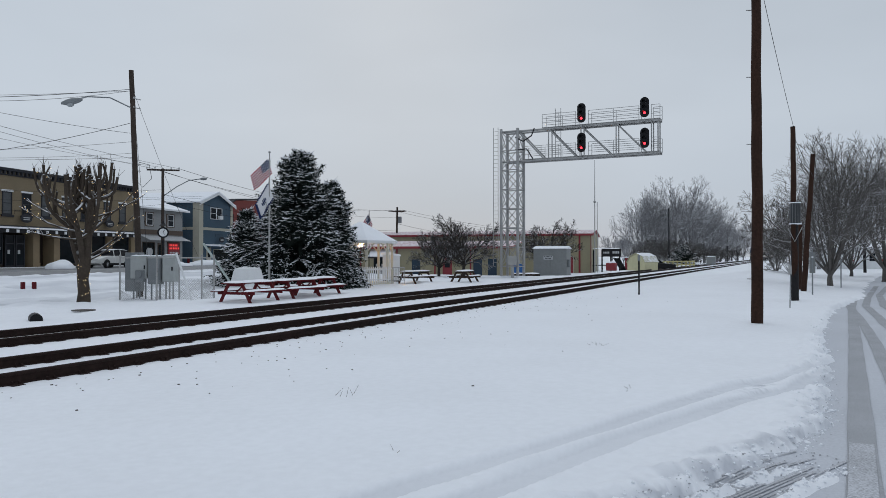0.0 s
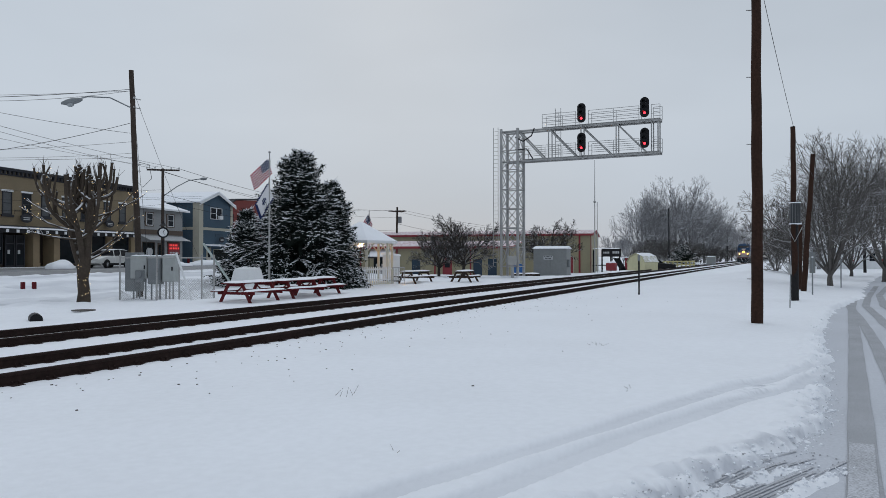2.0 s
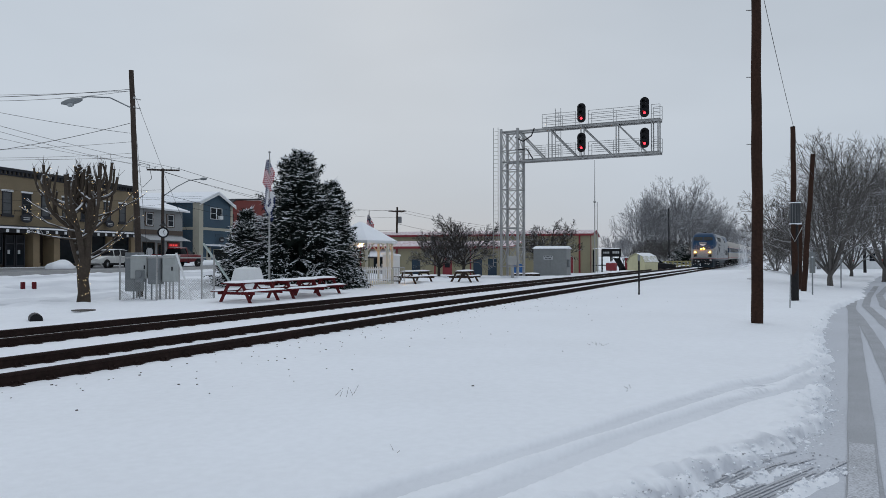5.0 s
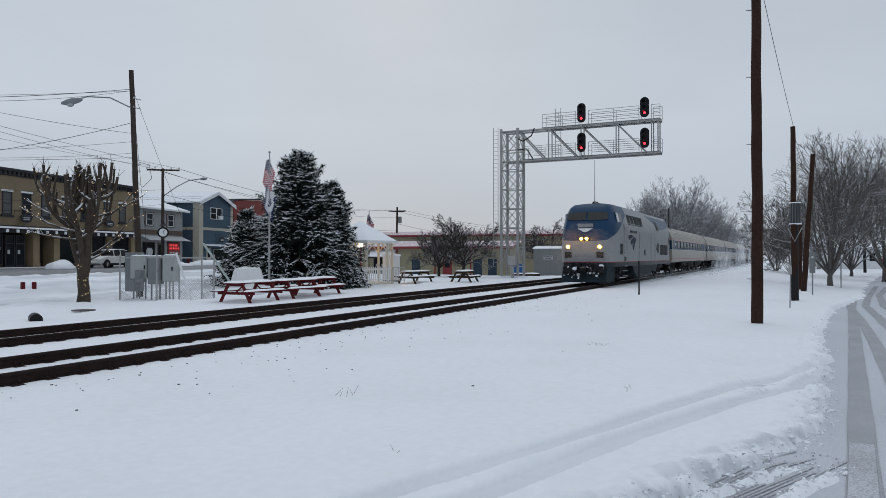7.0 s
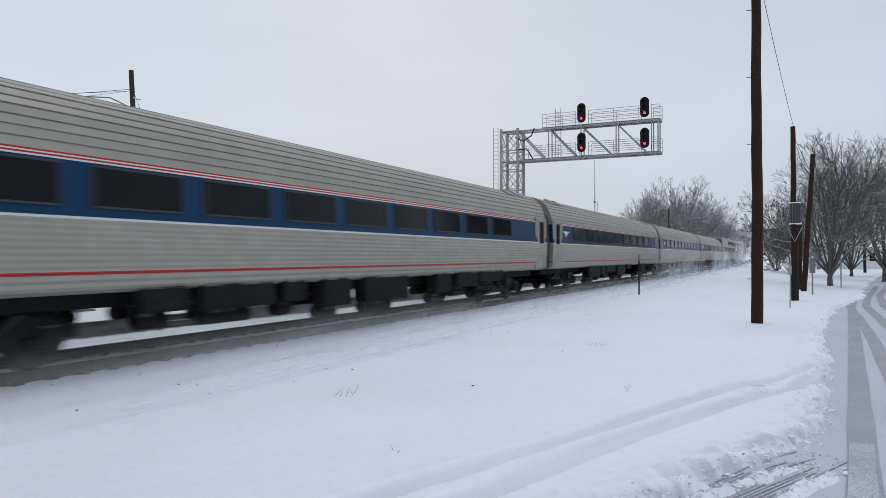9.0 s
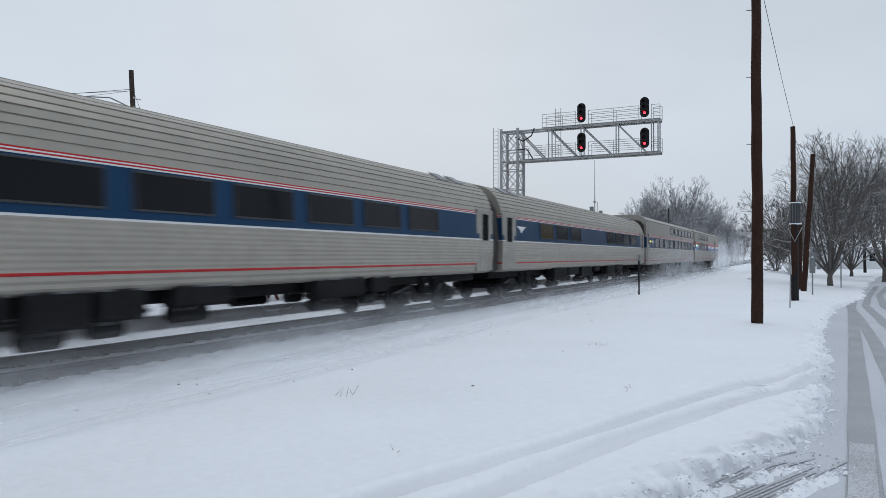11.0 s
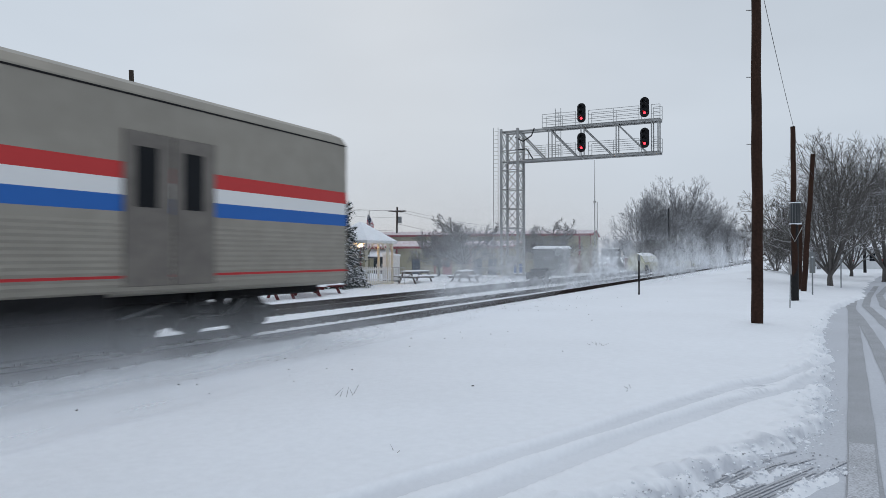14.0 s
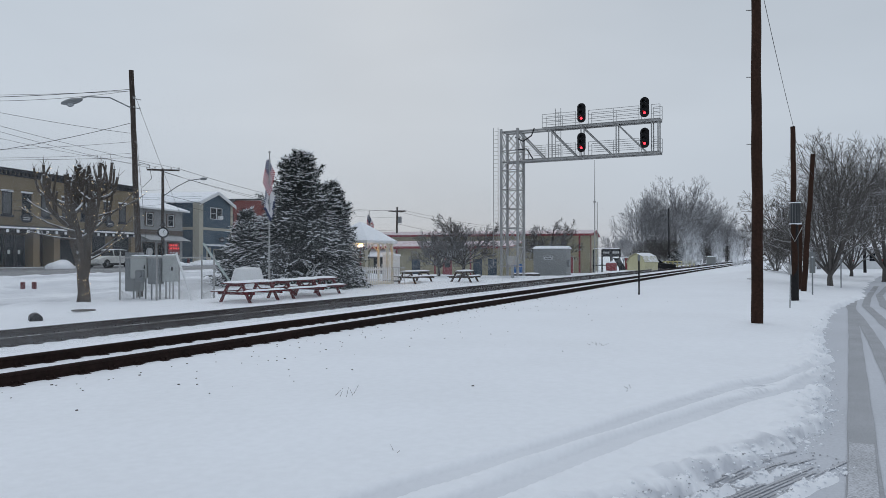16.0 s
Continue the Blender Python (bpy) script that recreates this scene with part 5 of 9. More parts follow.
def gable_roof(parent, x0, x1, y0, y1, eave, ridge, along_y, over=0.35, thick=0.16, material=SNOW_CAP):
    """Two slopes with thickness; the ridge runs along y or x."""
    s = Shape()
    if along_y:
        m = (x0 + x1) / 2
        k = (ridge - eave) / (m - x0)
        s.ring_loft([[(x0 - over, y, eave - over * k), (m, y, ridge), (x1 + over, y, eave - over * k), (x1 + over, y, eave - over * k + thick), (m, y, ridge + thick), (x0 - over, y, eave - over * k + thick)] for y in (y0 - over, y1 + over)])
    else:
        m = (y0 + y1) / 2
        k = (ridge - eave) / (m - y0)
        s.ring_loft([[(x, y0 - over, eave - over * k), (x, m, ridge), (x, y1 + over, eave - over * k), (x, y1 + over, eave - over * k + thick), (x, m, ridge + thick), (x, y0 - over, eave - over * k + thick)] for x in (x0 - over, x1 + over)])
    return part("roof", s, material, parent, "snow-covered roof")


def build_grey_house():
    h = thing("grey_shop_house", street_pose(18.3, 0, 0.45), "two-storey grey shop house with a snowy roof", "building", "shopfront row")
    W, D = 8.2, 9.0
    part("wall", Shape().box(0, 0, -0.6, W, D, 6.55), GREY_SIDING, h, "grey sided wall")
    gable_roof(h, 0, W, 0, D, 6.6, 8.0, False, 0.6)
    part("roof_fascia", Shape().box(-0.6, -0.66, 6.36, W + 0.6, -0.56, 6.52), WHITE_PAINT, h)
    part("brown_band", Shape().box(-0.02, -0.05, 3.55, W + 0.02, 0.05, 4.1, 0.01), BROWN_TRIM, h, "brown belt course")
    for x0 in (1.15, 5.1):
        part("shutter", Shape().box(x0 - 0.2, -0.06, 4.45, x0 + 1.4, 0.04, 6.05, 0.01), BROWN_TRIM, h, "brown window surround")
        house_window(h, x0, x0 + 1.2, 4.55, 5.95, WHITE_PAINT, y=-0.05)
    aw = new("awning")
    aw.parent = h
    for i in range(16):
        part("awning_slat", Shape().extrude_x([(-0.02, 3.38), (-0.02, 3.43), (-1.25, 2.93), (-1.25, 2.88)], 0.2 + i * 0.49, 0.65 + i * 0.49), AWNING_METAL, aw)
    house_window(h, 0.5, 2.8, 0.5, 2.7, BROWN_TRIM, SHOP_GLASS, bars=0)
    part("window_emblem", Shape().ball((1.75, -0.06, 1.6), 0.62, 0.02, 0.5, 12, 6), CHALK, h, "pale animal-shaped window emblem")
    d = new("shop_door")
    d.parent = h
    part("door_frame", Shape().box(3.3, -0.05, 0, 4.5, 0.05, 2.6), BROWN_TRIM, d)
    part("door_glass", Shape().box(3.4, -0.07, 0.1, 4.4, -0.04, 2.4), SHOP_GLASS, d)
    w = house_window(h, 5.1, 7.6, 0.6, 2.75, BROWN_TRIM, SHOP_GLASS, bars=0)
    sg = new("lit_sign")
    sg.parent = h
    part("sign_panel", Shape().box(5.25, -0.10, 1.35, 7.45, -0.07, 2.65), SIGN_RED, sg, "red lit window sign")
    led = Shape()
    rng = random.Random(3)
    for r, n in ((2.38, 5), (2.02, 6)):
        for i in range(n):
            led.box(5.45 + i * 0.33, -0.115, r - 0.11, 5.66 + i * 0.33 + rng.uniform(-0.03, 0.05), -0.105, r + 0.11)
    part("sign_lettering", led, LED_RED, sg, "glowing red lettering bars")
    white = Shape()
    for i in range(6):
        white.box(5.5 + i * 0.3, -0.115, 1.42, 5.7 + i * 0.3, -0.105, 1.6)
    part("sign_lettering", white, CHALK, sg)


def build_blue_house():
    h = thing("blue_gabled_house", street_pose(29.1, -0.6, 0.4), "two-storey slate-blue gabled shop house with cream trim", "building", "shopfront row")
    W, D, E, R = 8.1, 12.0, 7.95, 9.4
    s = Shape()
    s.ring_loft([[(0, y, -0.6), (W, y, -0.6), (W, y, E), (W / 2, y, R), (0, y, E)] for y in (0.0, D)])
    part("wall", s, BLUE_SIDING, h, "slate-blue lap siding")
    lap = Shape()
    for i in range(1, 34):
        z = i * 0.26
        lap.box(0.05, -0.016, z, W - 0.05, 0.0, z + 0.02)
        lap.box(-0.016, 0.05, z, 0.0, D - 0.05, z + 0.02)
    part("siding_laps", lap, BLUE_SIDING, h)
    gable_roof(h, 0, W, 0, D, E, R, True, 0.4)
    k = (R - E) / (W / 2)
    for sx in (-1, 1):
        m = W / 2
        part("bargeboard", Shape().ring_loft([[(m, y, R - 0.02), (m + sx * (m + 0.4), y, E - 0.4 * k - 0.02), (m + sx * (m + 0.4), y, E - 0.4 * k - 0.3), (m, y, R - 0.3)] for y in (-0.42, -0.36)]), WHITE_PAINT, h, "white bargeboard")
    tr = ((-0.06, -0.06, -0.6, 0.9, 0.04, E), (W - 0.5, -0.06, -0.6, W + 0.06, 0.04, E))
    for a in tr:
        part("corner_trim", Shape().box(*a, 0.01), CREAM_TRIM, h, "cream corner board")
    part("corner_trim", Shape().box(-0.07, -0.05, -0.6, 0.04, 0.8, E), CREAM_TRIM, h)
    part("belt_course", Shape().box(0.9, -0.07, 4.45, W - 0.5, 0.04, 4.8, 0.01), CREAM_TRIM, h, "cream belt course")
    part("belt_course", Shape().box(-0.075, 0.8, 4.45, 0.03, D, 4.8, 0.01), CREAM_TRIM, h)
    house_window(h, 2.6, 4.0, 5.9, 7.4, WHITE_PAINT, y=-0.02)
    house_window(h, 4.0, 5.4, 5.9, 7.4, WHITE_PAINT, y=-0.02)
    part("air_conditioner", Shape().box(4.3, -0.42, 5.95, 5.1, -0.06, 6.4, 0.02), WHITE_PAINT, h, "window air conditioner")
    part("shop_hood", Shape().extrude_x([(0.0, 2.45), (0.0, 2.6), (-1.0, 2.42), (-1.0, 2.3)], 0.9, W), BLUE_SIDING, h, "snow-edged hood over the shopfront")
    part("hood_snow", Shape().extrude_x([(0.0, 2.6), (0.0, 2.68), (-0.95, 2.52), (-0.95, 2.43)], 0.9, W), SNOW_CAP, h)
    d = new("shop_door")
    d.parent = h
    part("door_leaf", Shape().box(1.7, -0.06, 0, 2.75, 0.03, 2.25, 0.01), CREAM_TRIM, d, "cream glazed door")
    part("door_glass", Shape().box(1.95, -0.08, 0.9, 2.5, -0.05, 1.95), SHOP_GLASS, d)
    house_window(h, 3.35, 6.9, 0.45, 2.05, CREAM_TRIM, SHOP_GLASS, bars=0)
    hanging_sign(h, 4.6, 3.3)
    sw = new("side_window")
    sw.parent = h
    part("side_window_frame", Shape().box(-0.06, 4.4, 2.9, 0.03, 5.5, 4.2, 0.01), WHITE_PAINT, sw)
    part("side_pane", Shape().box(-0.08, 4.5, 3.0, -0.05, 5.4, 4.1), SHOP_GLASS, sw)


def build_red_block():
    h = thing("red_brick_building", street_pose(37.5, 0.2, 0.4), "red brick building with a dark flat roofline", "building", "shopfront row")
    part("wall", Shape().ring_loft([[(0, y, -0.6), (11, y, -0.6), (11, y, 9.6), (2.2, y, 8.9), (0, y, 8.0)] for y in (0.0, 12.0)]), RED_BRICK, h, "red brick wall")
    part("coping", Shape().ring_loft([[(-0.05, y, 8.0), (2.2, y, 8.95), (11.05, y, 9.65), (11.05, y, 9.85), (2.2, y, 9.15), (-0.05, y, 8.2)] for y in (-0.12, 12.1)]), CORNICE, h, "dark coping")
    part("belt_course", Shape().box(0, -0.06, 4.5, 11, 0.02, 4.65, 0.01), CHALK, h)
    for x0 in (0.3, 3.2, 6.1, 8.8):
        house_window(h, x0, x0 + 1.1, 5.2, 7.0, CORNICE)
        house_window(h, x0, x0 + 1.6, 0.5, 2.6, CORNICE, bars=0)


build_beige_block()
build_grey_house()
build_blue_house()
build_red_block()

# ---- street surface and its kerbs ----
st = Shape()
vs, fs = [], []
for i in range(46):
    for j, out in enumerate((-15.2, -13.0, -10.0, -7.0, -4.4)):
        p = street(-60 + i * 4.0, out)
        vs.append((p.x, p.y, 0.512 + 0.02 * (1 - abs(j - 2) / 2)))
for i in range(45):
    for j in range(4):
        fs.append((i * 5 + j, (i + 1) * 5 + j, (i + 1) * 5 + j + 1, i * 5 + j + 1))
structure("road_main_street", st.add(vs, fs), mat("slushy_street", (0.20, 0.205, 0.22), rough=0.5, vary=0.4, grain=3.0, stain=0.3, bump=0.3, bump_scale=20), "wet slushy main street", True)
for k, (o0, o1) in enumerate(((-4.4, -4.2), (-15.4, -15.2))):
    t = thing("kerb", street_pose(0, 0, 0), "snow-dusted concrete kerb beside the street", "kerb", kind="structure")
    part("kerb_stone", Shape().box(-60, o0, 0.3, 120, o1, 0.64, 0.02), GALV, t)
pv = thing("pavement", street_pose(0, 0, 0), "snowy pavement before the shops", "pavement", kind="structure")
part("paving", Shape().box(-60, -4.2, 0.2, 120, 0.3, 0.60), SNOW, pv)

# ---- the long metal building ----
TAN_METAL = mat("tan_metal_siding", (0.285, 0.258, 0.165), rough=0.6, vary=0.08, grain=5, stain=0.5, bump=0.05)
MAROON = mat("maroon_trim", (0.22, 0.02, 0.028), rough=0.55, vary=0.12, bump=0.05)
RED_ROOF = snow_topped(mat("red_metal_roof", (0.26, 0.03, 0.04), rough=0.5, vary=0.15, grain=4, stain=0.8, bump=0.1), 0.8, 0.80, 1.10)
DOOR_BLUE = mat("dark_blue_door", (0.03, 0.05, 0.075), rough=0.5, vary=0.15, bump=0.05)


def ribbed_wall(parent, x0, x1, z0, z1, material, y=0.0, pitch=0.6):
    part("wall", Shape().box(x0, y, z0, x1, y + 0.15, z1), material, parent, "tan ribbed metal wall")
    s = Shape().box(-0.035, -0.035, z0, 0.035, 0.0, z1, 0.012).mesh("wall_rib", material)
    x = x0 + pitch
    while x < x1:
        r = new("wall_rib", s)
        r.parent = parent
        r.matrix_basis = pose(x, y, 0)
        x += pitch


def build_metal_building():
    a, b = Vector((70.9, 46.2)), Vector((74.9, 28.6))
    turn = math.degrees(math.atan2(b.y - a.y, b.x - a.x))
    L = (b - a).length
    m = thing("metal_building_wing", pose(a.x, a.y, -0.85, 0, 0, turn), "low tan metal building wing with a snowy red roof", "building", "depot buildings")
    ribbed_wall(m, 0, L, 0, 3.45, TAN_METAL)
    part("back_block", Shape().box(0, 0.16, 0, L, 11, 3.4), TAN_METAL, m)
    part("roof", Shape().ring_loft([[(x, -0.55, 3.42), (x, 11.5, 4.3), (x, 11.5, 4.42), (x, -0.55, 3.54)] for x in (-0.4, L + 0.4)]), RED_ROOF, m, "snowy red metal roof")
    part("eave_trim", Shape().box(-0.4, -0.62, 3.28, L + 0.4, -0.5, 3.5, 0.01), MAROON, m, "maroon eave trim")
    for x in (0.2, 4.7, 9.3, 13.5, L - 0.25):
        part("downpipe", Shape().box(x, -0.12, 0, x + 0.16, 0.0, 3.3, 0.02), MAROON, m, "maroon downpipe")
    for x0 in (6.6, 13.9, 15.6):
        d = new("door")
        d.parent = m
        part("door_leaf", Shape().box(x0, -0.06, 0, x0 + 1.0, 0.02, 2.1, 0.01), DOOR_BLUE, d, "dark blue steel door")
    d = new("entrance")
    d.parent = m
    part("entrance_frame", Shape().box(1.9, -0.08, 0.25, 4.3, 0.03, 2.3, 0.02), CORNICE, d)
    for i in range(3):
        part("entrance_pane", Shape().box(2.0 + i * 0.76, -0.1, 0.4, 2.68 + i * 0.76, -0.07, 2.15), SHOP_GLASS, d)
        part("notice", Shape().box(2.2 + i * 0.7, -0.115, 1.2, 2.4 + i * 0.7, -0.105, 1.5), CHALK, d)
    part("entrance_hood", Shape().extrude_x([(0.0, 3.1), (0.0, 3.2), (-1.2, 2.45), (-1.2, 2.3)], 1.6, 4.6), SNOW_CAP, d, "snow-covered awning")
    part("entrance_hood_edge", Shape().box(1.6, -1.24, 2.15, 4.6, -1.18, 2.34), CORNICE, d)
    d = new("red_door")
    d.parent = m
    part("red_door_leaf", Shape().box(10.3, -0.07, 0, 11.4, 0.02, 2.15, 0.01), MAROON, d, "red door")
    part("door_pane", Shape().box(10.55, -0.09, 1.1, 11.15, -0.06, 1.9), SHOP_GLASS, d)
    part("door_hood", Shape().extrude_x([(0.0, 3.0), (0.0, 3.1), (-1.0, 2.4), (-1.0, 2.28)], 9.9, 11.8), SNOW_CAP, d)
    b0, c0 = Vector((90.0, 58.25)), Vector((95.92, 24.77))
    turn = math.degrees(math.atan2(c0.y - b0.y, c0.x - b0.x))
    L = (c0 - b0).length
    h = thing("metal_building_hall", pose(b0.x, b0.y, -0.9, 0, 0, turn), "tall tan metal hall with a red-edged low roof", "building", "depot buildings")
    ribbed_wall(h, 0, L, 0, 5.5, TAN_METAL)
    part("back_block", Shape().ring_loft([[(x, 0.16, 0), (x, 16, 0), (x, 16, 5.4), (x, 8, 6.15), (x, 0.16, 5.4)] for x in (0.0, L)]), TAN_METAL, h)
    part("roof", Shape().ring_loft([[(x, -0.3, 5.45), (x, 8, 6.2), (x, 16.3, 5.45), (x, 16.3, 5.57), (x, 8, 6.34), (x, -0.3, 5.57)] for x in (-0.3, L + 0.3)]), RED_ROOF, h, "snowy red metal roof")
    part("eave_trim", Shape().box(-0.3, -0.38, 5.28, L + 0.35, -0.26, 5.56, 0.01), MAROON, h, "maroon eave trim")
    part("corner_trim", Shape().box(L - 1.6, -0.14, 0, L - 1.35, 0, 5.3, 0.02), MAROON, h, "maroon downpipe")
    part("corner_trim", Shape().box(L + 0.01, -0.05, 0, L + 0.1, 0.25, 5.3, 0.02), MAROON, h)
    part("gable_trim", Shape().ring_loft([[(L + 0.31, -0.3, 5.25), (L + 0.31, 8, 5.98), (L + 0.31, 8, 6.25), (L + 0.31, -0.3, 5.5)], [(L + 0.36, -0.3, 5.25), (L + 0.36, 8, 5.98), (L + 0.36, 8, 6.25), (L + 0.36, -0.3, 5.5)]]), MAROON, h)
    d = new("red_door")
    d.parent = h
    part("door_frame", Shape().box(L - 3.55, -0.06, 0, L - 2.25, 0.02, 2.45, 0.01), CREAM_TRIM, d)
    part("red_door_leaf", Shape().box(L - 3.45, -0.09, 0, L - 2.35, -0.05, 2.35, 0.01), MAROON, d, "red steel door")
    part("door_pane", Shape().box(L - 3.1, -0.1, 1.5, L - 2.75, -0.085, 1.9), CHALK, d)


build_metal_building()

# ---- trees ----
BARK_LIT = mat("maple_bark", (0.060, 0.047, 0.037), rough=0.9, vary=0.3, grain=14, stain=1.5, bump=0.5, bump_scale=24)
snow_topped(BARK_LIT, 0.92, 0.30, 0.6)
BARK_DARK = snow_topped(mat("dark_bark", (0.030, 0.026, 0.024), rough=0.9, vary=0.3, grain=14, stain=1.5, bump=0.4), 0.85, 0.55, 0.95)
# frosted bark, with the haze of distance put into its pale colour
BARK_FROST_HAZE = snow_topped(mat("frosted_hazed_twigs", (0.19, 0.19, 0.198), rough=0.95, vary=0.2, grain=4, stain=0.3, bump=0.2), 0.75, 0.25, 0.8)
BARK_MID = snow_topped(mat("grey_brown_bark", (0.115, 0.107, 0.100), rough=0.9, vary=0.3, grain=10, stain=1.2, bump=0.4), 0.75, 0.35, 0.85)
BARK_ORN = snow_topped(mat("ornamental_bark", (0.042, 0.037, 0.034), rough=0.9, vary=0.3, grain=14, stain=1.5, bump=0.4), 0.7, 0.45, 0.9)
NEEDLES = mat("spruce_needles", (0.009, 0.015, 0.012), rough=0.8, vary=0.4, grain=6, stain=0.9, bump=0.1)
NEEDLE_SNOW = mat("needle_snow", (0.82, 0.84, 0.88), rough=0.8, vary=0.06, bump=0.1)
FAIRY = mat("fairy_bulb", (0.9, 0.7, 0.4), rough=0.4, vary=0.02, bump=0, emit=(1.0, 0.72, 0.36), power=2.0)


def fan_tree_shape(seed, height, r0, limbs=9, low=0.7, high=1.4, bole=0.12, counts=(10, 7, 5), twig=0.006, curl=0.5):
    """A bare tree whose limbs fan up from a short trunk and carry ever finer side twigs."""
    rng = random.Random(seed)
    s, stem = Shape(), Shape()
    bole_h = height * bole
    stem.tube([(0, 0, -0.2), (0, 0, 0.15), (0.02, 0.01, bole_h * 0.6), (0, 0, bole_h * 1.15)], [r0 * 1.25, r0, r0 * 0.86, r0 * 0.6], 10)

    def grow(p, d, length, r, level):
        seg = (6, 4, 3, 2)[level]
        pts, e, q = [p], d, p
        for i in range(seg):
            g = 0.10 + 0.05 * level
            e = (e + Vector((rng.gauss(0, g), rng.gauss(0, g), rng.gauss(0, g) + curl * (0.22 if level == 0 else 0.14)))).normalized()
            q = q + e * (length / seg)
            pts.append(q)
        tip = max(twig, r * 0.22)
        s.tube(pts, [r + (tip - r) * i / seg for i in range(seg + 1)], (7, 5, 3, 3)[level], False)
        if level == 3:
            return
        n = counts[level]
        for k in range(n):
            f = 0.22 + 0.78 * (k + rng.random()) / n
            i = min(seg - 1, int(f * seg))
            base = pts[i].lerp(pts[i + 1], min(1.0, f * seg - i))
            e = (pts[i + 1] - pts[i]).normalized()
            o = e.orthogonal().normalized()
            a = rng.uniform(0, 2 * math.pi)
            t = rng.uniform(0.4, 0.85)
            nd = (e * math.cos(t) + (o * math.cos(a) + e.cross(o) * math.sin(a)) * math.sin(t)).normalized()
            grow(base, nd, length * (0.16 + 0.46 * (1.05 - f)) * rng.uniform(0.75, 1.25), max(twig, r * (0.5 - 0.22 * f)), level + 1)

    for k in range(limbs):
        a = k * 2.39996 + rng.gauss(0, 0.2)
        el = low + (high - low) * ((k + 0.5) / limbs) ** 0.9 + rng.gauss(0, 0.06)
        d = Vector((math.cos(a) * math.cos(el), math.sin(a) * math.cos(el), math.sin(el)))
        grow(Vector((0.2 * r0 * math.cos(a), 0.2 * r0 * math.sin(a), bole_h * rng.uniform(0.7, 1.1))), d, height * (1 - bole) * rng.uniform(0.80, 1.0) * (0.8 + 0.2 * el / high), r0 * rng.uniform(0.36, 0.52), 0)
    k = height / max(v[2] for v in s.v)
    s.v = [(x * k, y * k, bole_h + (z - bole_h) * k if z > bole_h else z) for x, y, z in s.v]
    return stem, s


def tree_meshes(shapes, material):
    return shapes[0].mesh("trunk", material, True), shapes[1].mesh("crown", material)


def plain_tree(name, m, meshes, label, group=""):
    t = thing(name, m, label, "tree", group)
    for n, me in zip(("trunk", "crown"), meshes):
        ob = new(n, me)
        ob.parent = t
    return t


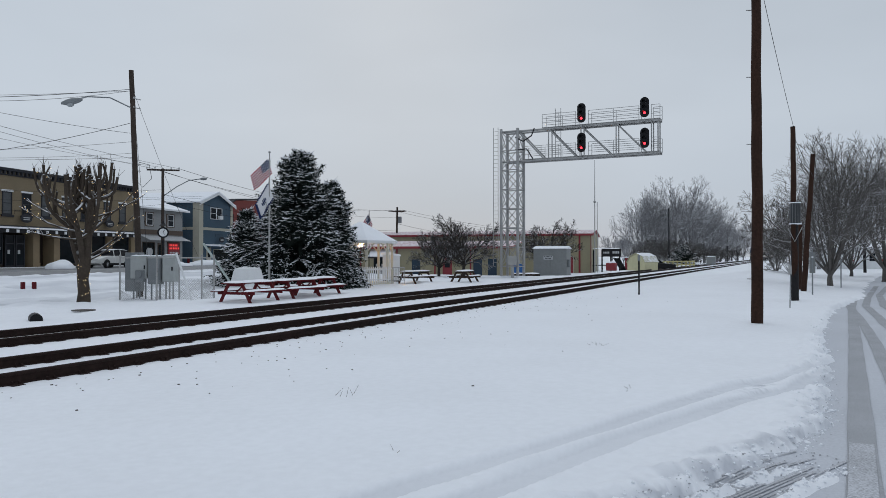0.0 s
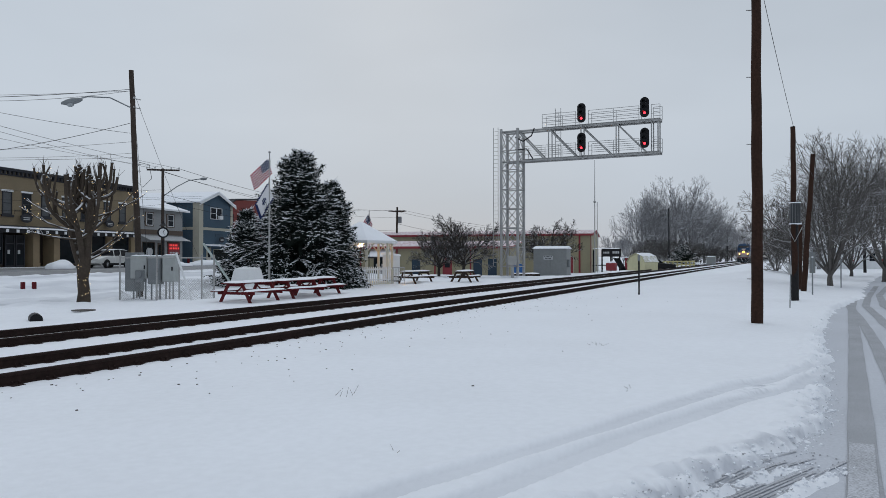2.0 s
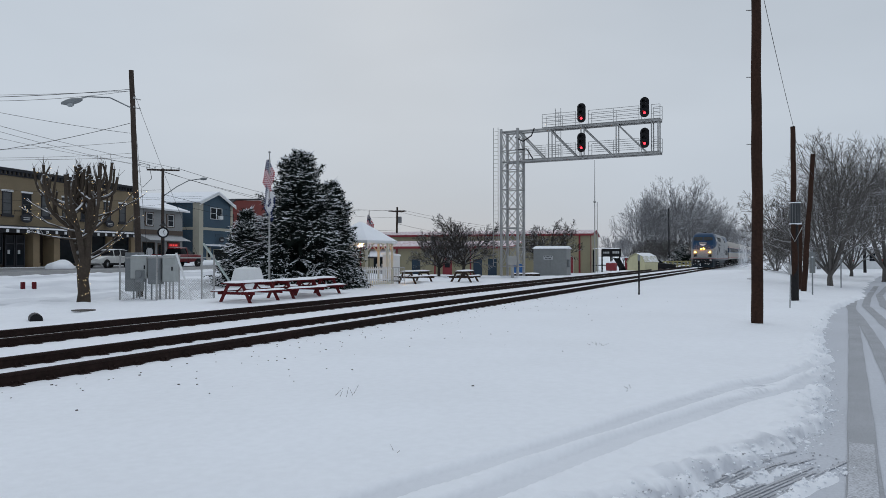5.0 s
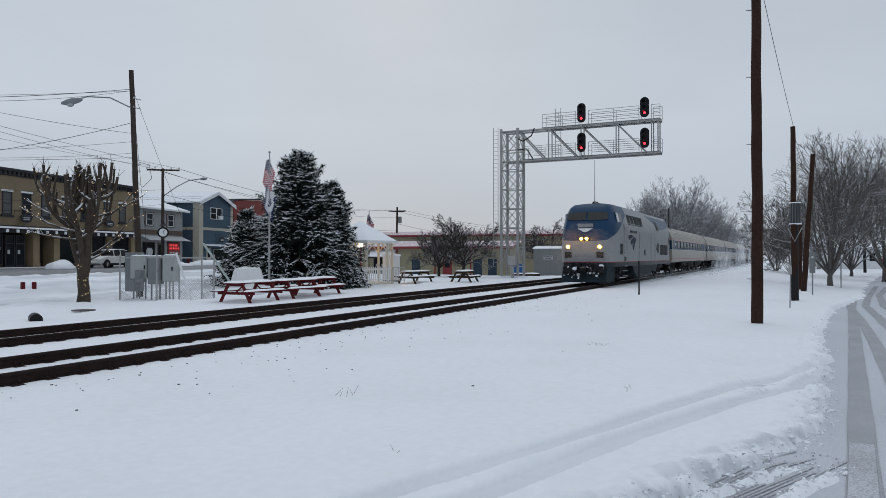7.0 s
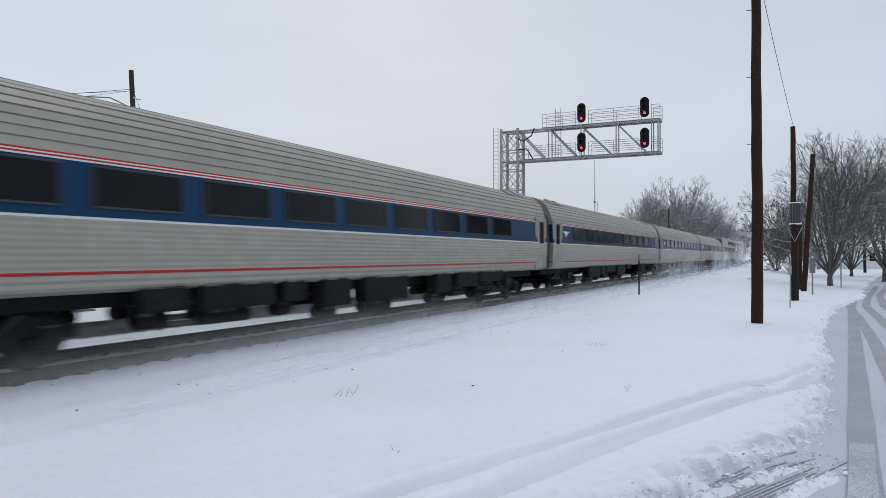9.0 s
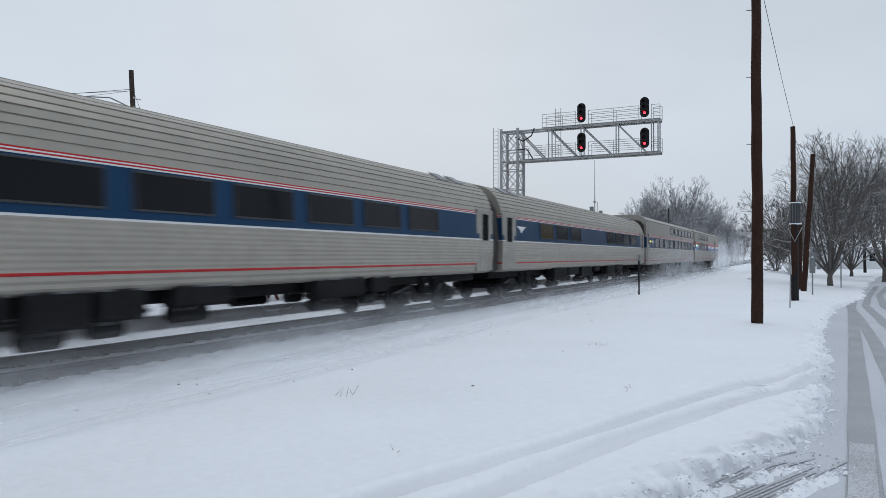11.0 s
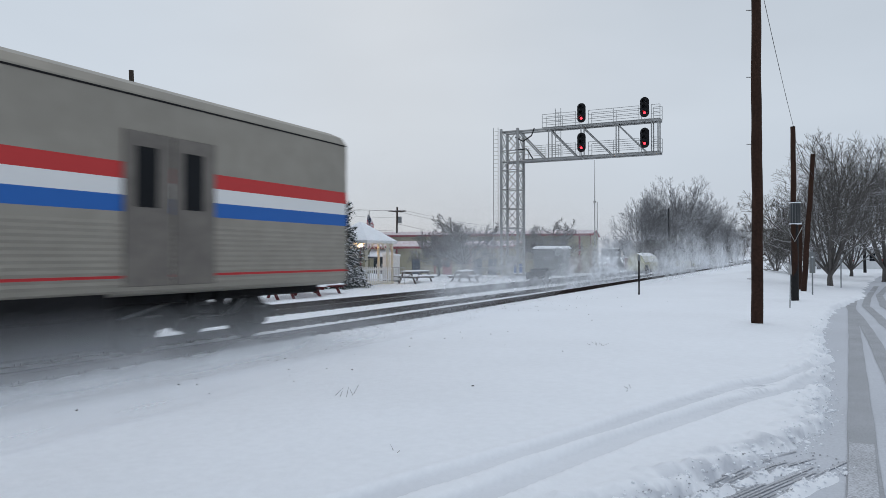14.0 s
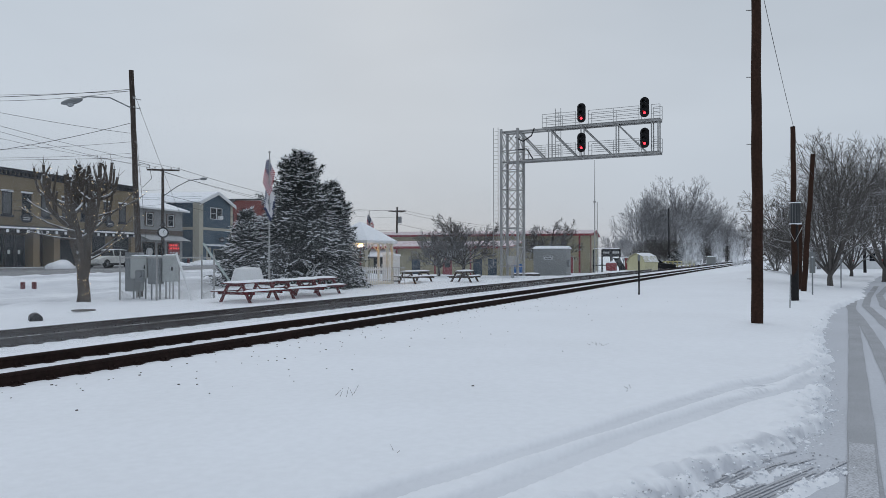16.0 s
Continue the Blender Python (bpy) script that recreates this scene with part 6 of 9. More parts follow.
def build_lit_tree():
    """The pollarded tree wound with small warm lamps."""
    t = thing("pollarded_tree", pose(18.06, 24.17, -0.2), "pollarded bare tree wound with small warm fairy lights", "tree")
    rng = random.Random(8)
    s = Shape()
    pts = [Vector((0, 0, -0.1)), Vector((0.02, 0, 0.4)), Vector((-0.02, 0.03, 0.9)), Vector((0.0, 0.0, 1.3)), Vector((0.0, 0, 1.55))]
    part("trunk", Shape().tube(pts, [0.26, 0.215, 0.20, 0.23, 0.20], 14), BARK_LIT, t, "brown bark wound with lights", True)
    bulbs = []
    for i in range(34):
        z = rng.uniform(0.2, 1.5)
        a = rng.uniform(0, 6.28)
        bulbs.append(Vector((0.222 * math.cos(a), 0.222 * math.sin(a), z)))

    right, away = Vector((0.443, -0.897, 0)), Vector((0.897, 0.443, 0))

    def run(points, r0, r1, glow):
        """One limb along smoothed points."""
        out = []
        n = len(points) - 1
        for i in range(n * 3 + 1):
            k, q = min(n - 1, i // 3), i / 3 - min(n - 1, i // 3)
            p0, p1, p2, p3 = points[max(0, k - 1)], points[k], points[k + 1], points[min(n, k + 2)]
            out.append(0.5 * (2 * p1 + (p2 - p0) * q + (2 * p0 - 5 * p1 + 4 * p2 - p3) * q * q + (3 * p1 - p0 - 3 * p2 + p3) * q ** 3))
        m = len(out) - 1
        s.tube(out, [r0 + (r1 - r0) * i / m for i in range(m + 1)], 8 if r0 > 0.04 else 6)
        for pt in out[1:]:
            if rng.random() < glow:
                bulbs.append(pt + Vector((rng.gauss(0, 0.05), rng.gauss(0, 0.05), rng.gauss(0, 0.05))))
        return out

    def knob(p, r):
        """A pollard head with a few short shoots."""
        s.ball(p, r * 1.35, r * 1.35, r * 1.2, 6, 5)
        for _ in range(rng.randint(1, 3)):
            d = Vector((rng.gauss(0, 0.4), rng.gauss(0, 0.4), 1)).normalized()
            s.tube([p, p + d * rng.uniform(0.1, 0.45)], [0.011, 0.004], 3)

    def candelabra(p, bearing, reach, top, r):
        """A bough that runs outward, then curls up to blunt heads."""
        d = right * math.cos(bearing) + away * math.sin(bearing)
        rise = max(0.15, top - p.z)
        pts = [p, p + d * reach * 0.45 + Vector((0, 0, rise * 0.16 + rng.gauss(0, 0.04))), p + d * reach * 0.86 + Vector((0, 0, rise * 0.40)), p + d * reach + Vector((0, 0, rise))]
        out = run(pts, r, r * 0.55, 0.35)
        knob(out[-1], r * 0.55)
        for f in (3, 4, 5, 6, 7):
            if rng.random() < 0.38:
                q = out[f]
                tip = q + Vector((rng.gauss(0, 0.10), rng.gauss(0, 0.10), max(0.3, min(1.6, top - q.z) * rng.uniform(0.55, 1.0))))
                o = run([q, q.lerp(tip, 0.5) + d * 0.08, tip], r * 0.55, r * 0.40, 0.16)
                knob(o[-1], r * 0.42)

    leaders = []
    for a0, a1, b1, z1, a2, b2, z2, r in ((-0.06, -0.45, 0.1, 2.35, -0.72, 0.1, 3.75, 0.17), (0.07, 0.22, -0.15, 2.4, 0.36, -0.2, 3.85, 0.17), (0.0, -0.1, 0.4, 2.3, -0.2, 0.7, 3.8, 0.13), (0.02, 0.05, -0.4, 2.4, -0.1, -0.75, 3.7, 0.13)):
        leaders.append(run([right * a0 + Vector((0, 0, 1.25)), right * a1 + away * b1 + Vector((0, 0, z1)), right * a2 + away * b2 + Vector((0, 0, z2))], r, r * 0.66, 0.8))
    for k in range(23):
        stem = leaders[k % 4]
        p = stem[rng.randint(3, 6)]
        reach = rng.uniform(0.4, 1.95)
        candelabra(p, 2.4 * k + rng.uniform(-0.4, 0.4), reach, 5.35 - 0.36 * reach + rng.uniform(-0.35, 0.25), 0.088 if reach < 1.1 else 0.07)
    for k, (bearing, z, reach, top) in enumerate(((3.2, 2.7, 2.1, 3.65), (2.9, 3.1, 2.3, 3.95), (0.1, 2.9, 1.75, 4.3), (0.2, 1.6, 1.35, 2.75), (0.0, 1.75, 1.7, 3.3), (3.5, 2.4, 1.6, 2.7), (1.6, 2.6, 1.7, 3.7), (4.6, 2.5, 1.6, 3.6), (0.15, 3.2, 2.0, 4.1))):
        d = right * math.cos(bearing) + away * math.sin(bearing)
        side = -0.3 if math.cos(bearing) < -0.4 else 0.15
        p = right * side + Vector((0, 0, z))
        o = run([p, p + d * reach * 0.5 + Vector((0, 0, (top - z) * 0.35)), p + d * reach + Vector((0, 0, top - z))], 0.05, 0.016, 0.8)
        for f in (3, 4, 5):
            run([o[f], o[f] + d * 0.25 + Vector((rng.gauss(0, 0.1), rng.gauss(0, 0.1), 0.25))], 0.018, 0.007, 0.5)
    part("crown", s, BARK_LIT, t, "pollarded limbs with snow lying on them", True)
    b = Shape()
    for p in bulbs:
        b.ball(p, 0.011, 0.011, 0.014, 5, 4)
    tagged(part("fairy_lights", b, FAIRY, t, "tiny warm glowing bulbs"), kind="stuff")


def spruce_shape(seed, height, radius, boughs=330):
    """Drooping fan-shaped boughs of needle twigs; the second slot is snow lying on the outer twigs."""
    rng = random.Random(seed)
    s = Shape()
    stem = Shape().tube([(0, 0, -0.2), (0, 0, height * 0.6), (0, 0, height)], [0.2, 0.1, 0.015], 8)

    def spray(p, d, length, w, slot):
        d = d.normalized()
        side = d.cross(Vector((0, 0, 1)))
        side = side.normalized() if side.length > 1e-3 else Vector((1, 0, 0))
        up = side.cross(d)
        o = len(s.v)
        s.v += [tuple(p + side * w - up * (w * 0.3)), tuple(p - side * w - up * (w * 0.3)), tuple(p + up * w * 0.7), tuple(p + d * length)]
        s.f += [(o, o + 2, o + 3), (o + 2, o + 1, o + 3), (o + 1, o, o + 3)]
        s.k += [slot] * 3

    def twig(p, d, length, white, fine):
        """A needle twig: short sprays along a drooping line, snow on its upper side."""
        n = max(2, int(length / 0.13))
        side = Vector((-d.y, d.x, 0))
        side = side.normalized() if side.length > 1e-3 else Vector((1, 0, 0))
        for i in range(n + 1):
            f = i / n
            q = p + d * length * f + Vector((0, 0, -0.22 * length * f * f))
            for sgn in (-1, 1):
                spray(q, d * 0.8 + side * sgn * rng.uniform(0.4, 1.0) + Vector((0, 0, rng.uniform(-0.5, 0.25))), rng.uniform(0.12, 0.22) * fine, 0.030, 0)
            if rng.random() < 0.6:
                spray(q, d * 0.5 + Vector((rng.gauss(0, 0.3), rng.gauss(0, 0.3), -1)), rng.uniform(0.14, 0.30), 0.034, 0)
            if rng.random() < white:
                lift = Vector((0, 0, 0.03))
                spray(q + lift, d + side * rng.gauss(0, 0.35) + Vector((0, 0, -0.12)), rng.uniform(0.16, 0.30), rng.uniform(0.032, 0.062), 1)
                if rng.random() < 0.6:
                    spray(q + lift, d * 0.6 + side * rng.choice((-1, 1)) * 0.8, rng.uniform(0.10, 0.18), 0.03, 1)

    for b in range(boughs):
        t = min(0.985, 0.02 + 0.965 * ((b + rng.random()) / boughs) ** 1.12)
        z = t * height
        a = b * 2.39996 + rng.gauss(0, 0.25)
        lumps = 1 + 0.16 * math.sin(2.0 * a + 3.1 * z + seed) + 0.10 * math.sin(5.0 * a - 2.3 * z)
        reach = (radius * min(1.0, 0.78 + 1.4 * t) * (1 - t) ** 0.90 * lumps + 0.12) * rng.uniform(0.74, 1.14)
        d = Vector((math.cos(a), math.sin(a), 0))
        sd = Vector((-d.y, d.x, 0))
        rise = -0.12 + 1.15 * t ** 1.3 + rng.gauss(0, 0.10)
        droop = 0.34 * (1 - t)
        m = max(4, int(reach / 0.2))
        pts = [Vector((0, 0, z)) + d * reach * f + Vector((0, 0, reach * (rise * f - droop * f * f + 0.20 * f ** 4))) for f in [i / m for i in range(m + 1)]]
        s.slot = 0
        s.tube([pts[0], pts[m // 2], pts[-1]], [0.022, 0.015, 0.006], 3, False)
        load = 0.5 + 0.5 * math.sin(1.7 * a + 2.6 * z + 2 * seed) + rng.gauss(0, 0.22)
        for i in range(max(1, int(m * 0.25)), m + 1):
            f = i / m
            white = 0.0 if f < 0.4 else max(0.06, min(0.95, 1.05 * load * (f - 0.15)))
            ln = reach * 0.34 * (1.15 - abs(f - 0.5)) + 0.10
            out = (pts[i] - pts[i - 1]).normalized()
            for sgn in (-1, 1):
                dd = (out * rng.uniform(0.6, 1.0) + sd * sgn * rng.uniform(0.5, 0.95) + Vector((0, 0, rng.uniform(-0.40, 0.05)))).normalized()
                twig(pts[i], dd, min(0.85, ln * rng.uniform(0.7, 1.2)), white, 1.0)
            if f < 0.6:
                twig(pts[i], (out + Vector((0, 0, -0.9))).normalized(), min(0.6, ln), 0.0, 1.3)
        twig(pts[-1], (d + Vector((0, 0, 0.15 + 0.9 * t))).normalized(), 0.22, max(0.1, 0.6 * load), 1.0)
        if t > 0.55:
            twig(pts[-1], Vector((d.x * 0.3, d.y * 0.3, 1)).normalized(), rng.uniform(0.15, 0.35), 0.15, 0.6)
    for i in range(12):
        a = rng.uniform(0, 6.28)
        spray(Vector((0, 0, height - 0.5 + 0.05 * i)), Vector((math.cos(a) * 0.45, math.sin(a) * 0.45, 1)), 0.32, 0.02, 0)
    s.slot = 0
    return stem, s


def build_spruces():
    for seed, h, r, x, y, label in ((4, 7.25, 3.0, 30.75, 23.8, "large dark green spruce dusted with snow"), (9, 5.9, 1.95, 33.7, 23.8, "medium spruce behind the larger one, dusted with snow"), (14, 4.4, 1.7, 32.9, 29.4, "low spreading evergreen dusted with snow"), (17, 3.6, 1.5, 31.6, 28.2, "low spreading evergreen dusted with snow")):
        stem, crown = spruce_shape(seed, h, r, int(48 * h) if h > 5 else 150)
        t = thing("spruce_tree", pose(x, y, -0.3), label, "tree", "park spruces")
        part("trunk", stem, BARK_DARK, t)
        part("crown", crown, [NEEDLES, NEEDLE_SNOW], t, "dense needle sprays with lying snow")


def build_bare_trees():
    fine = [tree_meshes(fan_tree_shape(s, h, r, n, lo, 1.45, 0.10, (11, 8, 5), 0.011, 0.5), BARK_FROST_HAZE) for s, h, r, n, lo in ((31, 19.0, 0.36, 10, 0.62), (32, 17.0, 0.34, 9, 0.8), (33, 15.0, 0.30, 9, 0.55))]
    spots = ((172.5, 32.0, 0, 0.74), (178.8, 29.6, 1, 1.05), (187.9, 26.4, 0, 1.04), (186.0, 31.8, 2, 1.15), (197.5, 24.6, 1, 1.05), (205.5, 21.5, 2, 1.15), (214.3, 20.4, 0, 0.86), (232.0, 20.5, 2, 0.92), (256.0, 20.0, 1, 0.82), (275.0, 19.4, 2, 0.80), (292.0, 18.4, 0, 0.66), (163.0, 33.5, 2, 0.45), (154.0, 32.5, 1, 0.36), (240.0, 27.0, 0, 0.8), (310.0, 26.0, 1, 0.8), (335.0, 19.0, 2, 0.8), (200.0, 33.0, 1, 0.9), (226.0, 34.0, 2, 1.0))
    for i, (x, y, k, sc) in enumerate(spots):
        t = plain_tree("bare_tree", pose(x, y, -0.3, 0, 0, 47 * i), fine[k], "tall bare frosted tree at the wood's edge", "far woods")
        t.scale = (sc * 1.12, sc * 1.12, sc * 1.14)
    # distant frosted wood around the town
    rng = random.Random(77)
    tiny = [tree_meshes(fan_tree_shape(s, 11.0, 0.3, 7, 0.6, 1.4, 0.12, (7, 5, 3), 0.03, 0.5), BARK_FROST_HAZE) for s in (51, 52)]
    for i in range(60):
        a = radians(rng.uniform(-6, 62))
        d = rng.uniform(260, 420)
        x, y = d * math.cos(a), d * math.sin(a)
        if -3 < y - 10.4 < 9:
            continue
        t = plain_tree("bare_tree", pose(x, y, -0.3, 0, 0, rng.uniform(0, 360)), tiny[i % 2], "distant bare frosted tree", "distant trees")
        t.scale = (1.1,) * 3
    # undergrowth below the woods
    bush = tree_meshes(fan_tree_shape(61, 4.2, 0.05, 15, 0.45, 1.4, 0.03, (9, 6, 4), 0.012, 0.3), BARK_MID)
    for i, (x, y, sc) in enumerate(((165, 29, 1.1), (172, 27, 1.3), (180, 25.5, 1.2), (188, 23.5, 1.1), (197, 21.5, 1.2), (207, 19.5, 1.0), (160, 31, 1.0), (220, 18.6, 1.1), (236, 18.0, 1.2), (176, 31, 1.5), (185, 28, 1.4), (195, 26, 1.4), (205, 24, 1.3), (168, 30.5, 1.4), (174, 28.5, 1.5), (182, 27, 1.5), (191, 25, 1.5), (200, 23, 1.4), (212, 21, 1.3), (228, 19.5, 1.3), (250, 18.6, 1.4), (275, 18, 1.4))):
        t = plain_tree("shrub", pose(x, y, -0.3, 0, 0, 73 * i), bush, "tangled dark leafless shrub dusted with snow", "undergrowth")
        t["category"] = "shrub"
        t.scale = (sc, sc, sc)
    # rounded street trees by the metal building
    rnd = tree_meshes(fan_tree_shape(73, 5.5, 0.16, 14, 0.12, 1.15, 0.24, (12, 8, 4), 0.0085, 0.12), BARK_ORN)
    for x, y, sc, rz in ((54.5, 27.3, 0.86, 0), (52.8, 24.15, 1.0, 120), (71.4, 22.9, 1.08, 240)):
        t = plain_tree("ornamental_tree", pose(x, y, -0.35, 0, 0, rz), rnd, "bare rounded ornamental tree with a short trunk", "depot trees")
        t.scale = (sc, sc, sc)
    # the trees along the road
    big = tree_meshes(fan_tree_shape(81, 8.9, 0.17, 14, 0.72, 1.5, 0.09, (12, 8, 5), 0.0055, 0.32), BARK_MID)
    plain_tree("roadside_tree", pose(45.6, -1.95, -0.25, 0, 0, 30), big, "broad bare many-stemmed tree with snow-lined limbs", "roadside trees")
    t = plain_tree("roadside_tree", pose(58.5, -5.9, -0.25, 0, 0, 150), big, "broad bare tree at the bend of the road", "roadside trees")
    t.scale = (1.15, 1.15, 1.2)
    t = plain_tree("roadside_tree", pose(70.0, -4.6, -0.25, 0, 0, 210), big, "broad bare tree at the bend of the road", "roadside trees")
    t.scale = (0.9, 0.9, 0.8)
    t = plain_tree("roadside_tree", pose(80.0, -8.6, -0.25, 0, 0, 250), fine[2], "tall bare frosted tree beyond the road", "roadside trees")
    t.scale = (0.85,) * 3
    t = plain_tree("roadside_tree", pose(105.0, -3.2, -0.25, 0, 0, 100), fine[1], "tall bare frosted tree beyond the road", "roadside trees")
    t.scale = (0.75,) * 3
    t = plain_tree("shrub", pose(67.0, 1.2, -0.1, 0, 0, 20), bush, "dense leafless thicket beside the verge", "roadside trees")
    t["category"] = "shrub"
    t.scale = (1.25, 1.25, 1.6)
    t = plain_tree("shrub", pose(62.0, 0.0, -0.1, 0, 0, 80), bush, "dense leafless thicket beside the verge", "roadside trees")
    t["category"] = "shrub"


build_lit_tree()
build_spruces()
build_bare_trees()

# ---- park, street furniture ----
BARN_RED = mat("red_stained_timber", (0.115, 0.014, 0.017), rough=0.7, vary=0.25, grain=12, stain=2, bump=0.25)
TABLE_GREY = mat("weathered_table_timber", (0.065, 0.045, 0.036), rough=0.85, vary=0.25, grain=12, bump=0.3)
UTIL_GREY = mat("cabinet_grey", (0.205, 0.215, 0.215), rough=0.55, vary=0.1, grain=5, stain=1, bump=0.06)
CABINET_PALE = mat("pale_cabinet_grey", (0.40, 0.42, 0.415), rough=0.55, vary=0.1, grain=5, stain=1, bump=0.06)
UTIL_DARK = mat("meter_grey", (0.20, 0.215, 0.225), rough=0.5, vary=0.12, bump=0.06)
WARM_LAMP = mat("warm_ceiling_lamp", (0.9, 0.6, 0.3), rough=0.4, vary=0.02, bump=0, emit=(1.0, 0.52, 0.13), power=80.0)
BRASS_WOOD = mat("cream_post_paint", (0.62, 0.58, 0.48), rough=0.6, vary=0.08, bump=0.08)
FLAG_RED = mat("flag_red", (0.36, 0.025, 0.04), rough=0.8, vary=0.08, bump=0.05)
FLAG_WHITE = mat("flag_white", (0.68, 0.68, 0.70), rough=0.8, vary=0.05, bump=0.05)
FLAG_BLUE = mat("flag_blue", (0.018, 0.028, 0.085), rough=0.8, vary=0.08, bump=0.05)


def snow_slab(x0, y0, x1, y1, z, h=0.07, seed=0):
    """A pillow of lying snow with a rounded, uneven edge."""
    nx, ny = max(3, int((x1 - x0) / 0.12)), max(3, int((y1 - y0) / 0.12))
    nx, ny = min(nx, 22), min(ny, 14)
    vs, fs = [], []
    for i in range(nx + 1):
        for j in range(ny + 1):
            u, v = i / nx, j / ny
            e = min(1, 6 * min(u, 1 - u)) * min(1, 4 * min(v, 1 - v))
            hh = h * (e ** 0.4) * (0.88 + 0.12 * math.sin(7 * u + 3 * v + seed))
            vs.append((x0 + (x1 - x0) * u, y0 + (y1 - y0) * v, z + hh))
    w = ny + 1
    for i in range(nx):
        for j in range(ny):
            fs.append((i * w + j, (i + 1) * w + j, (i + 1) * w + j + 1, i * w + j + 1))
    return Shape().add(vs, fs)


def picnic_table(m, wood, label, group):
    t = thing("picnic_table", m, label, "picnic table", group)
    L = 2.44
    for i in range(5):
        part("tabletop_plank", Shape().box(-L / 2, -0.36 + i * 0.146, 0.72, L / 2, -0.36 + i * 0.146 + 0.138, 0.76, 0.008), wood, t)
    for s in (-1, 1):
        for i in range(2):
            y = s * 0.72 - 0.14 + i * 0.146
            part("bench_plank", Shape().box(-L / 2, y, 0.41, L / 2, y + 0.136, 0.45, 0.008), wood, t)
        part("bench_snow", snow_slab(-L / 2, s * 0.72 - 0.15, L / 2, s * 0.72 + 0.15, 0.45, 0.07, s), SNOW_CAP, t, "snow on the bench", True)
    part("tabletop_snow", snow_slab(-L / 2, -0.37, L / 2, 0.37, 0.76, 0.085), SNOW_CAP, t, "snow on the tabletop", True)
    for x in (-0.85, 0.85):
        for s in (-1, 1):
            leg = Shape().ring_loft([[(xx, s * 0.24, 0.72), (xx, s * 0.38, 0.72), (xx, s * 0.80, -0.05), (xx, s * 0.66, -0.05)] for xx in (x - 0.02, x + 0.02)])
            part("leg", leg, wood, t)
        part("seat_bearer", Shape().box(x + 0.02, -0.86, 0.31, x + 0.06, 0.86, 0.41, 0.005), wood, t)
        part("top_bearer", Shape().box(x + 0.02, -0.35, 0.62, x + 0.06, 0.35, 0.72, 0.005), wood, t)
        part("brace", Shape().rod((x, 0, 0.36), (x * 0.35, 0, 0.7), 0.03, None, 4), wood, t)
    return t


picnic_table(pose(21.15, 18.75, -0.19, 0, 0, 3), BARN_RED, "red timber picnic table under a layer of snow", "park tables")
picnic_table(pose(24.0, 18.85, -0.19, 0, 0, -2), BARN_RED, "red timber picnic table under a layer of snow", "park tables")
picnic_table(pose(26.3, 19.4, -0.19, 0, 0, 2), BARN_RED, "red timber picnic table beside the spruce, snow on top", "park tables")
picnic_table(pose(40.9, 22.2, -0.19, 0, 0, -12), TABLE_GREY, "brown timber picnic table under snow", "park tables")
picnic_table(pose(43.2, 19.7, -0.19, 0, 0, 8), TABLE_GREY, "dark brown picnic table under snow near the tracks", "park tables")


def build_gazebo():
    g = thing("gazebo", pose(37.9, 24.55, -0.2, 0, 0, 20), "white gazebo with a snowy roof and warm lamp", "gazebo")
    n, R = 8, 2.15
    ring = [(R * 1.12 * math.cos(2 * math.pi * (k + 0.5) / n), R * 1.12 * math.sin(2 * math.pi * (k + 0.5) / n)) for k in range(n)]
    part("roof", Shape().ring_loft([[(x, y, 2.72) for x, y in ring], [(x * 0.04, y * 0.04, 3.95) for x, y in ring]]), SNOW_CAP, g, "snow-covered roof")
    part("soffit", Shape().ring_loft([[(x * 0.985, y * 0.985, 2.56) for x, y in ring], [(x, y, 2.715) for x, y in ring]]), WHITE_PAINT, g, "white eave board")
    part("floor_deck", Shape().ring_loft([[(x * 0.9, y * 0.9, 0.0) for x, y in ring], [(x * 0.9, y * 0.9, 0.14) for x, y in ring]]), BRASS_WOOD, g)
    for k in range(n):
        a = 2 * math.pi * (k + 0.5) / n
        x, y = R * 0.95 * math.cos(a), R * 0.95 * math.sin(a)
        post = Shape().box(x - 0.07, y - 0.07, 0.1, x + 0.07, y + 0.07, 2.6, 0.015)
        part("post", post, BRASS_WOOD, g, "cream painted post")
        for s in (-1, 1):
            b = a + s * 0.26
            part("brace", Shape().rod((x, y, 2.0), (R * 0.93 * math.cos(b), R * 0.93 * math.sin(b), 2.55), 0.045, None, 4), BRASS_WOOD, g)
    part("ceiling_lamp", Shape().ball((0.0, 0.0, 2.42), 0.14, 0.14, 0.12), WARM_LAMP, g, "glowing warm ceiling lamp")
    part("ceiling_lamp_cord", Shape().rod((0, 0, 2.5), (0, 0, 3.6), 0.012), CABLE, g)
    for k in range(n):
        if k in (1, 2):
            continue
        p, q = Vector((ring[k - 1][0] * 0.85, ring[k - 1][1] * 0.85, 0)), Vector((ring[k][0] * 0.85, ring[k][1] * 0.85, 0))
        part("rail", Shape().rod(p + Vector((0, 0, 0.95)), q + Vector((0, 0, 0.95)), 0.035, None, 4), WHITE_PAINT, g)


